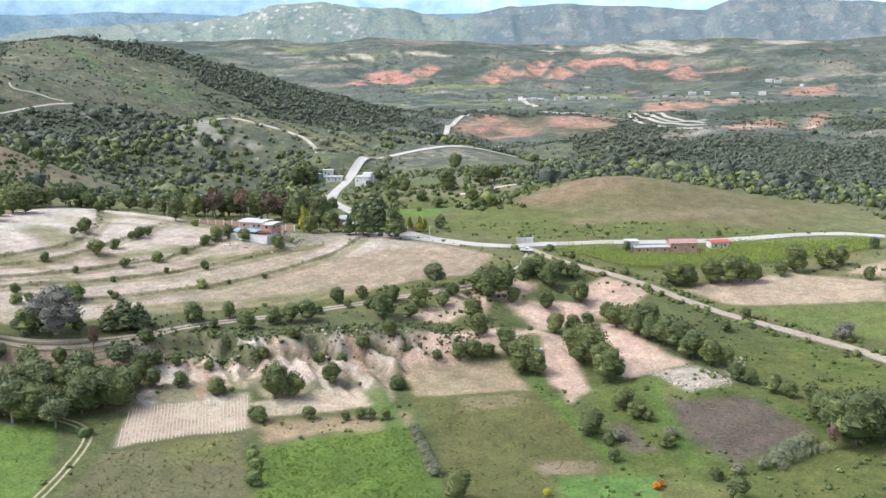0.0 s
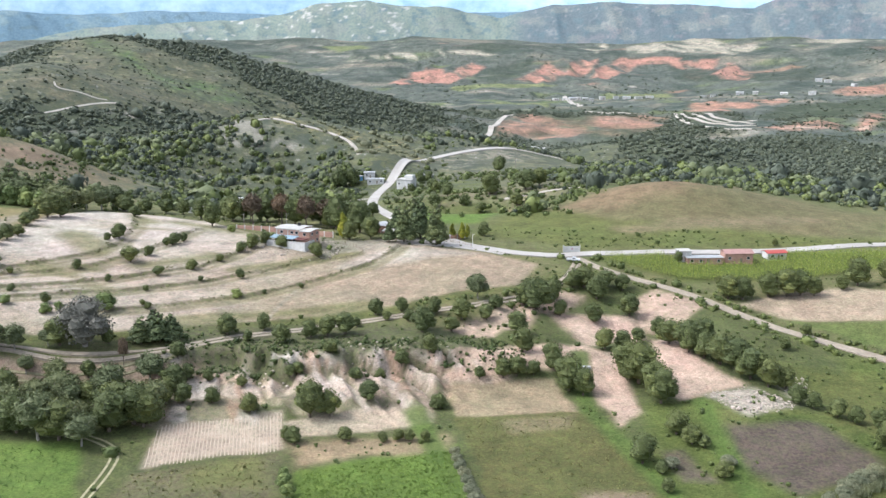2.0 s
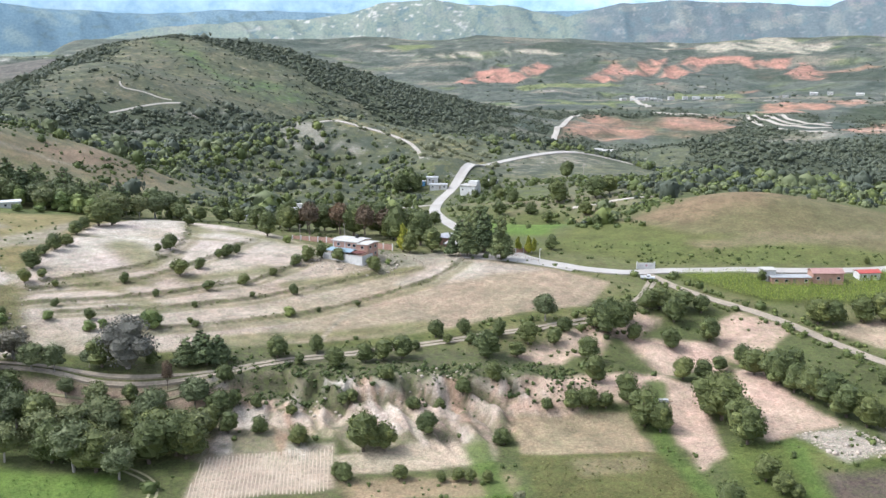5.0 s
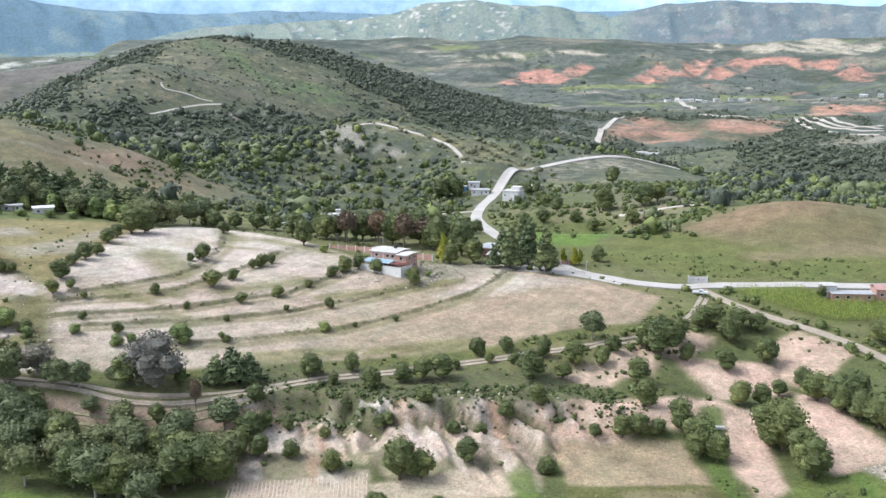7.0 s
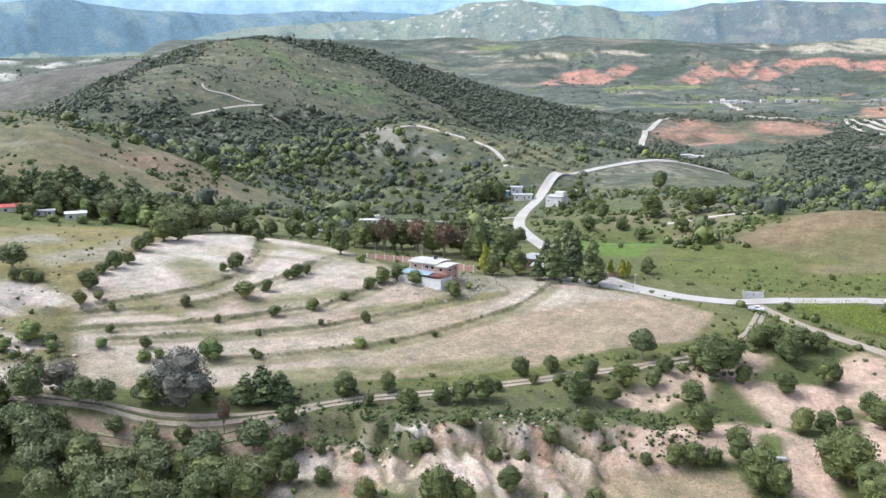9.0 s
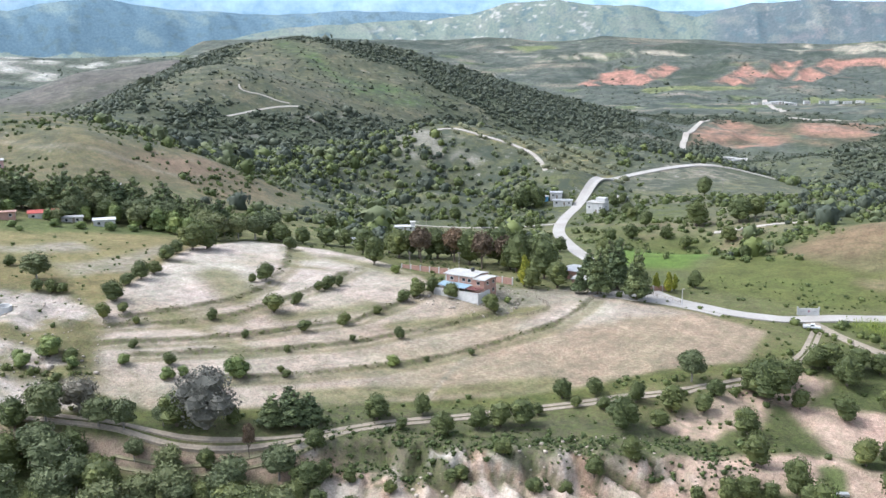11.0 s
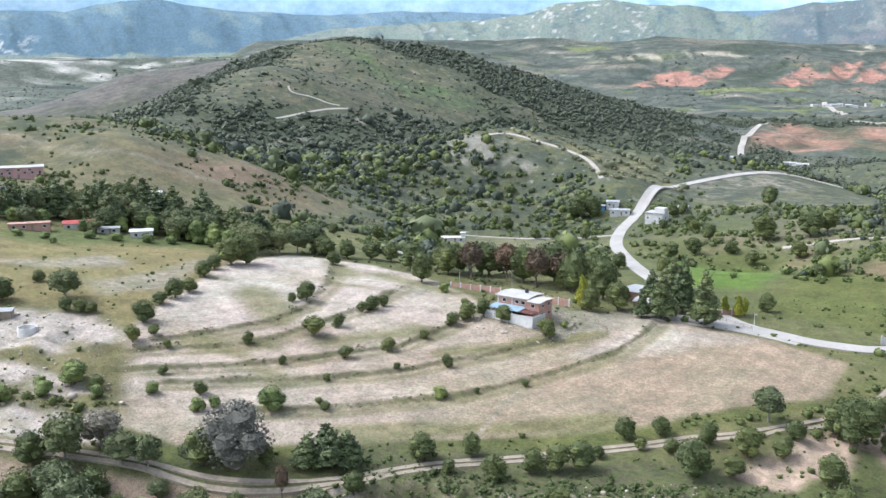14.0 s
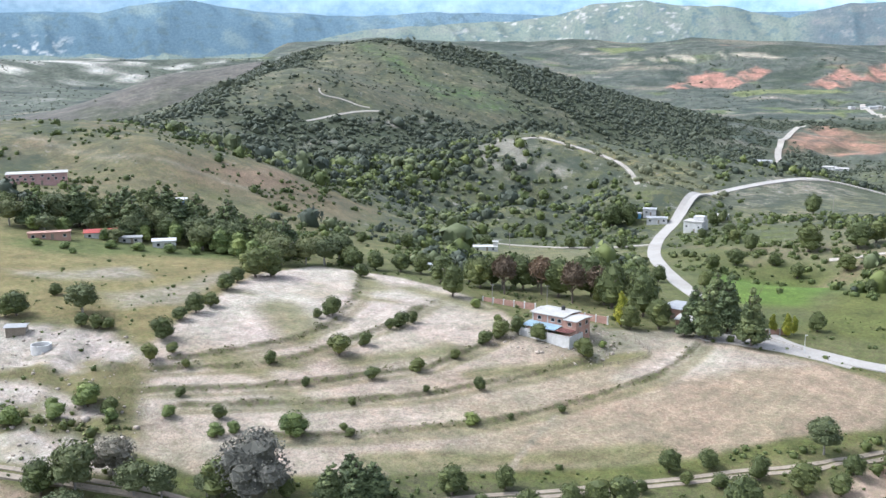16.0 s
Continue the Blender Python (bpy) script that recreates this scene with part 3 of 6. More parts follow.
# the open slope above the hamlet: dry grass, scrub in drifts, bare strips
slope_west = inside(((-470, 640), (-360, 500), (-290, 490), (-215, 560), (-190, 640), (-260, 720), (-380, 760)), gx, gy, 20, 15, 75)
lay((0.188, 0.165, 0.092), 0.85 * slope_west, 0.3)
lay((0.112, 0.125, 0.052), 0.8 * slope_west * ease(2.6 * value_noise(gx, gy, 26, 135) - 0.4), 0.5)
lay((0.215, 0.165, 0.105), 0.8 * slope_west * ease(2.8 * value_noise(gx, gy, 45, 137) - 0.5) + 0.7 * inside(((-290, 570), (-315, 600), (-255, 655), (-215, 635), (-230, 590)), gx, gy, 12, 10, 76), 0.15)
lay((0.30, 0.26, 0.20), 0.6 * slope_west * ease(1.3 - np.abs(line_distance(((-420, 600), (-330, 575), (-260, 600)), gx, gy)) / 3 + 0.6 * fine), 0.2)
# left meadow
patch((0.225, 0.19, 0.09), ((-260, 340), (-172, 358), (-174, 430), (-200, 450), (-280, 430), (-300, 380)), 0.3, 6, 4, 13)
patch((0.36, 0.32, 0.27), ((-247, 394), (-230, 398), (-216, 420), (-205, 409), (-214, 393), (-239, 384)), 0.5, 4, 9, 14, 0.75)
patch((0.36, 0.32, 0.27), ((-205, 385), (-191, 410), (-186, 434), (-181, 417), (-179, 389), (-192, 378)), 0.5, 4, 9, 15, 0.65)
patch((0.11, 0.135, 0.05), ((-260, 410), (-225, 432), (-200, 455), (-195, 470), (-240, 445), (-275, 425)), 0.6, 5, 8, 16, 0.8)
for a, b, c in (((60, 470), (150, 500), 9), ((-20, 590), (60, 640), 10), ((-55, 640), (0, 600), 8), ((20, 680), (90, 700), 12), ((-10, 540), (40, 600), 9), ((90, 560), (170, 620), 14), ((120, 640), (220, 700), 16)):
    lay((0.21, 0.165, 0.10), 0.75 * ease(1.1 - np.abs(line_distance((a, b), gx, gy)) / c + 0.7 * fine), 0.3)
# terraced field: chalky soil, drier and browner towards its lower end
FIELD = ((-173, 340), (-172, 358), (-175, 405), (-178, 431), (-169, 462), (-155, 463), (-140, 463), (-120, 456), (-95, 435), (-84, 412),
         (-60, 420), (-35, 430), (-6, 424), (20, 412), (12, 385), (-10, 370), (-28, 357), (-46, 348), (-70, 338), (-92, 327), (-134, 312), (-161, 317))
field = inside(FIELD, gx, gy, 1.5, 1.5, 15)
drift = ease(0.5 - (gx + 95 - 0.25 * (gy - 380)) / 130 + 0.25 * fine)
lay((0.325, 0.262, 0.182), field, 0.10)
lay((0.485, 0.425, 0.36), 0.92 * field * drift * ease(0.95 + 0.9 * value_noise(gx, gy, 30, 131)), 0.05)
lay((0.19, 0.18, 0.08), 0.75 * field * ease(3.0 * value_noise(gx * 0.5 + 0.3 * gy, gy, 17, 133) - 0.95), 0.2)
lay(PALE, inside(((-36, 428), (-52, 392), (-40, 396), (-4, 420)), gx, gy, 5, 4, 16) * 0.8, 0.05)
for a, b, c in (((-155, 400), (-140, 385), 9), ((-120, 375), (-100, 392), 7), ((-128, 446), (-100, 436), 9), ((-90, 380), (-62, 398), 5),
                ((-100, 330), (-40, 356), 5), ((-70, 396), (-50, 410), 4), ((-150, 455), (-138, 440), 8)):
    lay((0.17, 0.165, 0.07), 0.75 * field * ease(1.2 - np.abs(line_distance((a, b), gx, gy)) / c + 0.5 * fine), 0.25)
lay(GRASS, 0.8 * ease(1 - np.abs(line_distance(((-134, 309), (-92, 324), (-70, 335), (-46, 345), (-28, 354), (-10, 366), (12, 382), (26, 400)), gx, gy)) / 4.5 + 0.4 * fine), 0.4)
for bank in BANKS:
    d = line_distance(bank, gx, gy)
    lay((0.13, 0.112, 0.07), 0.85 * ease(1.15 - np.abs(d) / 1.3 + 1.1 * value_noise(gx, gy, 9, 59)), 0.75)
    lay((0.20, 0.18, 0.09), 0.6 * ease(1.3 - np.abs(d + 3) / 2.4 + 0.8 * fine), 0.3)
patch((0.185, 0.17, 0.085), ((-250, 352), (-183, 362), (-166, 348), (-150, 320), (-152, 298), (-200, 290), (-255, 325)), 0.35, 4, 6, 17)
for k, points in enumerate((  # chalk washed bare between strips of grass
        ((-245, 356), (-214, 354), (-194, 358), (-179, 361), (-172, 353), (-175, 343), (-185, 336), (-198, 332), (-235, 336)), ((-215, 322), (-191, 325), (-177, 326), (-164, 324), (-178, 318), (-200, 314)),
        ((-200, 308), (-179, 310), (-165, 314), (-153, 316), (-150, 306), (-167, 302), (-190, 297)))):
    bare = inside(points, gx, gy, 2.5, 5, 80 + k)
    lay((0.46, 0.415, 0.355), bare * ease(1.05 + 1.5 * value_noise(gx, gy, 9, 111)), 0.12)
    lay((0.30, 0.27, 0.225), bare * ease(2.2 * value_noise(gx * 0.6, gy * 1.5, 4, 113) - 0.4), 0.3)
# the bench above the gullies, and the lowland fields
patch(SCRUB, ((-110, 285), (-95, 305), (-60, 318), (-20, 333), (30, 375), (40, 410), (110, 345), (140, 318), (150, 240), (-160, 225), (-165, 295)), 0.5, 4, 4, 18)
lush = inside(((46, 299), (60, 303), (92, 294), (112, 334), (150, 305), (150, 215), (40, 215)), gx, gy, 4, 6, 74)
lay((0.102, 0.126, 0.034), lush, 0.3)
lay((0.165, 0.165, 0.062), 0.7 * lush * ease(2.4 * value_noise(gx, gy, 13, 125) - 0.1), 0.2)
lay((0.075, 0.105, 0.026), 0.7 * lush * ease(2.4 * value_noise(gx, gy, 9, 127) - 0.3), 0.4)
patch((0.135, 0.138, 0.065), ((-100, 305), (-60, 322), (-20, 338), (-30, 344), (-70, 330), (-110, 305)), 0.5, 3, 3, 19, 0.7)
zone = gully_zone(gx, gy)
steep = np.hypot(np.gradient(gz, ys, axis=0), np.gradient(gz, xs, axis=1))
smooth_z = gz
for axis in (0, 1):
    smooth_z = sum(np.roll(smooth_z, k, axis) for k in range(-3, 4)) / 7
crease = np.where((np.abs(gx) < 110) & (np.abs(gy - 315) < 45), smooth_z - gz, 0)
band = ease(4.5 * zone - 0.25)
strata = value_noise(gx * 0.4, gy * 0.4 + 6 * gz, 9, 119, 2)
lay((0.115, 0.118, 0.068), band, 0.6)
lay((0.46, 0.345, 0.255), band * ease((steep - 0.30) / 0.35 + 0.5 * value_noise(gx, gy, 8, 73)), 0.05)
lay((0.50, 0.37, 0.27), 0.6 * band * ease((steep - 0.5) / 0.5) * ease(0.3 + 1.5 * strata), 0.03)
lay((0.33, 0.225, 0.155), 0.55 * band * ease((steep - 0.5) / 0.5) * ease(1.8 * value_noise(gx + 0.55 * gy, gy * 0.3, 4, 121, 2) - 0.2), 0.05)
lay((0.47, 0.40, 0.32), ease(2.4 * zone - 0.5) * ease(0.9 - (gy - scarp_line(gx) + 4) / 5 + 0.5 * fine), 0.08)
lay((0.49, 0.46, 0.41), band * ease(1.8 * value_noise(gx, gy, 5, 79) - 0.35) * ease((gy - scarp_line(gx)) / 6), 0.15)
# tones keyed to curvature: pale crests, scrub-dark hollows falling where shade would
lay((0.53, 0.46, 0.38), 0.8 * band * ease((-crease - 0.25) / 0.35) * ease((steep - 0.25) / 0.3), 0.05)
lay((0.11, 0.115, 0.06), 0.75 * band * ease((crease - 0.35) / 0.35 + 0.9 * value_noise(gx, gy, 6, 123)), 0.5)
lay(PINK, 0.9 * ease((steep - 0.75) / 0.4) * ease((gx + 240) / 20) * ease((190 - gx) / 20) * (np.abs(gy - 345) < 60) * (1 - band), 0.1)
lay((0.098, 0.106, 0.052), 0.9 * band * ease(3.2 * value_noise(gx * 0.8, gy * 1.3, 13, 139, 3) - 0.75 + 0.5 * ease((-58 - gx) / 14)), 0.5)
lay((0.54, 0.505, 0.45), 0.85 * band * ease(4.0 * value_noise(gx * 0.7, gy * 1.5, 8, 141, 3) - 1.5) * ease((gy - scarp_line(gx) + 6) / 6), 0.08)
crown_mat = ease((gx + 100) / 8) * ease((4 - gx) / 14) * ease((gy - scarp_line(gx) - 3 + 3 * fine) / 4) * ease((scarp_line(gx) + 30 - gy) / 8)
lay((0.118, 0.118, 0.068), 0.9 * crown_mat * ease(1.25 - 1.6 * value_noise(gx, gy, 7, 117)), 0.6)
patch(PINK, ((21, 366), (52, 370), (50, 349), (19, 333), (4, 330), (-12, 322), (-14, 316), (20, 318), (36, 330)), 0.10, 2.5, 5, 20)
patch(PINK, ((-12, 338), (6, 362), (26, 384), (34, 380), (14, 352), (0, 334)), 0.35, 2, 4, 21)
patch(PINK, ((50, 384), (62, 392), (74, 378), (60, 352), (52, 360)), 0.35, 2, 4, 22)
patch(PINK, ((30, 335), (41, 333), (44, 294), (36, 286), (30, 312)), 0.08, 1.5, 3, 23)
patch(PINK, ((54, 350), (62, 343), (74, 313), (55, 302), (50, 330)), 0.08, 1.5, 3, 24)
patch((0.45, 0.40, 0.33), ((62, 306), (77, 312), (86, 300), (71, 291)), 0.3, 2, 5, 25)
patch((0.45, 0.40, 0.33), ((86, 318), (95, 322), (96, 312), (88, 308)), 0.45, 2, 4, 26)
patch((0.40, 0.33, 0.25), ((-87, 280), (-56, 291), (-52, 270), (-84, 256)), 0.10, 1.5, 2, 27)
patch((0.135, 0.125, 0.07), ((-86, 254), (-52, 266), (-45, 215), (-88, 215)), 0.4, 2, 2, 28)
patch((0.16, 0.165, 0.06), ((-75, 258), (-56, 266), (-52, 248), (-70, 244)), 0.4, 3, 4, 29, 0.8)
patch(BRIGHT, ((-47, 257), (-7, 276), (0, 229), (0, 210), (-42, 210)), 0.2, 1, 1.5, 30)
patch((0.29, 0.23, 0.14), ((-53, 275), (-11, 280), (-9, 272), (-30, 268), (-47, 257)), 0.15, 2.5, 3, 31)
patch((0.43, 0.36, 0.26), ((-55, 285), (-16, 302), (-14, 288), (-51, 276)), 0.06, 1.2, 1.5, 32)
patch((0.30, 0.24, 0.155), ((-14, 311), (20, 316), (27, 294), (-8, 291)), 0.10, 1, 1.5, 33)
patch((0.118, 0.118, 0.044), ((-8, 291), (27, 294), (42, 248), (30, 225), (4, 225)), 0.35, 1.2, 2, 34)
patch((0.24, 0.20, 0.12), ((6, 288), (24, 292), (22, 285), (8, 282)), 0.2, 2, 3, 35, 0.7)
patch((0.23, 0.18, 0.12), ((22, 250), (40, 252), (38, 245), (24, 243)), 0.2, 2, 3, 36)
patch((0.11, 0.20, 0.05), ((28, 243), (52, 244), (50, 225), (26, 225)), 0.1, 1.5, 2, 37)
patch((0.115, 0.092, 0.075), ((64, 285), (88, 289), (99, 266), (74, 251), (62, 266)), 0.25, 3, 3, 38)
patch((0.13, 0.105, 0.08), ((44, 272), (50, 273), (56, 258), (47, 256)), 0.25, 1.5, 2, 39)
patch(GRASS, ((88, 332), (118, 328), (128, 300), (103, 296), (86, 312)), 0.45, 3, 4, 40)
patch(GRASS, ((80, 250), (100, 266), (130, 270), (140, 225), (70, 225)), 0.45, 4, 4, 41)
patch((0.12, 0.18, 0.04), ((-160, 262), (-104, 268), (-98, 250), (-92, 215), (-170, 215)), 0.25, 2, 2, 42)
patch((0.37, 0.30, 0.21), ((87, 380), (112, 394), (134, 400), (165, 385), (158, 362), (100, 367)), 0.08, 1.5, 2, 43)
patch((0.13, 0.16, 0.05), ((100, 366), (158, 360), (152, 328), (122, 346)), 0.2, 1.5, 2, 44)
patch((0.40, 0.31, 0.22), ((155, 398), (200, 425), (215, 400), (170, 388)), 0.25, 2, 4, 45)
patch(GRASS, ((41, 424), (72, 400), (124, 410), (182, 430), (186, 452), (121, 444), (77, 434)), 0.2, 2, 2, 46)
for a, b in (((-20, 296), (-2, 230)), ((28, 296), (46, 244)), ((29, 330), (28, 296)), ((60, 300), (62, 250))):
    lay((0.10, 0.155, 0.035), 0.85 * ease(1.4 - np.abs(line_distance((a, b), gx, gy)) / 3 + 0.4 * fine), 0.5)
lay((0.30, 0.26, 0.19), 0.9 * ease(1.5 - np.abs(line_distance(((-70, 338), (-68, 352), (-65, 367)), gx, gy)) / 0.8), 0.0)
patch((0.33, 0.29, 0.23), ((-62, 404), (-30, 428), (-4, 432), (-20, 446), (-60, 430)), 0.1, 2, 2, 47, 0.8)
patch((0.27, 0.24, 0.18), ((-88, 410), (-60, 400), (-52, 416), (-64, 432), (-84, 430)), 0.3, 2, 2, 48)

patch((0.45, 0.365, 0.28), ((-94, 280), (-90, 300), (-72, 306), (-40, 310), (-12, 312), (-14, 301), (-50, 285), (-56, 291), (-86, 281)), 0.2, 1.5, 5, 71, 0.45)
wash = inside(((-96, 281), (-92, 300), (-72, 310), (-40, 318), (-8, 322), (-14, 301), (-50, 287), (-86, 281)), gx, gy, 2, 4, 77)
lay((0.36, 0.245, 0.17), 0.75 * wash * ease(3.0 * value_noise(gx + 0.5 * gy, gy * 0.35, 5, 145, 3) - 0.35), 0.05)
lay((0.55, 0.485, 0.41), 0.8 * wash * ease(3.0 * value_noise(gx + 0.5 * gy + 30, gy * 0.4, 6, 147, 3) - 0.5), 0.05)
lay((0.13, 0.125, 0.07), 0.8 * wash * ease(3.4 * value_noise(gx * 0.7, gy * 1.4, 9, 149, 3) - 0.95), 0.45)
patch((0.19, 0.17, 0.105), ((-20, 600), (10, 690), (70, 700), (90, 620), (40, 570)), 0.35, 6, 10, 72, 0.7)
patch((0.24, 0.205, 0.14), ((-40, 690), (-20, 730), (60, 740), (40, 690)), 0.35, 6, 8, 73, 0.7)
# plough lines along the terraces, then mottling of all soils at the size of tussocks
nearest = np.min([np.abs(line_distance(b, gx, gy)) for b in BANKS], 0)
soil *= (1 + 0.055 * field * np.sin(nearest * 2 * math.pi / 4.3))[..., None]
blotch, tuss = value_noise(gx, gy, 8, 103), value_noise(gx, gy, 3.2, 105, 2)
soil *= (1 + 0.11 * blotch + 0.17 * tuss)[..., None]
soil *= 1 + 0.06 * value_noise(gx, gy, 15, 107)[..., None] * np.array((1.0, -0.2, 0.5))
soil *= (1 - (0.13 * ease((500 - reach) / 120))[..., None] * np.array((0.85, 1.0, 1.1)))  # near soils darkened and reddened by distance, standing in for haze missing farther off
nx, ny = len(xs), len(ys)
corner = (np.arange(ny - 1)[:, None] * nx + np.arange(nx - 1)).ravel()
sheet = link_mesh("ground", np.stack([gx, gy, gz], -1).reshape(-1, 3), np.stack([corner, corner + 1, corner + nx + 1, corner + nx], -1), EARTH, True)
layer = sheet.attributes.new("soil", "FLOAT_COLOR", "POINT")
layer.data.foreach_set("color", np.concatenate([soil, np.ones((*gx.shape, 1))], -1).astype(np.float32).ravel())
layer = sheet.attributes.new("thicket", "FLOAT", "POINT")
layer.data.foreach_set("value", (0.92 * ease((reach - 560) / 160) * np.clip(growth / 0.4, 0, 1)).astype(np.float32).ravel())
layer = sheet.attributes.new("remote", "FLOAT", "POINT")
layer.data.foreach_set("value", ease((reach - 1250) / 400).astype(np.float32).ravel())
layer = sheet.attributes.new("growth", "FLOAT", "POINT")
layer.data.foreach_set("value", growth.astype(np.float32).ravel())
tagged(new("ground", sheet), "rolling dry farmland with chalky terraces and gullies", "ground", kind="structure")


# ---- distant ranges: a backdrop behind the valley, blue with distance ----
def distant_ranges():
    m, t, b = material("distant_hills")
    tall = t.nodes.new("ShaderNodeAttribute")
    tall.attribute_name = "spread"
    tint = t.nodes.new("ShaderNodeAttribute")
    tint.attribute_name = "soil"
    n = node(t, "ShaderNodeTexNoise", Scale=0.11, Detail=7.0, Roughness=0.70)
    t.links.new(tall.outputs["Vector"], n.inputs["Vector"])
    mottle = ramp(t, n.outputs["Fac"], ((0.34, (0.72, 0.78, 0.82)), (0.5, (1.0, 1.0, 1.0)), (0.66, (1.26, 1.22, 1.15))))
    col = blend(t, 1.0, tint.outputs["Color"], mottle, "MULTIPLY")
    t.links.new(col, b.inputs["Base Color"])
    b.inputs["Roughness"].default_value = 1.0
    b.inputs["Specular IOR Level"].default_value = 0.0
    # faint blue glow stands in for the haze before the ranges
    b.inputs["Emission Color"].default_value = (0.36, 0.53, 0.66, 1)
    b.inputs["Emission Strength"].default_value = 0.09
    bear = np.linspace(-46, 28, 700)
    rad = np.concatenate([np.linspace(3900, 4860, 105), np.linspace(4880, 5300, 12)])
    B, R = np.meshgrid(bear, rad)
    along_range = B * 75

    def crest(knots, rough, seed):
        k = np.array(knots)
        return np.interp(B, k[:, 0], k[:, 1]) + rough * value_noise(along_range, 0 * B, 160, seed, 4)
    first = crest(((-50, -0.6), (-26, -0.6), (-22, 0.3), (-19.3, 0.62), (-15.6, 0.85), (-12.5, 0.95), (-8.9, 1.70), (-6.3, 1.90), (-4.8, 1.70), (-2.4, 1.62), (-0.3, 1.10), (0.8, 1.0), (3.5, 1.68),
                   (6.5, 1.80), (9.4, 1.66), (13.7, 1.40), (14.8, 1.90), (16.5, 2.10), (18.4, 1.88), (20.5, 1.72), (32, 1.5)), 0.10, 81)
    second = crest(((-50, 1.3), (-39, 1.34), (-36.3, 1.47), (-33.7, 1.36), (-32.2, 1.77), (-29.4, 1.98), (-28, 1.78), (-25.7, 1.50), (-23.4, 1.36), (-21, 1.27), (-16.7, 1.42), (-10, 1.2), (0, 1.3), (32, 1.2)), 0.07, 87)
    third = 2.45 + 0.35 * value_noise(along_range, 0 * B + 5, 900, 89, 2)
    spurs = np.abs(value_noise(along_range + 0.22 * (R - 3900), R * 0.25, 150, 95, 3))
    knoll = value_noise(along_range, R * 0.6, 120, 97, 3)

    def slope(top, at, foot, before, behind):
        u = (R - at) / np.where(R < at, before, behind)
        return foot + (top - foot) * np.clip(1 - u * u, 0, 1) ** 0.8 - 1.15 * np.clip(np.abs(u) * (1 - np.abs(u)), 0, 1) * (spurs * 1.9 - 0.3)
    layers = np.stack([slope(first, 4330, -2.2, 460, 150), slope(second, 4660, -2.2, 520, 150), np.where(R > 4850, -2 + (third + 2) * ease((R - 4850) / 330), -4)])
    which = layers.argmax(0)
    EL = layers.max(0)
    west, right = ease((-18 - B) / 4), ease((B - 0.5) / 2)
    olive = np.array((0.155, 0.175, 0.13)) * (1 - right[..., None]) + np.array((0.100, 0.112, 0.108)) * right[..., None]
    # haze and the west range's cloud shadow are put into these colours
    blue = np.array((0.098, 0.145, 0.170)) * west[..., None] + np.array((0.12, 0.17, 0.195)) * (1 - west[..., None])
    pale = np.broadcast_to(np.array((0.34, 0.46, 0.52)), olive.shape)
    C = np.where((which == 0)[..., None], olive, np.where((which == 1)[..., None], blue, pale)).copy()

    def tone(colour, mask):
        C[:] = C * (1 - mask[..., None]) + np.array(colour) * mask[..., None]
    ground = (which < 2).astype(float)
    tone((0.085, 0.115, 0.115), 0.75 * ground * ease(3.2 * value_noise(along_range, EL * 120, 22, 201, 3) - 0.5))
    tone((0.205, 0.20, 0.155), 0.45 * (which == 0) * ease(3.0 * value_noise(along_range, EL * 150, 70, 203, 2) - 0.3))
    # lighter drifts: sunlit ground on the blue range, put into the colour
    tone((0.175, 0.215, 0.195), 0.7 * (which == 1) * ease(2.4 * value_noise(along_range * 0.7 + 40 * EL, EL * 90, 75, 205, 4) - 0.35))
    rock = ease((B + 17) / 3) * ease((-2.5 - B) / 3) + 0.25 * right
    tone((0.42, 0.385, 0.33), 0.85 * (which == 0) * rock * ease(5.0 * value_noise(along_range, EL * 130, 24, 207, 4) - 1.7))
    tone((0.50, 0.49, 0.44), 0.9 * (which == 1) * west * ease((0.5 - EL) / 0.5) * ease((-34 - B) / 3) * ease(4.0 * value_noise(along_range, EL * 160, 26, 209, 4) - 0.7))
    tone((0.17, 0.145, 0.135), 0.5 * (which == 0) * right * ease(3.5 * value_noise(along_range, EL * 130, 50, 211, 2) - 0.9))
    # paler patches on the farthest range: light between clouds, put into the colour
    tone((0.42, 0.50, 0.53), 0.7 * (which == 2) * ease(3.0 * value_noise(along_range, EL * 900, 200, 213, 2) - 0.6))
    A = np.radians(B)
    X, Y, Z = R * np.sin(A), R * np.cos(A), 86 + R * np.tan(np.radians(EL)) + 6 * knoll * (which < 2)
    w = len(bear)
    idx = (np.arange(len(rad) - 1)[:, None] * w + np.arange(w - 1)).ravel()
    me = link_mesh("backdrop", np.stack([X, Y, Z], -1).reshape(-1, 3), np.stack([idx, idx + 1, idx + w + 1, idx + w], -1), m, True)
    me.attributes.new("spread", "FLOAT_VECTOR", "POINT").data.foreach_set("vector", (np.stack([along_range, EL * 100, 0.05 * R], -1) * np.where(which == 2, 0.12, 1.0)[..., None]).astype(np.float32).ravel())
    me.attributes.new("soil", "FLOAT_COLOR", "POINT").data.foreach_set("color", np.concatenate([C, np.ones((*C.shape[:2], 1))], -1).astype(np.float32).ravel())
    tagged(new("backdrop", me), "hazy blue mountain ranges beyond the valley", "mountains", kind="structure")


distant_ranges()


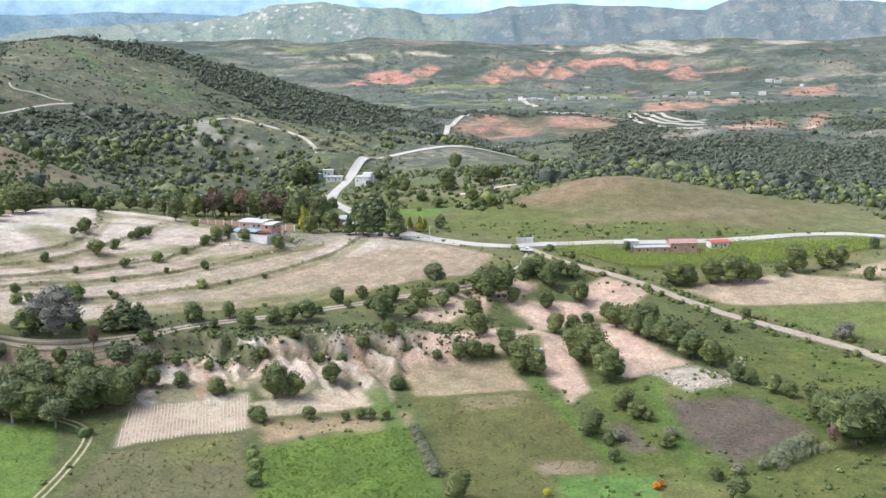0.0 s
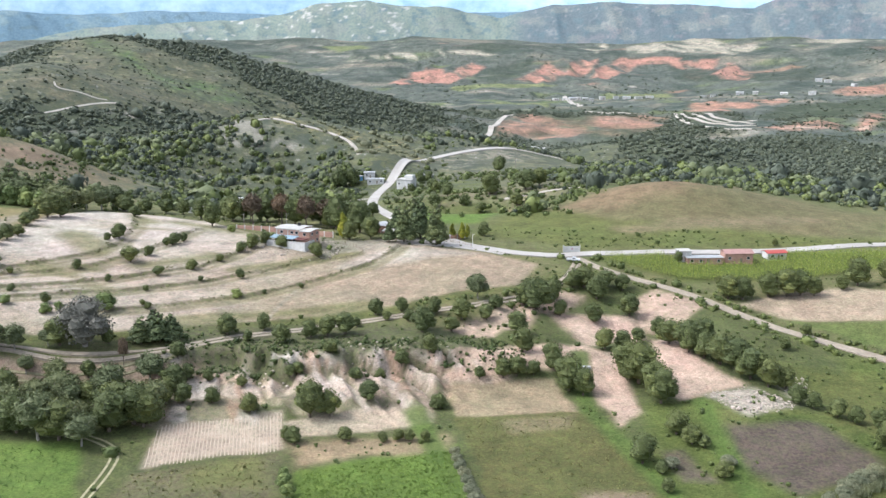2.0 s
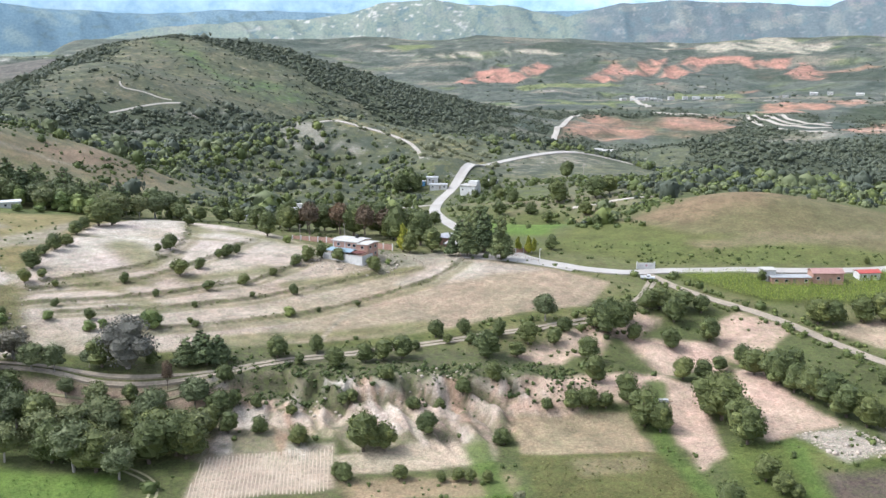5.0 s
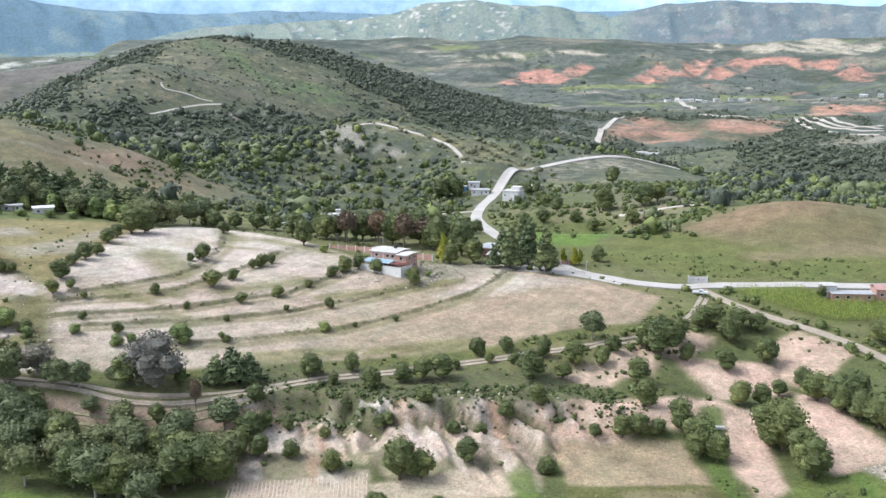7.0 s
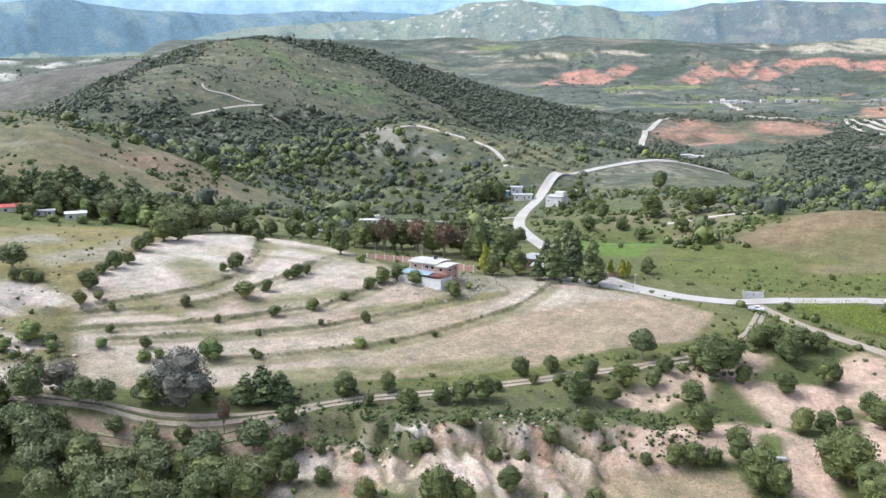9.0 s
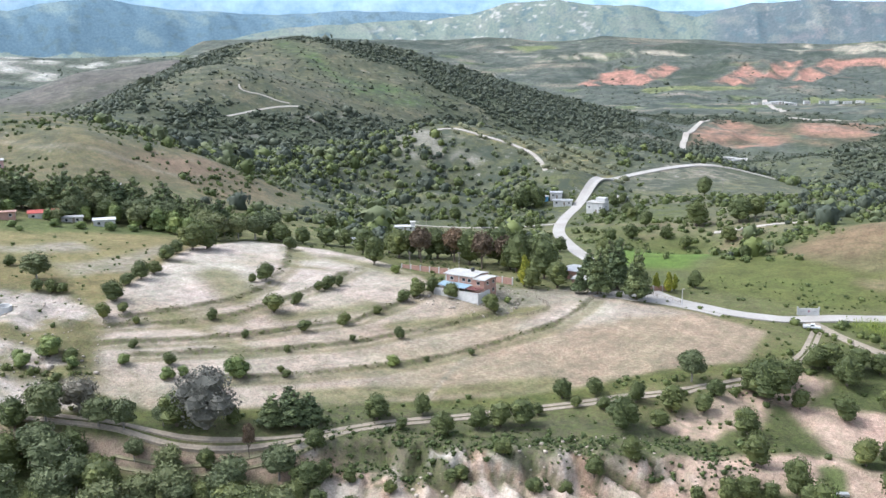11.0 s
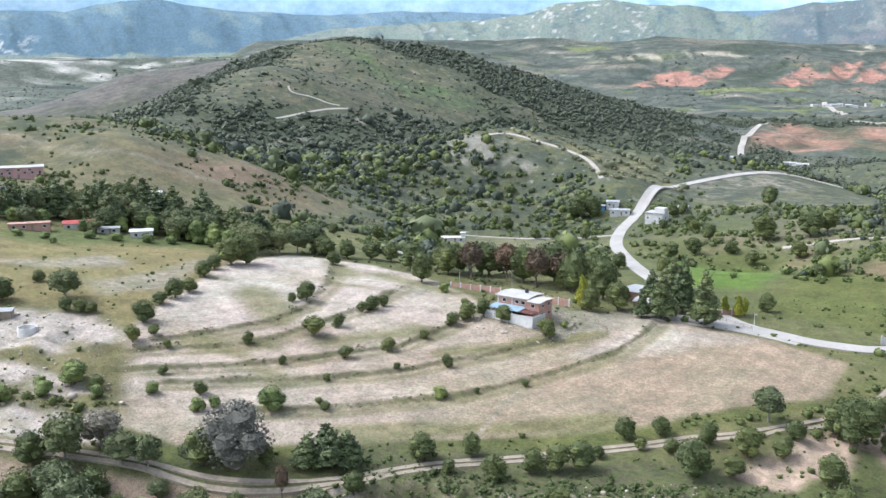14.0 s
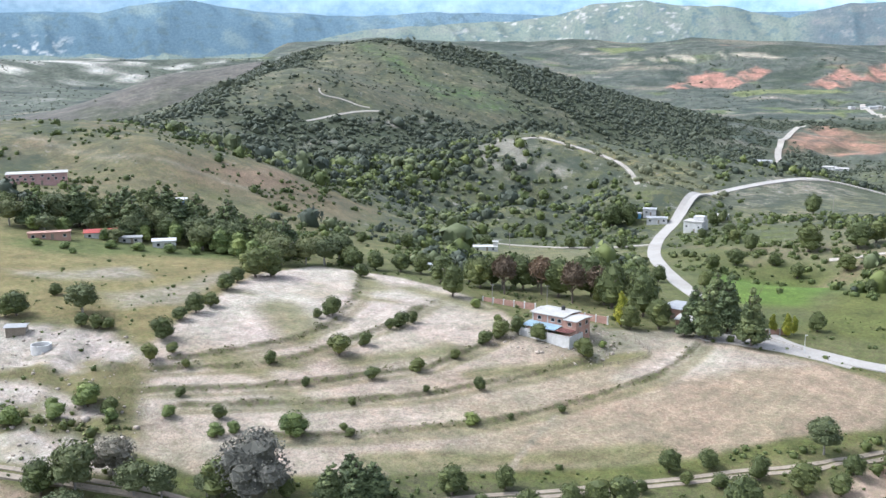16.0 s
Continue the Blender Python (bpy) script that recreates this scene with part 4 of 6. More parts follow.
# ---- roads and tracks ----
def resample(points, step):
    p = np.array(points, float)
    for _ in range(2):
        q = np.empty((2 * len(p), 2))
        q[0], q[-1] = p[0], p[-1]
        q[1:-1:2], q[2::2] = 0.75 * p[:-1] + 0.25 * p[1:], 0.25 * p[:-1] + 0.75 * p[1:]
        p = q
    s = np.concatenate([[0], np.cumsum(np.hypot(*np.diff(p, axis=0).T))])
    at = np.linspace(0, s[-1], max(2, int(s[-1] / step)))
    return np.stack([np.interp(at, s, p[:, 0]), np.interp(at, s, p[:, 1])], -1)


def ribbon(name, points, width, mat, label, category, lift=0.12, step=2.0, bands=((-0.5, 0.5),)):
    p = resample(points, step)
    d = np.gradient(p, axis=0)
    d /= np.hypot(*d.T)[:, None]
    side = np.stack([d[:, 1], -d[:, 0]], -1)
    verts, faces = [], []
    for lo, hi in bands:
        across = np.linspace(lo, hi, 5 if hi - lo > 0.5 else 3)
        rough = 1 + 0.06 * value_noise(p[:, 0], p[:, 1], 7, 3)
        q = p[:, None] + side[:, None] * (across[None, :, None] * width * rough[:, None, None])
        z = height(q[..., 0], q[..., 1]) + lift
        if lift < 0.3:
            z[:] = np.maximum(z, z.mean(1, keepdims=True) - 0.05)
        edge = np.concatenate([np.concatenate([q, z[..., None]], -1)], 0)
        skirt = edge[:, [0, -1]].copy()
        skirt[..., 2] -= 0.6 + lift
        row = np.concatenate([skirt[:, :1], edge, skirt[:, 1:]], 1)
        n, base = row.shape[1], sum(len(v) for v in verts)
        verts.append(row.reshape(-1, 3))
        i = (base + np.arange(len(p) - 1)[:, None] * n + np.arange(n - 1)).ravel()
        faces.append(np.stack([i, i + 1, i + n + 1, i + n], -1))
    me = link_mesh(name, np.concatenate(verts), np.concatenate(faces), mat)
    return tagged(new(name, me), label, category, kind="structure")


WHEELS = ((-0.5, -0.24), (0.24, 0.5))
ribbon("road_main", ((193, 454), (174, 461), (153, 457), (126, 447), (100, 440), (63, 435), (39, 429), (27, 424), (15, 425), (4, 427), (-5, 431), (-14, 438), (-26, 462), (-43, 497),
       (-54, 542), (-67, 619), (-69, 678), (-63, 712), (-59, 733), (-48, 789), (-25, 816), (0, 845), (19, 872), (60, 880)), 6.2, CONCRETE, "pale concrete village road", "road", 0.22)
ribbon("road_apron", ((-36, 434), (-20, 433), (-4, 430), (8, 425)), 9, CONCRETE, "dusty concrete apron beside the road", "road", 0.16)
ribbon("road_gravel", ((34, 424), (43, 411), (56, 400), (68, 391), (79, 381), (88, 368), (98, 355), (110, 346), (121, 338), (131, 330), (139, 319), (150, 300)), 4.2, DIRT, "straight pale gravel farm road", "road")
ribbon("road_dirt", ((35, 416), (29, 394), (19, 379), (7, 368), (-8, 356), (-21, 351), (-33, 345), (-48, 338), (-62, 330), (-76, 323), (-86, 316), (-96, 309), (-106, 305), (-116, 303),
       (-126, 302), (-137, 303), (-152, 301), (-180, 296)), 3.4, DIRT, "dirt lane worn into two broad ruts with grassy verges", "road", 0.1, bands=((-0.5, -0.09), (0.09, 0.5)))
ribbon("track_lower", ((-84, 317), (-95, 306), (-106, 301), (-120, 297), (-135, 296)), 2.4, RUT, "two pale wheel ruts in grass", "track", 0.07, bands=WHEELS)
ribbon("track_field", ((-124, 286), (-116, 280), (-107, 273), (-97, 268), (-93, 263), (-92, 255), (-92, 243), (-93, 225)), 2.4, RUT, "two wheel ruts curving through grass", "track", 0.07, bands=WHEELS)
ribbon("track_hill", ((-182, 850), (-170, 858), (-151, 850), (-125, 845), (-102, 829), (-88, 775), (-80, 750)), 3.4, CHALK_TRACK, "chalky track along the hill shoulder", "track", 0.5)
ribbon("track_upper", ((-472, 1134), (-466, 1153), (-457, 1178), (-443, 1209), (-425, 1228)), 2.8, CHALK_TRACK, "pale track cut into the hillside", "track", 0.4, 5)
ribbon("track_upper", ((-496, 1226), (-491, 1215), (-483, 1213), (-467, 1222), (-447, 1221), (-436, 1227)), 2.2, CHALK_TRACK, "pale track cut into the hillside", "track", 0.4, 5)
ribbon("track_side", ((-150, 640), (-98, 645), (-70, 652)), 4, CHALK_TRACK, "pale side track leaving the road", "track", 0.3)
ribbon("track_meadow", ((10, 590), (21, 589), (36, 588), (58, 584)), 3, CHALK_TRACK, "short pale track on the slope", "track", 0.3)
ribbon("track_side", ((5, 850), (26, 873), (51, 876), (80, 868)), 5, CHALK_TRACK, "pale side track leaving the road", "track", 0.5)
ribbon("road_valley", ((-8, 1440), (5, 1500), (2, 1711), (16, 1867), (49, 2067)), 9, CHALK_TRACK, "pale road winding down the valley", "road", 1.2, 8)
ribbon("road_valley", ((215, 2936), (194, 2631), (204, 2313)), 12, CHALK_TRACK, "pale road winding down the valley", "road", 1.5, 10)
ribbon("road_valley", ((192, 2179), (247, 2112), (312, 2073)), 12, CHALK_TRACK, "pale road winding down the valley", "road", 1.5, 10)
for points in (((362, 2069), (350, 1966), (373, 1877), (402, 1788), (435, 1771)), ((376, 2076), (372, 1974), (392, 1920), (425, 1847), (457, 1830)),
               ((398, 2072), (394, 1964), (416, 1925), (462, 1863)), ((420, 2058), (420, 1995), (444, 1957), (470, 1890))):
    ribbon("track_contour", points, 8, CHALK_TRACK, "pale contour bank on a far slope", "track", 1.2, 10)


# ---- trees and shrubs, built once a kind at a height of one metre and copied ----
def leaf_quads(points, out, size, rng, droop=0.5):
    """A small bent leaf cluster at every point, facing roughly outwards."""
    n = len(points)
    nor = out + rng.normal(0, droop, (n, 3))
    nor /= np.linalg.norm(nor, axis=1)[:, None] + 1e-9
    ref = rng.normal(0, 1, (n, 3))
    u = np.cross(nor, ref)
    u /= np.linalg.norm(u, axis=1)[:, None] + 1e-9
    v = np.cross(nor, u)
    s = size * rng.uniform(0.55, 1.25, (n, 1))
    a, b = u * s, v * s * 0.7
    fold = nor * s * 0.35
    verts = np.stack([points - a - fold, points - b, points + a - fold, points + b], 1)
    return verts.reshape(-1, 3), np.arange(4 * n, dtype=np.int32).reshape(-1, 4)


def lump(rng, centre, radii, sides=7, rows=4):
    """A rough closed lump, the dense inside of a crown."""
    verts = [centre + radii * (0, 0, 1.0)]
    for r in range(1, rows):
        phi = math.pi * r / rows
        for k in range(sides):
            th = 2 * math.pi * (k + 0.5 * r) / sides
            w = rng.uniform(0.78, 1.12)
            verts.append(centre + radii * w * (math.sin(phi) * math.cos(th), math.sin(phi) * math.sin(th), math.cos(phi)))
    verts.append(centre - radii * (0, 0, 1.0))
    faces = [(0, 1 + k, 1 + (k + 1) % sides) for k in range(sides)]
    for r in range(rows - 2):
        a = 1 + r * sides
        for k in range(sides):
            k2 = (k + 1) % sides
            faces += [(a + k, a + sides + k, a + sides + k2), (a + k, a + sides + k2, a + k2)]
    last, a = len(verts) - 1, 1 + (rows - 2) * sides
    faces += [(last, a + (k + 1) % sides, a + k) for k in range(sides)]
    return np.array(verts), np.array(faces)


def crown_mesh(seed, lobes, count, size, mat, core=0.9, droop=0.5):
    """A crown from lobes (centre, radii): leaf clusters over each, with a dark lump within."""
    rng = np.random.default_rng(seed)
    verts, quads, base = [], [], 0
    total = sum(r[0] * r[1] + r[1] * r[2] for _, r in lobes)
    for c, r in lobes:
        c, r = np.array(c, float), np.array(r, float)
        n = int(count * (r[0] * r[1] + r[1] * r[2]) / total)
        d = rng.normal(0, 1, (n, 3))
        d[:, 2] = np.where(d[:, 2] < -0.55, -d[:, 2], d[:, 2])
        d /= np.linalg.norm(d, axis=1)[:, None]
        p = c + d * r * rng.uniform(0.82, 1.1, (n, 1))
        v, f = leaf_quads(p, d, size, rng, droop)
        verts.append(v)
        quads.append(f + base)
        base += len(v)
        if core:
            v, f = lump(rng, c, r * core)
            verts.append(v)
            quads.append(np.concatenate([f, f[:, 2:]], 1) + base)
            base += len(v)
    v, f = np.concatenate(verts), np.concatenate(quads)
    me = bpy.data.meshes.new("crown")
    me.from_pydata(v.tolist(), [], [tuple(dict.fromkeys(q)) for q in f.tolist()])
    me.materials.append(mat)
    return me


def limbs_mesh(seed, top, radius, mat, forks=4, spread=0.3, start=0.35):
    """A tapered trunk with limbs reaching into the crown."""
    rng = random.Random(seed)
    bm = bmesh.new()

    def limb(a, b, r0, r1, sides=6):
        d = Vector(b) - Vector(a)
        m = Matrix.Translation((Vector(a) + Vector(b)) / 2) @ d.to_track_quat("Z", "Y").to_matrix().to_4x4()
        bmesh.ops.create_cone(bm, cap_ends=True, segments=sides, radius1=r0, radius2=r1, depth=d.length, matrix=m)
    bend = Vector((rng.uniform(-0.03, 0.03), rng.uniform(-0.03, 0.03), top * 0.5))
    end = Vector((rng.uniform(-0.03, 0.03), rng.uniform(-0.03, 0.03), top))
    limb((0, 0, -0.06), bend, radius, radius * 0.75)
    limb(bend, end, radius * 0.75, radius * 0.35)
    for k in range(forks):
        th = 2 * math.pi * (k + rng.random() * 0.6) / forks
        a = Vector((0, 0, top * rng.uniform(start, 0.8)))
        b = a + Vector((math.cos(th) * spread, math.sin(th) * spread, rng.uniform(0.12, 0.3)))
        limb(a, b, radius * 0.5, radius * 0.15, 5)
        limb(b, b + Vector((math.cos(th + 0.6) * spread * 0.5, math.sin(th + 0.6) * spread * 0.5, 0.12)), radius * 0.2, radius * 0.06, 4)
    me = bpy.data.meshes.new("trunk")
    bm.to_mesh(me)
    bm.free()
    me.materials.append(mat)
    return me


def plant(name, trunk, crown):
    root = new(name)
    root.empty_display_size = 0.3
    for part_name, me in (("trunk", trunk), ("crown", crown)):
        new(part_name, me).parent = root
    return root


def round_lobes(seed, n, low, wide, flat=0.8):
    rng = random.Random(seed)
    out = [((0, 0, 0.5 * (1 + low)), (wide * 0.84, wide * 0.84, (1 - low) * 0.49))]
    for k in range(n):
        th = 2 * math.pi * k / n + rng.uniform(-0.4, 0.4)
        z = low + (1 - low) * rng.uniform(0.22, 0.72)
        r = wide * rng.uniform(0.40, 0.58)
        d = wide * rng.uniform(0.42, 0.62)
        out.append(((math.cos(th) * d, math.sin(th) * d, z), (r, r, r * flat)))
    return out


def pine_lobes(seed, rows=7):
    rng = random.Random(seed)
    out = []
    for r in range(rows):
        z = 0.2 + 0.72 * r / (rows - 1)
        reach = 0.27 * (1 - (z - 0.2) / 0.85) ** 0.8
        n = max(1, 5 - r // 2)
        for k in range(n):
            th = 2 * math.pi * (k + rng.random() * 0.5 + 0.5 * r) / n
            d = reach * rng.uniform(0.45, 0.75)
            out.append(((math.cos(th) * d, math.sin(th) * d, z + rng.uniform(-0.03, 0.03)), (reach * 0.6 + 0.02, reach * 0.6 + 0.02, 0.05 + reach * 0.22)))
    return out


KINDS = {"shrub": [], "oak": [], "tree": [], "pine": [], "grey": [], "gold": [], "russet": [], "pale": []}
for s in range(3):
    KINDS["shrub"].append(plant("shrub", limbs_mesh(s, 0.4, 0.04, BARK, 4, 0.25, 0.1), crown_mesh(10 + s, round_lobes(s, 6, 0.02, 0.52), 850, 0.038, OAK_LEAF)))
    KINDS["pale"].append(plant("shrub", limbs_mesh(s, 0.4, 0.04, BARK, 4, 0.25, 0.1), crown_mesh(80 + s, round_lobes(s + 3, 7, 0.02, 0.56), 850, 0.039, PALE_LEAF)))
    KINDS["oak"].append(plant("tree", limbs_mesh(20 + s, 0.55, 0.045, BARK, 5, 0.28), crown_mesh(30 + s, round_lobes(7 + s, 9, 0.03, 0.47), 1300, 0.031, OAK_LEAF)))
    KINDS["tree"].append(plant("tree", limbs_mesh(40 + s, 0.7, 0.028, PALE_BARK, 5, 0.25), crown_mesh(50 + s, round_lobes(17 + s, 11, 0.16, 0.40, 0.8), 1150, 0.034, TREE_LEAF, 0.82)))
    KINDS["pine"].append(plant("pine_tree", limbs_mesh(60 + s, 0.95, 0.022, BARK, 6, 0.12), crown_mesh(70 + s, pine_lobes(s), 1150, 0.032, PINE_LEAF, 0.8, 0.8)))
KINDS["grey"].append(plant("tree", limbs_mesh(91, 0.6, 0.05, PALE_BARK, 9, 0.3, 0.2), crown_mesh(92, round_lobes(31, 10, 0.12, 0.55, 0.9), 2000, 0.024, GREY_LEAF, 0.74, 1.0)))
KINDS["sage"] = [plant("shrub", limbs_mesh(97, 0.5, 0.04, PALE_BARK, 7, 0.3, 0.1), crown_mesh(98, round_lobes(33, 8, 0.02, 0.55, 0.9), 1500, 0.030, SAGE_LEAF, 0.8, 0.8))]
KINDS["gold"].append(plant("cypress", limbs_mesh(93, 0.9, 0.03, BARK, 3, 0.08), crown_mesh(94, [((0, 0, 0.35), (0.2, 0.2, 0.3)), ((0.05, 0, 0.6), (0.14, 0.14, 0.28)), ((0, 0, 0.82), (0.08, 0.08, 0.18))], 800, 0.035, GOLD_LEAF)))
KINDS["russet"].append(plant("tree", limbs_mesh(95, 0.7, 0.03, BARK, 6, 0.25), crown_mesh(96, round_lobes(41, 9, 0.3, 0.36, 0.9), 900, 0.042, RUSSET_LEAF, 0.7)))

LABELS = {"shrub": ("round dark green juniper shrub on chalky soil", "shrub"), "pale": ("bright green leafy shrub on dry ground", "shrub"),
          "oak": ("dense dark green oak with rounded crown", "tree"), "tree": ("slender tree with pale trunk and open crown", "tree"),
          "pine": ("tall dark green pine with layered boughs", "tree"), "grey": ("broad silvery grey half-bare tree beside the lane", "tree"),
          "sage": ("grey-green sage bush in a field hedge", "shrub"), "gold": ("narrow yellow-green cypress beside houses", "tree"), "russet": ("brown-leaved tree in the row by the road", "tree")}
dice = random.Random(5)
used = set()


def grow(kind, places, group, wide=1.0, widen=0.12):
    for x, y, h in places:
        form = KINDS[kind][dice.randrange(len(KINDS[kind]))]
        s = h * dice.uniform(0.94, 1.06)
        w = s * wide * dice.uniform(1 - widen, 1 + widen)
        m = Matrix.Translation((x, y, level(x, y) - 0.1)) @ Matrix.Rotation(dice.uniform(0, 6.28), 4, "Z") @ Matrix.Diagonal((w, w, s, 1))
        ob = copy_thing(form, m)
        tagged(ob, *LABELS[kind], group)


grow("shrub", ((-141, 397, 3.3), (-138, 401, 6.0), (-126, 377, 6.1), (-122, 386, 4.1), (-120, 401, 3.9), (-118, 405, 5.0), (-116, 410, 3.7), (-167, 350, 5.2), (-164, 356, 3.2), (-140, 364, 3.8),
    (-113, 367, 3.5), (-104, 377, 3.9), (-97, 389, 3.1), (-86, 373, 3.8), (-113, 353, 2.2), (-127, 357, 2.8), (-139, 334, 4.0), (-108, 339, 2.6), (-110, 340, 2.1), (-64, 369, 2.0),
    (-152, 339, 2.5), (-149, 453, 5.0), (-92, 402, 4.5), (-89, 408, 5.8), (-163, 326, 4.0), (-64, 402, 5.6), (-78, 409, 4.9)), "shrubs on the terrace banks", 1.0, 0.15)
grow("pale", ((-83, 355, 3.5), (-136, 327, 3.6), (-120, 334, 6.3), (-169, 326, 6.7), (-104, 436, 3.0), (-70, 408, 2.6), (-73, 410, 2.4), (-150, 330, 3.0), (-160, 322, 3.4), (-172, 318, 4.2), (-180, 312, 5.0), (-176, 322, 3.0)), "shrubs on the terrace banks", 1.05)
grow("oak", ((-79, 324, 7.2), (-69, 330, 5.8), (-36, 348, 5.8), (-28, 352, 4.8), (-17, 349, 6.0), (-8, 347, 7.8), (-20, 335, 8.8), (-62, 321, 6.2), (-54, 327, 5.7), (-49, 329, 6.6), (-44, 331, 7.0), (-90, 309, 5.5),
    (17, 365, 12.0), (14, 366, 9.9), (23, 375, 9.1), (25, 364, 5.9), (36, 362, 6.5), (31, 386, 8.0), (39, 381, 9.5), (49, 369, 9.2), (49, 390, 7.0), (10, 341, 7.0), (11, 327, 8.4), (57, 355, 6.6), (37, 336, 7.1), (43, 339, 6.6), (49, 348, 4.6)), "oaks along the lane")
grow("oak", ((35, 388, 7.7), (43, 390, 7.0), (3, 358, 4.8), (0, 350, 5.4), (-11, 338, 4.6), (-32, 344, 3.1), (-25, 344, 3.8), (-41, 338, 3.4), (-72, 321, 3.6), (-57, 308, 4.0), (-33, 298, 6.2), (-65, 289, 5.9), (-38, 309, 4.2),
    (-17, 319, 6.5), (-25, 315, 5.0), (-55, 309, 4.0), (-31, 310, 4.2), (-13, 298, 4.7), (-46, 314, 4.3), (63, 338, 9.7), (58, 342, 8.4), (70, 346, 7.0)), "oaks among the gullies", 1.1)
grow("oak", ((-2, 314, 3.9), (5, 315, 6.2), (9, 316, 6.2), (14, 317, 4.8), (20, 320, 9.3), (24, 312, 11.5), (28, 309, 8.7), (42, 318, 12.0), (45, 316, 12.6), (48, 308, 11.0), (49, 300, 11.5), (-48, 288, 12.0), (-43, 290, 7.9)), "oaks between the fields", 0.95)
grow("tree", ((-3, 365, 9.3), (-135, 302, 8.3), (-141, 301, 8.1), (-153, 298, 12.0), (-127, 306, 5.8)), "trees along the lane", 1.1)
grow("grey", ((-117, 308, 14.5),), "trees along the lane", 0.95)
grow("oak", ((-124, 307, 9.5), (-111, 311, 5)), "trees along the lane")
grow("pine", ((-97, 315, 9.1), (-102, 313, 7.9), (-94, 317, 8.3), (-99, 317, 9.0)), "pines beside the lane", 1.6)
grow("russet", ((-104, 303, 8.3),), "trees along the lane", 0.55)
grow("tree", ((-145, 287, 12.4), (-121, 296, 8.4), (-106, 296, 9.2), (-96, 301, 9.3), (-113, 285, 8.6), (-133, 269, 10.8), (-109, 271, 10.7), (-103, 266, 8.7), (-98, 291, 7.1), (-151, 291, 11.8), (-91, 292, 7.4), (-130, 297, 5.9),
    (-115, 268, 12.7), (-106, 274, 9.2), (-122, 284, 9.5), (-91, 284, 11.1), (-106, 290, 9.7), (-117, 288, 9.7), (-140, 278, 11), (-128, 278, 10), (-150, 272, 12)), "trees of the small wood", 1.15)
grow("oak", ((-131, 284, 12.2), (-113, 299, 5.9), (-89, 300, 7.9), (-122, 271, 10.7), (-99, 275, 12.0), (-91, 279, 11.5), (-122, 285, 8.6), (-144, 294, 8.5), (-109, 288, 8.2), (-86, 304, 4.8), (-80, 304, 4.2), (-110, 269, 11.7), (-94, 280, 11.6),
    (-100, 285, 9.6), (-89, 292, 8.2), (-84, 292, 6.5), (-76, 293, 4.9), (-65, 290, 5.5), (-136, 290, 8), (-158, 288, 11), (-160, 296, 9)), "trees of the small wood")
grow("oak", ((-50, 273, 4.9), (-52, 275, 4.0), (-37, 276, 4.0), (-27, 276, 3.1), (-23, 277, 3.4), (-20, 277, 3.4), (-16, 277, 3.1), (-14, 298, 4.3), (3, 227, 8.1), (39, 266, 7.8), (43, 261, 3.8), (43, 252, 3.7), (50, 281, 7.0), (53, 276, 5.3),
    (56, 274, 4.0), (58, 260, 4.7), (66, 241, 3.6), (68, 229, 6.3)), "bushes on the field edges", 1.1)
grow("pale", ((-48, 249, 3.4), (-46, 243, 3.6), (-45, 234, 4.0), (-49, 254, 2.6)), "bushes on the field edges", 1.1)
grow("sage", ((-8, 268, 2.6), (-7.3, 264, 2.8), (-6.5, 260, 2.8), (-5.4, 256, 3.0), (-4.5, 252, 3.0), (-3.6, 247, 3.2), (-2.4, 242, 3.2), (46, 264, 3.0), (60, 265, 3.4), (85, 252, 4.0), (88, 255, 4.2), (91, 257, 4.2), (94, 259, 4.4), (83, 249, 3.4), (72, 244, 3.0)), "silvery hedge between fields", 1.2)
grow("oak", ((107, 260, 15.0), (114, 266, 13.0), (106, 270, 10.7), (104, 276, 8.7), (63, 335, 8.2), (67, 331, 9.2), (71, 327, 9.8), (75, 324, 10.4), (78, 318, 10.4), (82, 313, 9.6), (87, 313, 7.0), (87, 302, 6.1), (91, 299, 5.3), (96, 294, 5.9), (100, 291, 4.9), (105, 288, 6.5)), "hedgerow oaks beside the field")
grow("russet", ((101, 258, 7.3),), "hedgerow oaks beside the field", 0.8)
grow("oak", ((86, 385, 9.0), (91, 385, 8.5), (101, 389, 9.4), (108, 390, 11.0), (113, 391, 10.0), (118, 391, 7.7), (137, 402, 12.0), (149, 405, 9.3), (157, 408, 8.0), (180, 433, 5.2), (160, 387, 5.5), (120, 453, 3.4), (75, 424, 4.6), (130, 398, 6)), "trees below the corn field")
grow("grey", ((132, 335, 6.4),), "trees below the corn field")
grow("pine", ((-33, 431, 15.5), (-20, 429, 17.0), (-27, 441, 17.0), (-39, 430, 8.6), (-31, 460, 13.4), (-37, 445, 11.9)), "pines at the crossroads", 1.0)
grow("oak", ((-114, 445, 11.3), (-110, 465, 11.6), (-97, 473, 12.5), (-83, 466, 13.9), (-73, 474, 14.6), (-64, 458, 14.5), (-53, 449, 14.3), (-55, 432, 8.4), (-47, 436, 10.7), (-67, 462, 11.0), (-85, 412, 5.8), (-124, 465, 9.8), (-116, 473, 9.1), (-108, 473, 9.9), (-79, 488, 12.1), (-54, 512, 6.5), (-60, 475, 12), (-56, 466, 12), (-93, 480, 10)), "trees along the village road", 0.85)
grow("russet", ((-100, 459, 13.4), (-89, 467, 14.4), (-77, 459, 13.8), (-103, 468, 11)), "trees along the village road", 0.9)
grow("gold", ((-58, 434, 11.3), (-14, 444, 6.5), (-10, 443, 7.0)), "cypresses by the houses", 1.1)
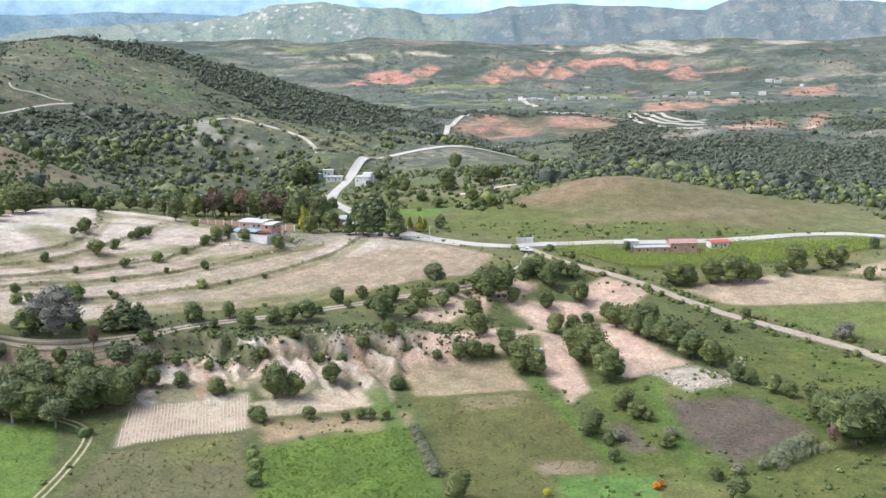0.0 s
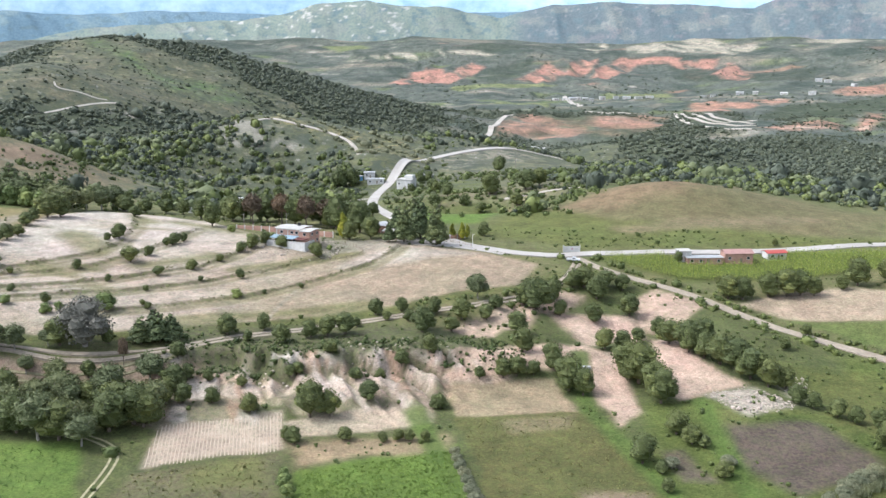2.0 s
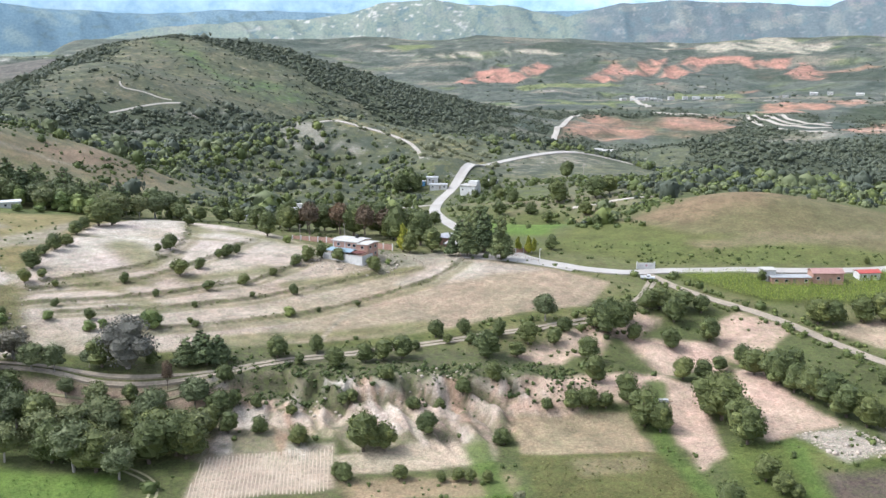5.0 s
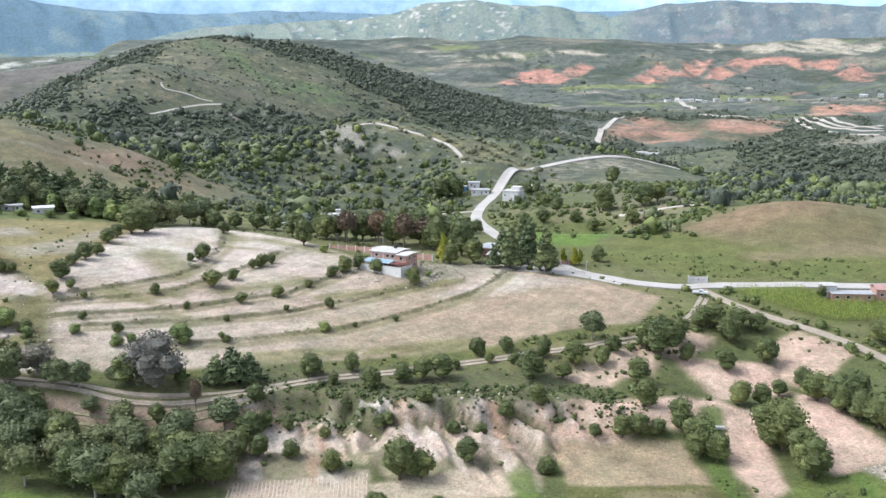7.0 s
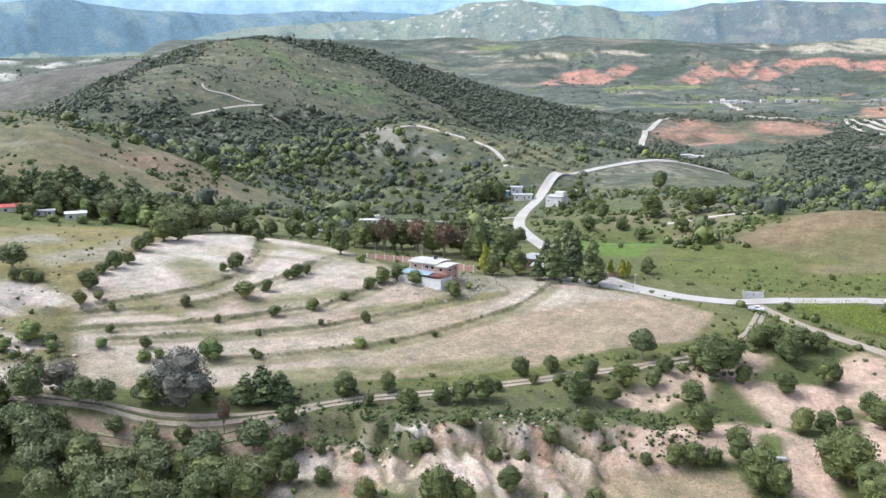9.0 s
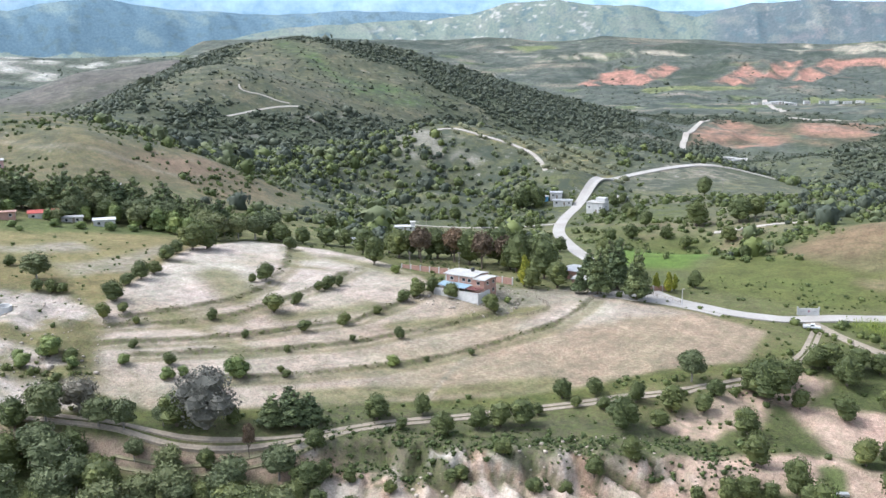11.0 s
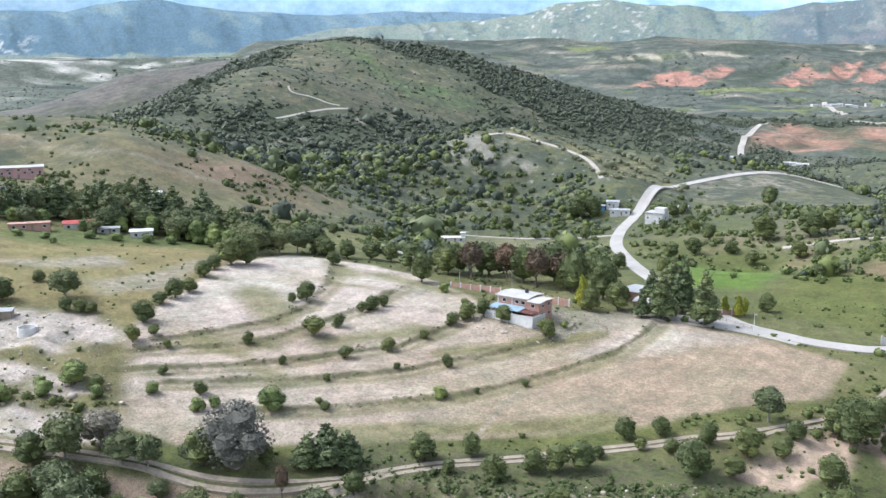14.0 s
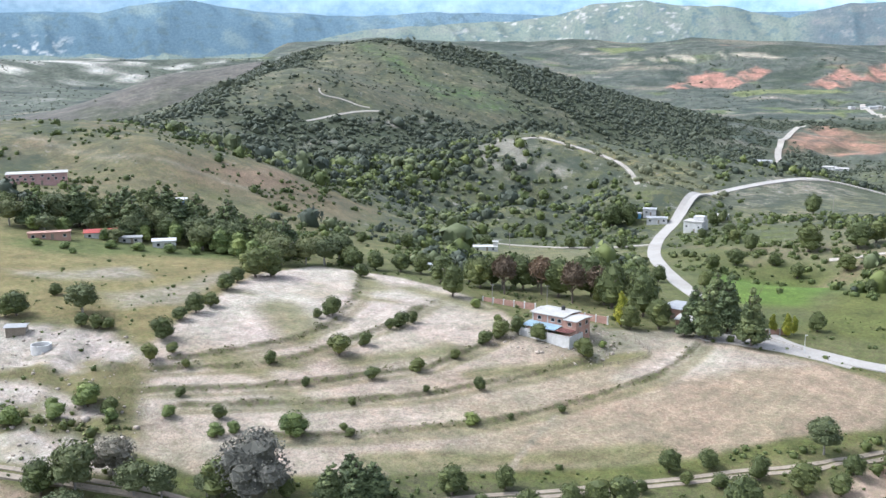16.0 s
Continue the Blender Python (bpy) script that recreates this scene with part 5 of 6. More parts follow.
grow("oak", ((-131, 672, 9.0), (-97, 704, 14), (-89, 707, 13), (2, 603, 13), (-3, 575, 7), (-1, 452, 6.5), (-33, 659, 7.4), (-22, 610, 8.2), (-12, 587, 6.3), (-84, 644, 6), (-101, 645, 6.5), (-145, 611, 7), (-110, 643, 6.4), (-164, 547, 7.3), (-183, 542, 4.9),
    (-38, 707, 7.0), (-43, 700, 8), (22, 602, 13), (16, 576, 8), (19, 506, 4.9), (-37, 505, 6.0), (-37, 565, 8), (-28, 583, 7.7), (9, 727, 12), (30, 610, 10), (-46, 660, 6), (-30, 640, 7)), "trees in the valley meadow")
grow("pine", ((-274, 445, 13.2), (-265, 460, 15.8), (-252, 462, 15.3), (-245, 479, 17.6), (-233, 479, 15.7), (-229, 484, 17.5), (-205, 475, 14.7), (-260, 484, 15.7), (-248, 495, 17.4), (-219, 491, 15.6), (-194, 469, 13.6)), "pines around the hamlet", 1.35)
grow("tree", ((-271, 455, 12.7), (-246, 468, 13.0), (-217, 479, 12.9), (-179, 454, 11.7), (-173, 461, 11.1), (-168, 466, 11.4), (-167, 477, 11.5), (-280, 440, 10.3), (-210, 468, 11), (-188, 462, 11), (-199, 480, 12), (-237, 470, 12)), "trees around the hamlet", 1.2)
grow("oak", ((-176, 428, 11.0), (-173, 433, 10.2), (-161, 473, 8.2), (-263, 468, 12.0), (-158, 468, 7), (-150, 470, 7), (-142, 474, 7), (-135, 476, 7)), "trees around the hamlet", 1.1)
grow("tree", ((-214, 461, 11), (-206, 470, 12), (-220, 470, 12), (-200, 476, 12), (-241, 447, 5.5), (-265, 440, 7)), "trees around the hamlet", 1.3)
grow("pine", ((-242, 460, 15), (-212, 474, 15), (-198, 472, 14), (-188, 476, 13)), "pines around the hamlet", 1.4)
grow("pale", ((-236, 437, 3.2), (-228, 441, 3.0), (-246, 425, 2.6), (-219, 447, 3.5), (-212, 452, 3.0), (-255, 422, 2.4), (-240, 421, 2.2), (-205, 460, 4), (-197, 463, 4.5), (-190, 459, 4.2)), "shrubs around the hamlet", 1.4)
grow("tree", ((-199, 368, 9.1),), "shrubs on the left meadow", 1.2)
grow("oak", ((-215, 378, 4.0), (-171, 363, 6.2), (-173, 384, 6.5), (-190, 361, 4.6), (-187, 362, 3.4), (-194, 360, 4), (-174, 377, 4.2), (-176, 408, 5.5), (-216, 357, 6.2), (-214, 359, 7.1), (-172, 391, 4.6), (-178, 419, 5.5)), "shrubs on the left meadow", 1.15)

grow("pale", ((-226, 463, 8), (-215, 460, 8.5), (-207, 462, 9), (-198, 458, 8), (-190, 455, 8), (-183, 449, 7.5), (-236, 458, 7), (-202, 466, 9), (-245, 447, 5), (-262, 446, 6), (-270, 440, 6)), "leafy trees around the hamlet", 0.85)
grow("oak", ((-281, 452, 8), (-243, 460, 9), (-231, 466, 10), (-255, 455, 8), (-294, 455, 9), (-262, 520, 8), (-275, 520, 8), (-258, 528, 7)), "trees around the hamlet", 1.0)

# the first plant of each kind takes a place of its own too
for kind, k, x, y, h in (("shrub", 0, -158, 352, 2.6), ("shrub", 1, -98, 366, 2.0), ("shrub", 2, -75, 361, 1.8), ("pale", 0, -133, 330, 3.0), ("pale", 1, -93, 421, 2.6), ("pale", 2, -60, 410, 2.2),
                         ("oak", 0, 94, 340, 4.5), ("oak", 1, 104, 352, 4.2), ("oak", 2, -70, 303, 3.6), ("tree", 0, -138, 285, 10.5), ("tree", 1, -240, 458, 11), ("tree", 2, -160, 280, 10),
                         ("pine", 0, -256, 472, 14), ("pine", 1, -223, 472, 13), ("pine", 2, -186, 470, 12), ("grey", 0, -148, 305, 9.5), ("sage", 0, 79, 247, 3.2), ("gold", 0, -8, 446, 6), ("russet", 0, -70, 468, 12)):
    ob = KINDS[kind][k]
    ob.matrix_basis = Matrix.Translation((x, y, level(x, y) - 0.1)) @ Matrix.Diagonal((h, h, h, 1))
    tagged(ob, *LABELS[kind], "scattered plants")


# ---- woods and weeds, too many to count ----
def scatter_mesh(name, xyzr, template, mat, seed, squash=0.8):
    """Copies of a small rough template (verts, faces) at many places, in one mesh."""
    rng = np.random.default_rng(seed)
    v, f = template
    n = len(xyzr)
    th = rng.uniform(0, 2 * math.pi, n)
    c, s = np.cos(th)[:, None], np.sin(th)[:, None]
    r = xyzr[:, 3:4]
    x = xyzr[:, :1] + r * (v[None, :, 0] * c - v[None, :, 1] * s)
    y = xyzr[:, 1:2] + r * (v[None, :, 0] * s + v[None, :, 1] * c)
    z = xyzr[:, 2:3] + r * v[None, :, 2] * squash * rng.uniform(0.8, 1.25, (n, 1))
    faces = (f[None] + (np.arange(n) * len(v))[:, None, None]).reshape(-1, f.shape[1])
    return link_mesh(name, np.stack([x, y, z], -1).reshape(-1, 3), faces, mat, True)


def clump(seed, count, size, low=0.0, solid=True, sides=6, rows=3):
    """One small crown: leaf clusters over a lump."""
    rng = np.random.default_rng(seed)
    d = rng.normal(0, 1, (count, 3))
    d[:, 2] = np.abs(d[:, 2]) * 1.1 - 0.25
    d /= np.linalg.norm(d, axis=1)[:, None]
    v, f = leaf_quads(d * rng.uniform(0.78, 1.08, (count, 1)) + (0, 0, 0.7 + low), d, size, rng, 0.5)
    if not solid:
        return v, f
    a, b = lump(rng, np.array((0, 0, 0.65 + low)), np.array((0.9, 0.9, 0.85)), sides, rows)
    return np.concatenate([v, a]), np.concatenate([f, np.concatenate([b, b[:, 2:]], 1) + len(v)])


def tidy(template):
    """Triangles only, so that every face has the same number of corners."""
    v, f = template
    tri = np.concatenate([f[:, :3], f[:, [0, 2, 3]]])
    keep = (tri[:, 0] != tri[:, 1]) & (tri[:, 1] != tri[:, 2]) & (tri[:, 0] != tri[:, 2])
    return v, tri[keep]


CLEAR = (  # open ground where no woodland stands
    ((20, 500), (60, 560), (120, 580), (200, 530), (200, 450), (100, 440), (35, 460)),
    ((-45, 440), (-45, 570), (-75, 620), (-80, 740), (-20, 740), (20, 640), (10, 470)),
    ((-290, 555), (-330, 610), (-255, 665), (-205, 640), (-225, 585)), ((-440, 600), (-330, 500), (-280, 480), (-255, 560), (-300, 625), (-410, 700)),
    ((-185, 845), (-172, 880), (-60, 860), (-35, 770), (-80, 745), (-110, 820)), ((-160, 575), (-110, 540), (-65, 610), (-85, 655), (-150, 655)),
    ((-45, 700), (0, 840), (60, 870), (80, 790), (45, 700)))


def woods(rng, n, r0, r1, size):
    az = np.radians(rng.uniform(-44, 27, n))
    r = np.sqrt(rng.uniform(r0**2, r1**2, n))
    x, y = r * np.sin(az), r * np.cos(az)
    dense = np.where(np.hypot(x, y) < 2250, 0.28 + 0.8 * wooded(x, y), 0.35 + 1.3 * value_noise(x, y, 150, 91) + 0.6 * value_noise(x, y, 40, 93))
    dense = dense - 0.9 * inside(((-1700, 1500), (-1500, 2250), (-1180, 2560), (-980, 2560), (-760, 1750), (-950, 1500)), x, y, 60, 40)
    for points in CLEAR:
        dense = dense - 2.2 * inside(points, x, y, 6, 6)
    for points in (((26, 1897), (142, 2077), (300, 1988), (323, 1903), (201, 1717), (92, 1712), (42, 1750)), ((351, 1989), (440, 2033), (500, 1872), (401, 1785)), ((416, 2192), (655, 2388), (576, 2139), (392, 2064))):
        dense = dense - 1.1 * inside(points, x, y, 10, 20)
    keep = (rng.random(n) < ease(dense)) & ~((y < 490) & (x > -290) & (x < 190)) & ~((x < -150) & (x > -300) & (y < 560))
    x, y = x[keep], y[keep]
    for track in (((-43, 497), (-54, 542), (-67, 619), (-69, 678), (-59, 733), (-48, 789), (0, 845), (60, 880)), ((-182, 850), (-151, 850), (-102, 829), (-80, 750)), ((-476, 1141), (-432, 1247)), ((-8, 1440), (2, 1711), (49, 2067))):
        ok = np.abs(line_distance(track, x, y)) > 6 + 0.004 * np.hypot(x, y)
        x, y = x[ok], y[ok]
    r = size * rng.lognormal(-0.1, 0.42, len(x)) * (0.52 + 0.55 * wooded(x, y))
    return np.stack([x, y, height(x, y) - 0.25 * r, r], -1)


rng = np.random.default_rng(12)
near_wood = woods(rng, 16500, 480, 900, 2.6)
for k in range(3):
    me = scatter_mesh("woodland", near_wood[k::3], tidy(clump(k, 13, 0.33)), (BUSH_LEAF, TREE_LEAF, FOREST_LEAF_GREY)[k], k, 0.95)
    tagged(new("woodland", me), "mixed oak scrub covering the hill slopes", "woodland", kind="stuff")
mid_wood = woods(rng, 66000, 900, 2150, 2.9)
for k in range(3):
    me = scatter_mesh("woodland", mid_wood[k::3], tidy(clump(10 + k, 4, 0.5, 0, True, 5, 2)), (FOREST_LEAF_GREY, FOREST_LEAF, FOREST_LEAF)[k], 40 + k, 0.72)
    tagged(new("woodland", me), "dark oak woods on the long hill", "woodland", kind="stuff")
far_wood = woods(rng, 15000, 2150, 3700, 5.0)
me = scatter_mesh("woodland", far_wood, tidy(clump(20, 3, 0.4, 0, True, 5, 2)), FOREST_LEAF, 30, 0.6)
tagged(new("woodland", me), "distant dark woods across the valley", "woodland", kind="stuff")


VILLAGE_ROAD = ((193, 454), (126, 447), (39, 429), (-14, 438), (-26, 462), (-43, 497), (-54, 542), (-67, 619), (-69, 678), (-63, 712), (-48, 789), (0, 845))


def tufts(name, n, region, seed, size, mat, label, where, solid=True):
    rng = np.random.default_rng(seed)
    x0, x1, y0, y1 = region
    x, y = rng.uniform(x0, x1, n), rng.uniform(y0, y1, n)
    keep = (rng.random(n) < where(x, y)) & (np.abs(line_distance(VILLAGE_ROAD, x, y)) > 6) & (np.abs(line_distance(((-150, 640), (-98, 645), (-70, 652)), x, y)) > 4)
    x, y = x[keep], y[keep]
    r = size * rng.lognormal(0, 0.4, len(x))
    me = scatter_mesh(name, np.stack([x, y, height(x, y) - 0.3 * r, r], -1), tidy(clump(seed, 14 if solid else 7, 0.36 if solid else 0.6, 0.0, solid)), mat, seed, 0.85)
    tagged(new(name, me), label, "weeds", kind="stuff")


def on_banks(x, y):
    near = np.min([np.abs(line_distance(b, x, y)) for b in BANKS], 0)
    return ease(1.4 - near / 1.3) * 0.85


def open_ground(x, y):
    bare = sum(inside(p, x, y, 2, 2) for p in (FIELD, ((21, 366), (52, 370), (50, 349), (19, 333), (-12, 322), (-14, 312), (20, 318)), ((30, 335), (41, 333), (44, 294), (36, 286)), ((54, 350), (62, 343), (74, 313), (55, 302)),
               ((-87, 280), (-56, 291), (-47, 255), (-5, 275), (0, 210), (-88, 215)), ((-55, 285), (-16, 302), (-14, 288), (-51, 276)), ((-14, 311), (20, 316), (42, 248), (30, 225), (4, 225), (-8, 290)), ((87, 380), (134, 400), (165, 385), (150, 328), (110, 348)),
               ((64, 285), (88, 289), (99, 266), (74, 251)), ((41, 424), (72, 400), (182, 430), (186, 452), (77, 434)), ((-170, 268), (-104, 268), (-92, 215), (-170, 215))))
    lane = sum(ease(2 - np.abs(line_distance(p, x, y)) / 2.2) for p in (((35, 416), (29, 394), (19, 379), (7, 368), (-21, 351), (-48, 338), (-76, 323), (-96, 309), (-116, 303), (-152, 301)), ((34, 424), (56, 400), (79, 381), (98, 355), (131, 330), (150, 300)), ((200, 456), (126, 447), (39, 429), (-5, 431), (-26, 462))))
    return np.clip(0.35 + 0.6 * value_noise(x, y, 18, 97) - bare - lane - 0.5 * gully_zone(x, y), 0, 1)


def verges(x, y):
    near = np.abs(line_distance(((34, 424), (56, 400), (79, 381), (98, 355), (110, 346), (131, 330), (150, 300)), x, y))
    lane = np.abs(line_distance(((29, 394), (19, 379), (7, 368), (-21, 351), (-48, 338), (-76, 323)), x, y))
    return 0.75 * ease(2 - np.abs(near - 4.6) / 1.2) + 0.4 * ease(2 - np.abs(lane - 4.4) / 1.2)


def scarp_top(x, y):
    t = y - scarp_line(x)
    return ease(1.5 - np.abs(t - 9) / 8) * ease((x + 98) / 8) * ease((20 - x) / 10) * (0.35 + 0.6 * value_noise(x, y, 9, 99))


tufts("weeds", 9000, (-175, 0, 320, 465), 41, 0.34, WEED_LEAF, "dry weeds and low scrub on terrace banks", on_banks, False)
tufts("undergrowth", 13000, (-230, 180, 225, 470), 42, 0.48, BUSH_LEAF, "low green scrub between the fields", lambda x, y: open_ground(x, y) * np.where(x < -165, 0.35, 1.0))
tufts("undergrowth", 900, (-225, -148, 290, 350), 51, 0.8, OAK_LEAF, "dark low scrub between chalk gullies", lambda x, y: 0.9 * ease(1.6 - np.abs(line_distance(((-195, 312), (-178, 314), (-158, 320)), x, y)) / 3.5))
tufts("undergrowth", 2600, (-100, 180, 455, 720), 52, 1.5, OAK_LEAF, "hedges and bushes dotted over the valley meadow", lambda x, y: np.clip(1.3 * value_noise(x * 0.5, y, 26, 115) - 0.12, 0, 0.6) * ((y > 505) | (x < -10)) * (1 - inside(CLEAR[0], x, y, 4, 4)) * (1 - inside(((-32, 475), (-40, 540), (-2, 560), (8, 520), (-4, 475)), x, y, 3, 3)))
tufts("undergrowth", 6000, (-20, 160, 295, 430), 43, 0.85, BUSH_LEAF, "leafy scrub along the road verges", verges)
tufts("undergrowth", 9500, (-100, 12, 290, 345), 44, 0.38, BUSH_LEAF, "grey-green scrub on the gully crest", scarp_top)
tufts("undergrowth", 11000, (-430, 60, 460, 740), 45, 1.15, BUSH_LEAF, "low scrub on the open slopes", lambda x, y: np.clip(0.05 + 1.1 * value_noise(x, y, 36, 95), 0, 0.8))
tufts("undergrowth", 3200, (-470, -200, 490, 760), 53, 0.9, BUSH_LEAF, "scattered low bushes on the dry slope", lambda x, y: np.clip(0.22 + 0.9 * value_noise(x, y * 1.8, 40, 143), 0, 0.9))
tufts("orchard_shrubs", 2600, (-190, -30, 745, 885), 49, 1.7, WOOD_LEAF, "shrubs planted in rows on the hill shoulder", lambda x, y: 0.9 * inside(CLEAR[4], x, y, 4, 4) * (np.abs(((0.75 * x + 0.66 * y) / 13) % 1 - 0.5) < 0.11))


# ---- buildings ----
def stand(name, x, y, turn, label, category, group="", sink=0.0, scale=1.0):
    root = new(name)
    root.matrix_basis = pose(x, y, level(x, y) - sink, 0, 0, turn) @ Matrix.Scale(scale, 4)
    return tagged(root, label, category, group)


def window(parent, x, y, z, w, h, facing):
    """A window on a wall: a pale frame with a dark pane set back in it. facing: 'front' or 'side'."""
    t = 0.09
    bm = bmesh.new()
    for a0, a1, b0, b1 in ((-w / 2, w / 2, h / 2 - t, h / 2), (-w / 2, w / 2, -h / 2, -h / 2 + t), (-w / 2, -w / 2 + t, -h / 2 + t, h / 2 - t), (w / 2 - t, w / 2, -h / 2 + t, h / 2 - t)):
        if facing == "front":
            box(x + a0, x + a1, y - 0.06, y + 0.02, z + b0, z + b1, bm=bm)
        else:
            box(x - 0.02, x + 0.06, y + a0, y + a1, z + b0, z + b1, bm=bm)
    frame_ob = part("window", bm, WHITE, parent)
    q = box(x - w / 2 + t, x + w / 2 - t, y - 0.02, y + 0.03, z - h / 2 + t, z + h / 2 - t) if facing == "front" else box(x - 0.03, x + 0.02, y - w / 2 + t, y + w / 2 - t, z - h / 2 + t, z + h / 2 - t)
    part("pane", q, GLASS, frame_ob)
    s = box(x - w / 2 - 0.1, x + w / 2 + 0.1, y - 0.14, y, z - h / 2 - 0.1, z - h / 2, 0.01) if facing == "front" else box(x, x + 0.14, y - w / 2 - 0.1, y + w / 2 + 0.1, z - h / 2 - 0.1, z - h / 2, 0.01)
    part("sill", s, ROOF_SLAB, frame_ob)


def gable_roof(x0, x1, y0, y1, z, rise, t=0.14):
    """A two-pitched roof with thickness; the ridge runs along x."""
    bm = bmesh.new()
    ym = (y0 + y1) / 2
    ring = [(y0, z), (ym, z + rise), (y1, z), (y1, z - t), (ym, z + rise - t), (y0, z - t)]
    a = [bm.verts.new((x0, y, zz)) for y, zz in ring]
    b = [bm.verts.new((x1, y, zz)) for y, zz in ring]
    for k in range(6):
        bm.faces.new((a[k], b[k], b[(k + 1) % 6], a[(k + 1) % 6]))
    for r, flip in ((a, 1), (b, 0)):
        for quad in ((0, 1, 4, 5), (1, 2, 3, 4)):
            vs = [r[k] for k in quad]
            bm.faces.new(vs[::-1] if flip else vs)
    bmesh.ops.recalc_face_normals(bm, faces=bm.faces)
    return bm


def shell(x0, x1, y0, y1, z1, t=0.25, z0=-1.5):
    """Four walls with thickness and the floor slab between them."""
    bm = bmesh.new()
    box(x0, x1, y0, y0 + t, z0, z1, 0.02, bm)
    box(x0, x1, y1 - t, y1, z0, z1, 0.02, bm)
    box(x0, x0 + t, y0 + t, y1 - t, z0, z1, bm=bm)
    box(x1 - t, x1, y0 + t, y1 - t, z0, z1, bm=bm)
    box(x0 + t, x1 - t, y0 + t, y1 - t, -0.2, 0.0, bm=bm)
    return bm


def cottage(x, y, turn, w, d, h, wall, roof, label, pitch=0.0, openings=2, group="", name="house", scale=1.0):
    """A small one-storey building with a door and windows on its long front and one side."""
    root = stand(name, x, y, turn, label, "house", group, 0.1, scale)
    part("wall", shell(-w / 2, w / 2, -d / 2, d / 2, h), wall, root)
    if pitch:
        part("roof", gable_roof(-w / 2 - 0.4, w / 2 + 0.4, -d / 2 - 0.5, d / 2 + 0.5, h + 0.1, pitch), roof, root)
        for e in (-1, 1):
            bm = bmesh.new()
            vs = [bm.verts.new((e * (w / 2 - 0.1), yy, zz)) for yy, zz in ((-d / 2, h), (d / 2, h), (0, h + pitch * 0.92))]
            bm.faces.new(vs)
            bmesh.ops.solidify(bm, geom=bm.faces[:], thickness=0.2)
            part("gable", bm, wall, root)
    else:
        part("roof", box(-w / 2 - 0.35, w / 2 + 0.35, -d / 2 - 0.45, d / 2 + 0.35, h, h + 0.18, 0.03), roof, root)
    part("door", box(-0.5 + w * 0.08, 0.5 + w * 0.08, -d / 2 - 0.05, -d / 2 + 0.04, 0, 2.05, 0.01), TIMBER, root)
    for k in range(openings):
        px = -w / 2 + w * (k + 0.5) / openings
        if abs(px - w * 0.08) > 1.2:
            window(root, px, -d / 2, h * 0.55, 1.2, 1.1, "front")
    window(root, w / 2, 0, h * 0.55, 1.1, 1.0, "side")
    return root


def village_house():
    """The two-storey brick house below the trees with its blue lean-to and walled yard."""
    root = stand("house", -81.3, 415.7, -22.6, "two-storey pink brick house with pale flat roofs", "house", "", 0.0)
    root.location.z = 5.0
    low = part("wall", shell(0, 11, 0, 8.2, 5.5, 0.25, -2.5), BRICK, root)
    part("wall", shell(11.02, 15.4, -0.8, 6.4, 5.1, 0.25, -2.5), BRICK, root)
    part("roof", gable_roof(-0.6, 11.2, -0.7, 8.8, 5.65, 0.45, 0.2), ROOF_SLAB, root)
    part("roof", gable_roof(11.2, 16.0, -1.5, 7.0, 5.25, 0.35, 0.2), ROOF_SLAB, root)
    part("cornice", box(-0.05, 11.0, -0.06, 0.0, 5.15, 5.45), WHITE, root)
    for x in (0.15, 5.2, 10.8):
        part("pilaster", box(x - 0.17, x + 0.17, -0.08, 0.0, -2, 5.14), WHITE, root, "pale concrete post")
    part("band", box(0, 11, -0.05, 0.0, 2.6, 2.85), WHITE, root)
    for x, z in ((2.4, 4.2), (7.0, 4.2), (9.2, 4.2), (2.4, 1.4), (8.0, 1.4)):
        window(root, x, 0, z, 1.35, 1.1, "front")
    window(root, 13.2, -0.8, 4.0, 1.3, 1.1, "front")
    for y, z in ((1.2, 4.0), (1.2, 1.3), (4.6, 4.0), (4.6, 1.3)):
        window(root, 15.4, y, z, 1.2, 1.1, "side")
    part("door", box(5.6, 6.6, -0.07, -0.01, -0.6, 2.1, 0.02), TIMBER, root)
    bm = box(-0.8, 10.3, -4.3, -0.1, 2.45, 2.55)
    for v in bm.verts:
        v.co.z += 0.5 * (v.co.y + 4.3) / 4.2
    roof = part("lean_to", bm, BLUE_SHEET, root, "pale blue sheet-metal awning")
    for k in range(22):
        b = box(-0.6 + k * 0.5, -0.5 + k * 0.5, -4.3, -0.1, 2.56, 2.60)
        for v in b.verts:
            v.co.z += 0.5 * (v.co.y + 4.3) / 4.2
        part("rib", b, BLUE_SHEET, roof)
    for k in range(9):
        part("plank", box(10.6, 15.2, -4.4 + k * 0.42, -4.12 + k * 0.42, 2.5, 2.58), RUST, root, "rusty brown roof plank")
    for k in range(3):
        part("rafter", box(10.8 + k * 2.1, 10.95 + k * 2.1, -4.4, -0.9, 2.36, 2.49), TIMBER, root)
    tank = part("water_tank", rod(6.9, 5.6, 6.0, 7.1, 0.62, 0.55, 16), DARK, root, "black plastic roof tank")
    part("lid", rod(6.9, 5.6, 7.1, 7.22, 0.3, 0.25, 12), DARK, tank)
    yard = stand("yard_wall", -81.3, 415.7, -22.6, "whitewashed yard wall round the house front", "wall")
    yard.location.z = 5.0
    part("wall", box(-1.2, 15.9, -5.1, -4.85, -3, 1.7, 0.02), WHITE, yard)
    part("wall", box(15.65, 15.9, -4.85, 2.0, -3, 1.7, 0.02), WHITE, yard)
    part("wall", box(-1.2, -0.95, -4.85, 3.0, -3, 1.4, 0.02), WHITE, yard)
    part("coping", box(-1.3, 16.0, -5.2, -4.75, 1.7, 1.78, 0.01), ROOF_SLAB, yard)
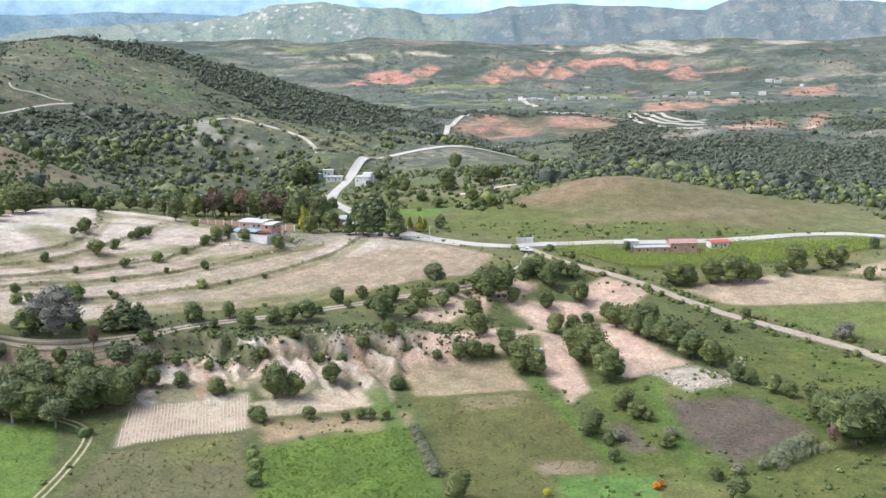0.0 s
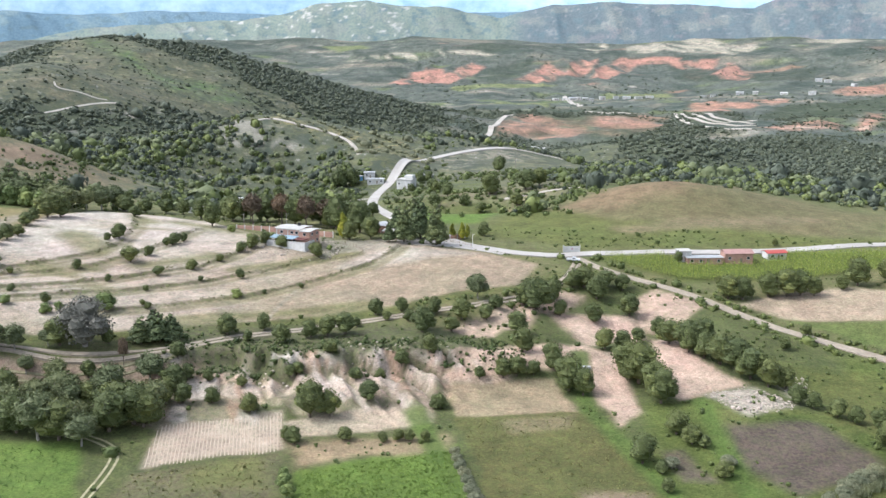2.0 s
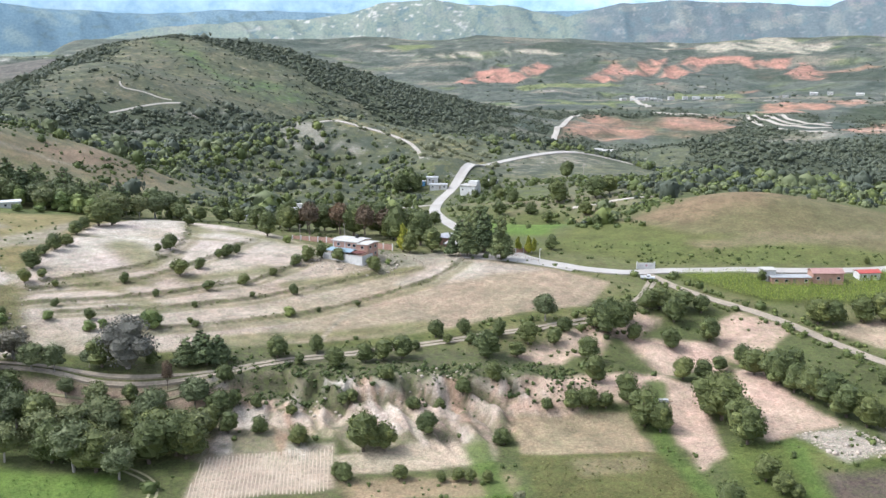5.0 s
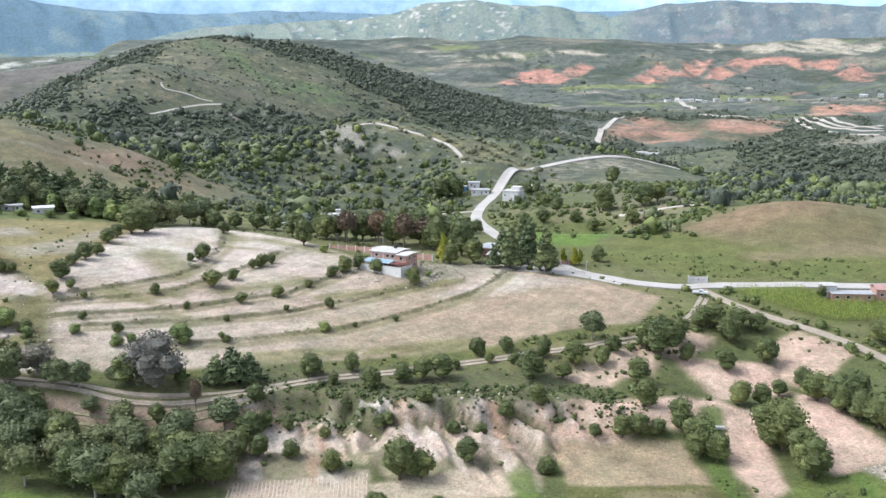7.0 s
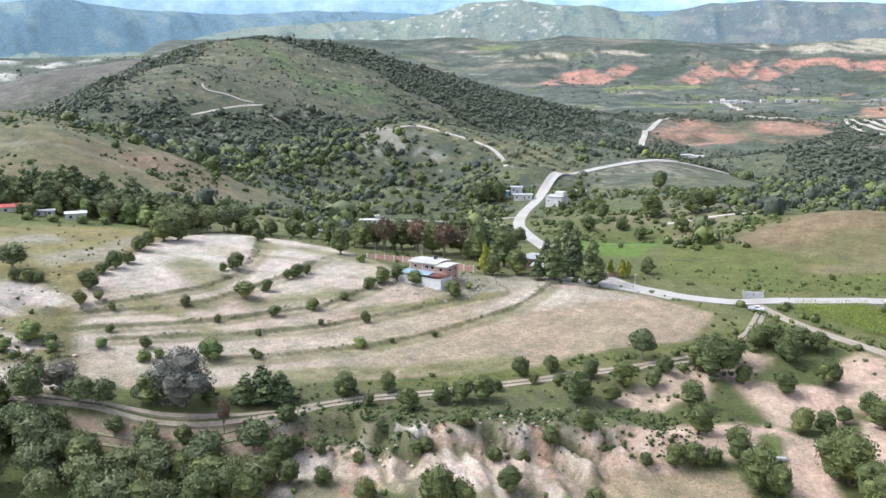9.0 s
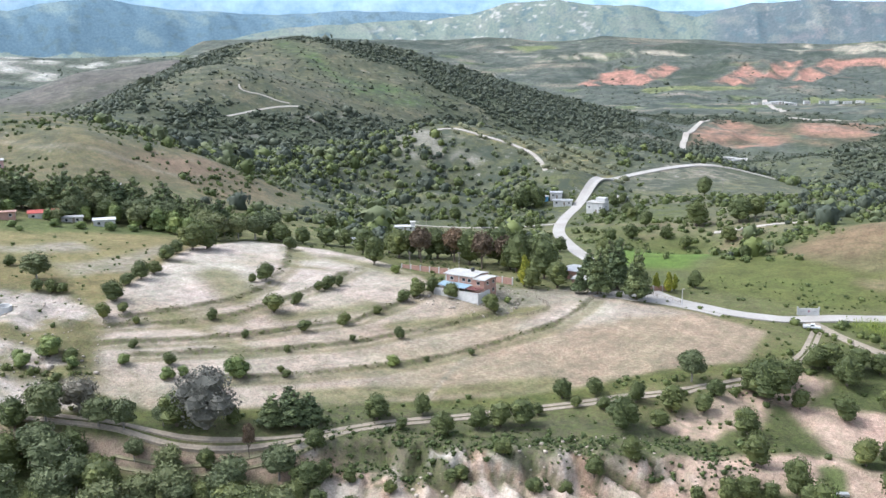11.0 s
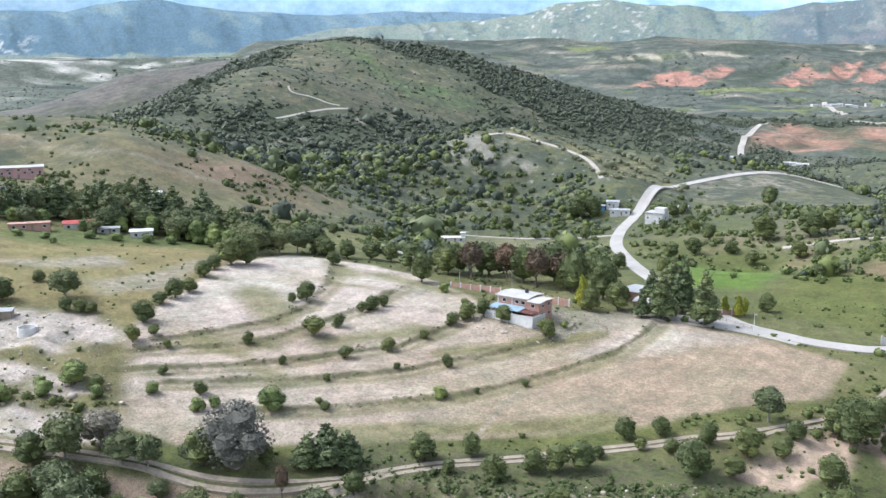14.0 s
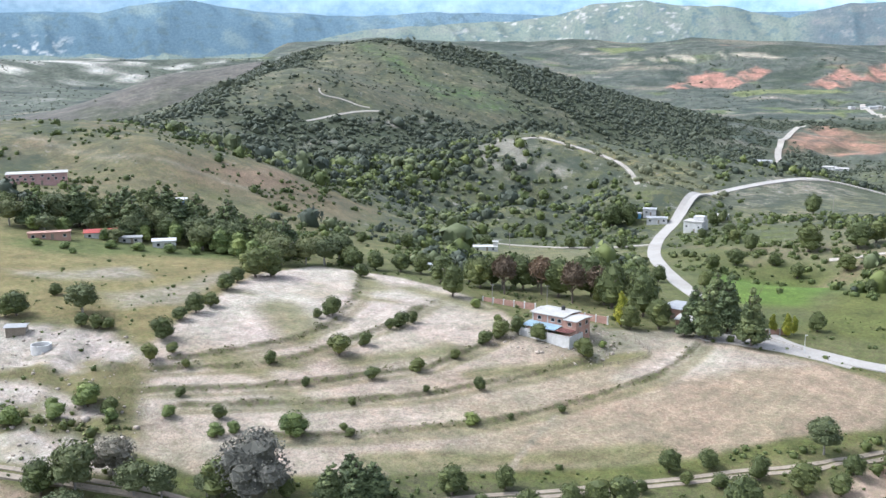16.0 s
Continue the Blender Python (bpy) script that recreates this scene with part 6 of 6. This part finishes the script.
    part("gate", box(-0.6, 1.6, -5.2, -5.12, -1.4, 1.1), GREY_SHEET, yard)


village_house()
cottage(-42.5, 456, -20, 6, 10, 3.4, BRICK, GREY_SHEET, "brick shed with grey sheet roof under trees", 0.5, 1)
cottage(-36, 441, -12, 11, 8, 3.2, BRICK, ROOF_SLAB, "low brick house with pale slab roof", 0.3, 3)
big = cottage(-51, 687, -18, 10, 9, 5.8, WHITE, ROOF_SLAB, "white two-storey house below the road", 0, 3)
part("upper_room", box(-1, 4.6, -1, 4, 5.98, 8.2, 0.03), WHITE, big)
cottage(-73, 708, 4, 11, 6, 3.0, WHITE, GREY_SHEET, "long white shed beside the road bend", 0.5, 3)
cottage(-78, 717, 4, 7, 6, 3.6, WHITE, GREY_SHEET, "small white shed beside the road bend", 0.4, 2)
cottage(-85, 715, 4, 5, 4, 2.6, BLUE_PAINT, GREY_SHEET, "small pale blue hut beside sheds", 0.3, 1)
cottage(-40, 716, -10, 8, 8, 2.6, GREY_SHEET, ROOF_SLAB, "unfinished concrete building on the slope", 0, 2)
cottage(-142, 596, 16, 11, 4.5, 2.2, WHITE, WHITE, "low white building with a corner tower", 0, 3)
cottage(-137.5, 597.5, 16, 2.2, 2.2, 4.8, WHITE, WHITE, "small square white tower", 0, 1, name="tower")
cottage(-134, 489, 10, 4.6, 3.6, 2.3, WHITE, GREY_SHEET, "tiny white hut with sheet roof", 0.3, 1)
pink = cottage(-335, 528, 36, 26, 10, 5.2, PINK_PAINT, ROOF_SLAB, "long pink school-like building on the slope", 0, 8)
for k in range(5):
    window(pink, -11.5 + 4.6 * k, -5, 4.2, 1.4, 0.8, "front")
cottage(-287, 466, 33, 13, 6, 3.0, WHITE, GREY_SHEET, "white house with mint-grey roof among trees", 0.9, 3)
cottage(-258, 433, 32, 14, 3.5, 2.5, BRICK, BRICK, "long low unplastered brick building", 0, 4)
cottage(-249, 450, 32, 11, 6, 2.4, WHITE, RED_SHEET, "white cottage with red sheet roof", 0.9, 3)
cottage(-268, 534, 30, 10, 6, 3.4, BLUE_PAINT, WHITE, "bright blue cottage with white roof", 0.5, 2)
cottage(-249, 489, 30, 6, 5, 3.8, WHITE, WHITE, "small white house between pines", 0, 2)
cottage(-226, 455, 30, 8, 5, 2.8, WHITE, WHITE, "white cottage at the hamlet's edge", 0.6, 2)
cottage(-238, 452, 30, 8, 4, 2.2, ROOF_SLAB, GREY_SHEET, "grey shed between hamlet cottages", 0.4, 2)
cottage(85, 424.5, 4, 14, 5, 2.5, BRICK, GREY_SHEET, "low brick building at the corn field", 0, 4)
cottage(77.5, 427, 4, 5, 5, 4.0, WHITE, ROOF_SLAB, "grey-white block beside the brick building", 0, 1)
cottage(98.5, 428, 5, 11, 6.5, 3.9, BRICK, surface("faded_red_roof", (0.34, 0.20, 0.17), vary=0.15), "brick house with faded red roof", 1.2, 3)
cottage(115, 434.5, 12, 8, 5, 2.6, WHITE, RED_SHEET, "white hut with bright red roof", 0.8, 2)
far_dice = random.Random(8)
for x, y in ((205, 2740), (225, 2770), (250, 2720), (270, 2760), (215, 2700), (300, 2780), (330, 2740), (360, 2760), (385, 2725), (560, 2790), (580, 2770), (655, 2800), (690, 2780), (760, 2770), (840, 2800), (180, 2790), (240, 2800), (420, 2770),
             (940, 3080), (960, 3060), (1010, 2990), (60, 1500), (75, 1480), (-15, 1490)):
    cottage(x, y, far_dice.uniform(-30, 30), far_dice.uniform(7, 12), far_dice.uniform(6, 9), far_dice.uniform(3, 5.5), WHITE, (WHITE, GREY_SHEET, ROOF_SLAB)[far_dice.randrange(3)], "small white house in the far valley", 0.8 * far_dice.randrange(2), 2, "far valley houses", scale=1.6)


# ---- things along the road ----
def roadside_wall():
    root = stand("roadside_sign", 34, 431.2, 6, "white painted roadside sign wall between two posts", "sign")
    part("panel", box(-3.1, 3.1, -0.12, 0.12, 0.15, 2.3, 0.03), WHITE, root)
    part("plinth", box(-3.3, 3.3, -0.3, 0.3, -1.0, 0.15, 0.03), ROOF_SLAB, root)
    for x in (-3.3, 3.3):
        post = part("post", box(x - 0.17, x + 0.17, -0.2, 0.2, -1.0, 2.75, 0.02), WHITE, root)
        part("cap", rod(x, 0, 2.75, 2.95, 0.24, 0.05, 4), ROOF_SLAB, post)
    bm = bmesh.new()
    bmesh.ops.create_cone(bm, cap_ends=True, segments=20, radius1=0.42, radius2=0.42, depth=0.03, matrix=Matrix.Translation((0.2, -0.14, 1.35)) @ Matrix.Rotation(radians(90), 4, "X"))
    part("emblem", bm, surface("faded_emblem", (0.42, 0.26, 0.28)), root, "faded round reddish mark")
    for x in (-1.9, 2.0):
        part("line", box(x - 0.7, x + 0.7, -0.135, -0.121, 1.3, 1.42), GREY_SHEET, root)


def pickup():
    root = stand("pickup_truck", 33.6, 417.8, -8, "white pickup truck parked at the junction", "car")
    part("chassis", box(-2.5, 2.5, -0.8, 0.8, 0.35, 0.6, 0.04), DARK, root)
    body = part("body", box(-2.6, 2.6, -0.9, 0.9, 0.55, 1.05, 0.12), CAR_WHITE, root)
    part("bonnet", box(1.1, 2.55, -0.85, 0.85, 1.0, 1.15, 0.08), CAR_WHITE, body)
    bm = box(-0.5, 1.2, -0.82, 0.82, 1.0, 1.8, 0.06)
    for v in bm.verts:
        if v.co.z > 1.4:
            v.co.x = 0.3 + (v.co.x - 0.3) * 0.72
            v.co.y *= 0.88
    cab = part("cab", bm, CAR_WHITE, root)
    for e in (-1, 1):
        part("side_window", box(-0.25, 0.75, e * 0.77 - 0.03, e * 0.77 + 0.03, 1.25, 1.6, 0.02), GLASS, cab)
    part("windscreen", box(0.92, 1.0, -0.62, 0.62, 1.2, 1.62, 0.02), GLASS, cab)
    part("rear_window", box(-0.36, -0.30, -0.6, 0.6, 1.25, 1.6, 0.02), GLASS, cab)
    bed = bmesh.new()
    for x0, x1, y0, y1 in ((-2.55, -0.55, -0.88, -0.8), (-2.55, -0.55, 0.8, 0.88), (-2.6, -2.52, -0.8, 0.8), (-0.6, -0.52, -0.8, 0.8)):
        box(x0, x1, y0, y1, 1.0, 1.3, bm=bed)
    part("cargo_bed", bed, CAR_WHITE, root)
    for x in (-1.6, 1.6):
        for y in (-0.82, 0.82):
            bm = bmesh.new()
            bmesh.ops.create_cone(bm, cap_ends=True, segments=16, radius1=0.37, radius2=0.37, depth=0.24, matrix=Matrix.Translation((x, y, 0.37)) @ Matrix.Rotation(radians(90), 4, "X"))
            wheel = part("wheel", bm, RUBBER, root)
            bm = bmesh.new()
            bmesh.ops.create_cone(bm, cap_ends=True, segments=12, radius1=0.2, radius2=0.2, depth=0.26, matrix=Matrix.Translation((x, y, 0.37)) @ Matrix.Rotation(radians(90), 4, "X"))
            part("rim", bm, GREY_SHEET, wheel)
    for y in (-0.65, 0.65):
        part("headlight", box(2.56, 2.63, y - 0.18, y + 0.18, 0.8, 0.98, 0.02), GREY_SHEET, root)
        part("tail_light", box(-2.64, -2.58, y - 0.1, y + 0.1, 0.75, 1.0, 0.02), RED_SHEET, root)
    part("bumper", box(2.55, 2.72, -0.8, 0.8, 0.42, 0.62, 0.04), GREY_SHEET, root)


def post_lamp(x, y, h, label, arm=0.0, mat=WHITE, name="street_lamp"):
    root = stand(name, x, y, 0, label, "pole")
    part("pole", rod(0, 0, -0.5, h, 0.13, 0.09, 10), mat, root)
    if arm:
        part("arm", box(-arm, arm, -0.05, 0.05, h - 0.5, h - 0.38), TIMBER, root)
        for e in (-0.8, 0, 0.8):
            part("insulator", rod(e * arm, 0, h - 0.38, h - 0.2, 0.05, 0.05, 8), WHITE, root)
    else:
        head = part("lamp_head", box(-0.1, 0.75, -0.14, 0.14, h - 0.05, h + 0.12, 0.04), WHITE, root)
        part("lens", box(0.15, 0.7, -0.1, 0.1, h - 0.09, h - 0.051), GREY_SHEET, head)


def rail_fence(points, label):
    p = resample(points, 2.0)
    root = stand("fence", p[0][0], p[0][1], 0, label, "fence")
    ox, oy, oz = root.location
    posts = [(x - ox, y - oy, level(x, y) - oz) for x, y in p]
    for x, y, z in posts:
        part("post", box(x - 0.06, x + 0.06, y - 0.06, y + 0.06, z - 0.3, z + 1.3), TIMBER, root)
    for (x, y, z), (u, v, w) in zip(posts[:-1], posts[1:]):
        for h in (0.55, 1.05):
            bm = bmesh.new()
            a, b = Vector((x, y, z + h)), Vector((u, v, w + h))
            m = Matrix.Translation((a + b) / 2) @ (b - a).to_track_quat("X", "Z").to_matrix().to_4x4()
            bmesh.ops.create_cube(bm, size=1, matrix=m @ Matrix.Diagonal(((b - a).length, 0.05, 0.08, 1)))
            part("rail", bm, TIMBER, root)


def garden_wall(x0, y0, x1, y1, h, mat, label):
    mx, my = (x0 + x1) / 2, (y0 + y1) / 2
    n = math.hypot(x1 - x0, y1 - y0)
    root = stand("garden_wall", mx, my, math.degrees(math.atan2(y1 - y0, x1 - x0)), label, "wall")
    k = max(2, round(n / 4))
    for i in range(k):
        a, b = -n / 2 + n * i / k, -n / 2 + n * (i + 1) / k
        part("panel", box(a + 0.2, b - 0.2, -0.1, 0.1, -1.5, h), mat, root)
    for i in range(k + 1):
        a = -n / 2 + n * i / k
        part("pillar", box(a - 0.2, a + 0.2, -0.2, 0.2, -1.5, h + 0.25, 0.02), WHITE, root)


roadside_wall()
pickup()
post_lamp(-5.5, 428, 5.6, "tall white lamp post at the road bend")
for x, y, h in ((-137, 625, 8), (-191, 483, 8), (-83, 446, 8), (-100, 442, 7), (-62, 470, 8), (20, 740, 8), (-120, 455, 7)):
    post_lamp(x, y, h, "wooden utility pole with crossarm", 0.7, PALE_BARK, "utility_pole")
rail_fence(((-16, 437), (-12, 434.5), (-8, 431.8), (-6, 430.5)), "dark rail fence at the road bend")
rail_fence(((-58, 398), (-50, 404), (-46, 412), (-52, 420)), "rough timber fence round the bare yard")
garden_wall(-104, 446, -86, 442, 1.9, BRICK, "pink brick garden wall behind the trees")
garden_wall(-84, 441, -62, 434, 1.9, BRICK, "pink brick garden wall behind the trees")
garden_wall(-18, 441, -9, 446, 1.8, BRICK, "red-brown garden wall by the cypresses")


def round_tank(x, y):
    root = stand("water_tank", x, y, 0, "round whitewashed open water tank on chalky ground", "tank")
    bm = bmesh.new()
    n = 28
    rings = [[bm.verts.new((r * math.cos(2 * math.pi * k / n), r * math.sin(2 * math.pi * k / n), z)) for k in range(n)] for r, z in ((2.6, -1), (2.6, 2.0), (2.3, 2.0), (2.3, 0.6))]
    for a, b in zip(rings[:-1], rings[1:]):
        for k in range(n):
            bm.faces.new((a[k], a[(k + 1) % n], b[(k + 1) % n], b[k]))
    part("wall", bm, WHITE, root)
    part("floor", rod(0, 0, 0.3, 0.6, 2.32, 2.32, 28), ROOF_SLAB, root)
    part("pipe", rod(2.75, 0, -0.5, 2.2, 0.08, 0.08), GREY_SHEET, root)


def cart(x, y):
    root = stand("farm_cart", x, y, 5, "small grey farm cart under an oak", "cart")
    part("tray", box(-1.3, 1.3, -0.7, 0.7, 0.6, 1.25, 0.04), GREY_SHEET, root)
    part("drawbar", box(1.3, 2.6, -0.06, 0.06, 0.6, 0.7), RUST, root)
    for e in (-0.8, 0.8):
        bm = bmesh.new()
        bmesh.ops.create_cone(bm, cap_ends=True, segments=14, radius1=0.42, radius2=0.42, depth=0.16, matrix=Matrix.Translation((0, e, 0.42)) @ Matrix.Rotation(radians(90), 4, "X"))
        part("wheel", bm, RUBBER, root)


round_tank(-194.5, 343.5)
cart(30, 322)
cottage(-206, 349, 25, 5, 3.5, 2.0, TIMBER, GREY_SHEET, "small timber shed beside the tank", 0.3, 1, name="shed")


# ---- rocks ----
def boulders(name, n, points, seed, size, mat, label):
    rng = np.random.default_rng(seed)
    p = np.array(points, float)
    x, y = rng.uniform(p[:, 0].min(), p[:, 0].max(), n), rng.uniform(p[:, 1].min(), p[:, 1].max(), n)
    keep = rng.random(n) < inside(points, x, y, 2, 2)
    x, y = x[keep], y[keep]
    r = size * rng.lognormal(0, 0.5, len(x))
    v, f = lump(np.random.default_rng(seed), np.zeros(3), np.array((1.0, 0.8, 0.55)), 6, 3)
    tagged(new(name, scatter_mesh(name, np.stack([x, y, height(x, y) + 0.1 * r, r], -1), (v, f), mat, seed, 0.9)), label, "rocks", kind="stuff")


CHALK = surface("chalk_rock", (0.42, 0.355, 0.285), vary=0.2, fine=2.0)
boulders("stones", 1300, ((62, 306), (77, 312), (86, 300), (71, 291)), 61, 0.23, CHALK, "heap of pale broken stones")
boulders("stones", 120, ((86, 318), (95, 322), (96, 312), (88, 308)), 62, 0.3, CHALK, "pale stones in rough grass")
boulders("stones", 260, ((-92, 403), (-62, 396), (-52, 412), (-62, 424), (-88, 414)), 63, 0.4, CHALK, "loose pale stones round the yard")
boulders("stones", 420, ((-215, 348), (-183, 362), (-166, 348), (-150, 320), (-158, 298), (-190, 298)), 64, 0.34, CHALK, "broken chalk on the worn slope")
boulders("stones", 500, ((-75, 306), (-40, 322), (-14, 332), (-10, 326), (-40, 312), (-76, 300)), 65, 0.33, CHALK, "broken chalk along the gully crest")


# ---- crops ----
def corn():
    rng = np.random.default_rng(71)
    edge = ((43, 425), (72, 401), (124, 411), (180, 431), (184, 450), (121, 442), (106, 424), (76, 419), (70, 431))
    pts = []
    for row in np.arange(395, 456, 1.5):
        xs_ = np.arange(40, 190, 0.95)
        pts.append(np.stack([xs_ + rng.normal(0, 0.12, len(xs_)), row + 0.12 * (xs_ - 100) + rng.normal(0, 0.12, len(xs_))], -1))
    p = np.concatenate(pts)
    p = p[(inside(edge, p[:, 0], p[:, 1], 0.8, 0.5) > 0.5)]
    verts, faces = [], []
    for k in range(6):
        th = 2 * math.pi * k / 6 + 0.4 * (k % 2)
        c, s, z = math.cos(th), math.sin(th), 0.35 + 0.22 * k
        b = len(verts)
        for d, up, w in ((0.0, 0.0, 0.05), (0.45, 0.38, 0.07), (0.85, 0.2, 0.015)):
            verts += [(c * d - s * w, s * d + c * w, z + up), (c * d + s * w, s * d - c * w, z + up)]
        faces += [(b, b + 1, b + 3, b + 2), (b + 2, b + 3, b + 5, b + 4)]
    b = len(verts)
    verts += [(-0.03, 0, 0), (0.03, 0, 0), (0.02, 0, 2.1), (-0.02, 0, 2.1), (-0.16, 0, 2.0), (0, 0.03, 2.0), (0.16, 0, 2.05), (0, 0, 2.45)]
    faces += [(b, b + 1, b + 2, b + 3), (b + 4, b + 5, b + 6, b + 7)]
    r = rng.uniform(0.85, 1.15, len(p))
    tagged(new("corn", scatter_mesh("corn", np.stack([p[:, 0], p[:, 1], height(p[:, 0], p[:, 1]), r], -1), (np.array(verts), np.array(faces)), CORN_LEAF, 72, 1.0)), "ripening green and yellow corn in rows", "corn", kind="stuff")


def furrows(name, edge, heading, gap, rise, mat, label, seed):
    """Low ridges left by the plough, following the lie of the field."""
    d = Vector((math.cos(radians(heading)), math.sin(radians(heading))))
    p = np.array(edge, float)
    c = p.mean(0)
    verts, faces = [], []
    for k in np.arange(-40, 40, gap):
        s = np.arange(-45, 45, 1.0)
        x = c[0] + d.x * s - d.y * k + 0.15 * value_noise(s, s * 0 + k, 6, seed)
        y = c[1] + d.y * s + d.x * k
        ok = inside(edge, x, y, 1.0, 1.5, seed) > 0.5
        z = height(x, y)
        w = gap * 0.26
        for i in np.where(ok[:-1] & ok[1:])[0]:
            b = len(verts)
            for j in (i, i + 1):
                verts += [(x[j] + d.y * w, y[j] - d.x * w, z[j] - 0.05), (x[j], y[j], z[j] + rise), (x[j] - d.y * w, y[j] + d.x * w, z[j] - 0.05)]
            faces += [(b, b + 1, b + 4, b + 3), (b + 1, b + 2, b + 5, b + 4)]
    tagged(new(name, link_mesh(name, verts, faces, mat)), label, "furrows", kind="stuff")


STUBBLE = surface("stubble", (0.41, 0.335, 0.245), vary=0.2, fine=2.0, coarse=0.2, rough=0.95)
GREEN_CROP = leaves("green_crop", (0.09, 0.145, 0.032), (0.15, 0.225, 0.055))
corn()
furrows("furrows", ((-87, 280), (-56, 290), (-52, 268), (-84, 256)), 101, 0.95, 0.06, STUBBLE, "pale stubble rows on bare soil", 1)
tufts("crop_plants", 9000, (-48, 0, 212, 278), 46, 0.2, GREEN_CROP, "low bright green crop", lambda x, y: 0.75 * inside(((-45, 256), (-9, 272), (-2, 229), (-2, 212), (-41, 212)), x, y, 1.5, 2), False)
tufts("crop_plants", 5000, (-170, -90, 212, 270), 47, 0.2, GREEN_CROP, "low bright green crop", lambda x, y: 0.6 * inside(((-160, 258), (-108, 264), (-97, 215), (-170, 215)), x, y, 2, 2), False)
tufts("weeds", 9000, (-90, 45, 212, 292), 48, 0.24, WEED_LEAF, "dull weedy fallow growth", lambda x, y: 0.55 * np.clip(inside(((-85, 252), (-53, 264), (-47, 213), (-87, 213)), x, y, 2, 2) + 0.6 * inside(((-7, 289), (26, 291), (41, 248), (30, 226), (5, 226)), x, y, 2, 2), 0, 1), False)


def reeds(places, seed):
    """A stand of tall pale reeds: narrow bent blades from one root."""
    rng = np.random.default_rng(seed)
    for x, y, h in places:
        n = 160
        base = rng.normal(0, 0.55, (n, 2))
        lean = rng.normal(0, 0.28, (n, 2)) * h
        turn = rng.uniform(0, math.pi, n)
        side = np.stack([np.cos(turn), np.sin(turn)], -1) * 0.06
        tall = h * rng.uniform(0.65, 1.1, n)
        rows = []
        for f, w in ((0.0, 1.0), (0.5, 0.9), (1.0, 0.15)):
            p = base + lean * f * f
            for e in (-1, 1):
                rows.append(np.concatenate([p + e * w * side, (tall * (f - 0.1 * f * f))[:, None] - 0.1], 1))
        verts = np.stack(rows, 1).reshape(-1, 3)
        b = np.arange(n)[:, None] * 6
        faces = np.concatenate([b + np.array((0, 1, 3, 2)), b + np.array((2, 3, 5, 4))])
        root = stand("reeds", x, y, 0, "clump of tall pale reeds at the field edge", "reeds", "reeds beside the fallow field")
        new("foliage", link_mesh("foliage", verts, faces, REED_LEAF)).parent = root


reeds(((86, 250, 3.2), (89, 252, 3.4), (92, 254, 3.2), (95, 256, 3.0), (84, 247, 2.8), (98, 257, 2.6)), 91)
for x, y, h, leaf, label in ((50.5, 235, 2.2, BLOOM, "bush covered in orange blossom"), (52, 237, 2.0, BLOOM, "bush covered in orange blossom"), (24, 231, 2.0, YELLOW_BLOOM, "bush covered in yellow blossom")):
    ob = plant("flowering_bush", limbs_mesh(int(x), 0.4, 0.04, BARK, 4, 0.25, 0.1), crown_mesh(int(y), round_lobes(int(x), 6, 0.02, 0.5), 700, 0.045, leaf))
    ob.matrix_basis = Matrix.Translation((x, y, level(x, y) - 0.1)) @ Matrix.Diagonal((h, h, h, 1))
    tagged(ob, label, "bush", "flowering bushes")
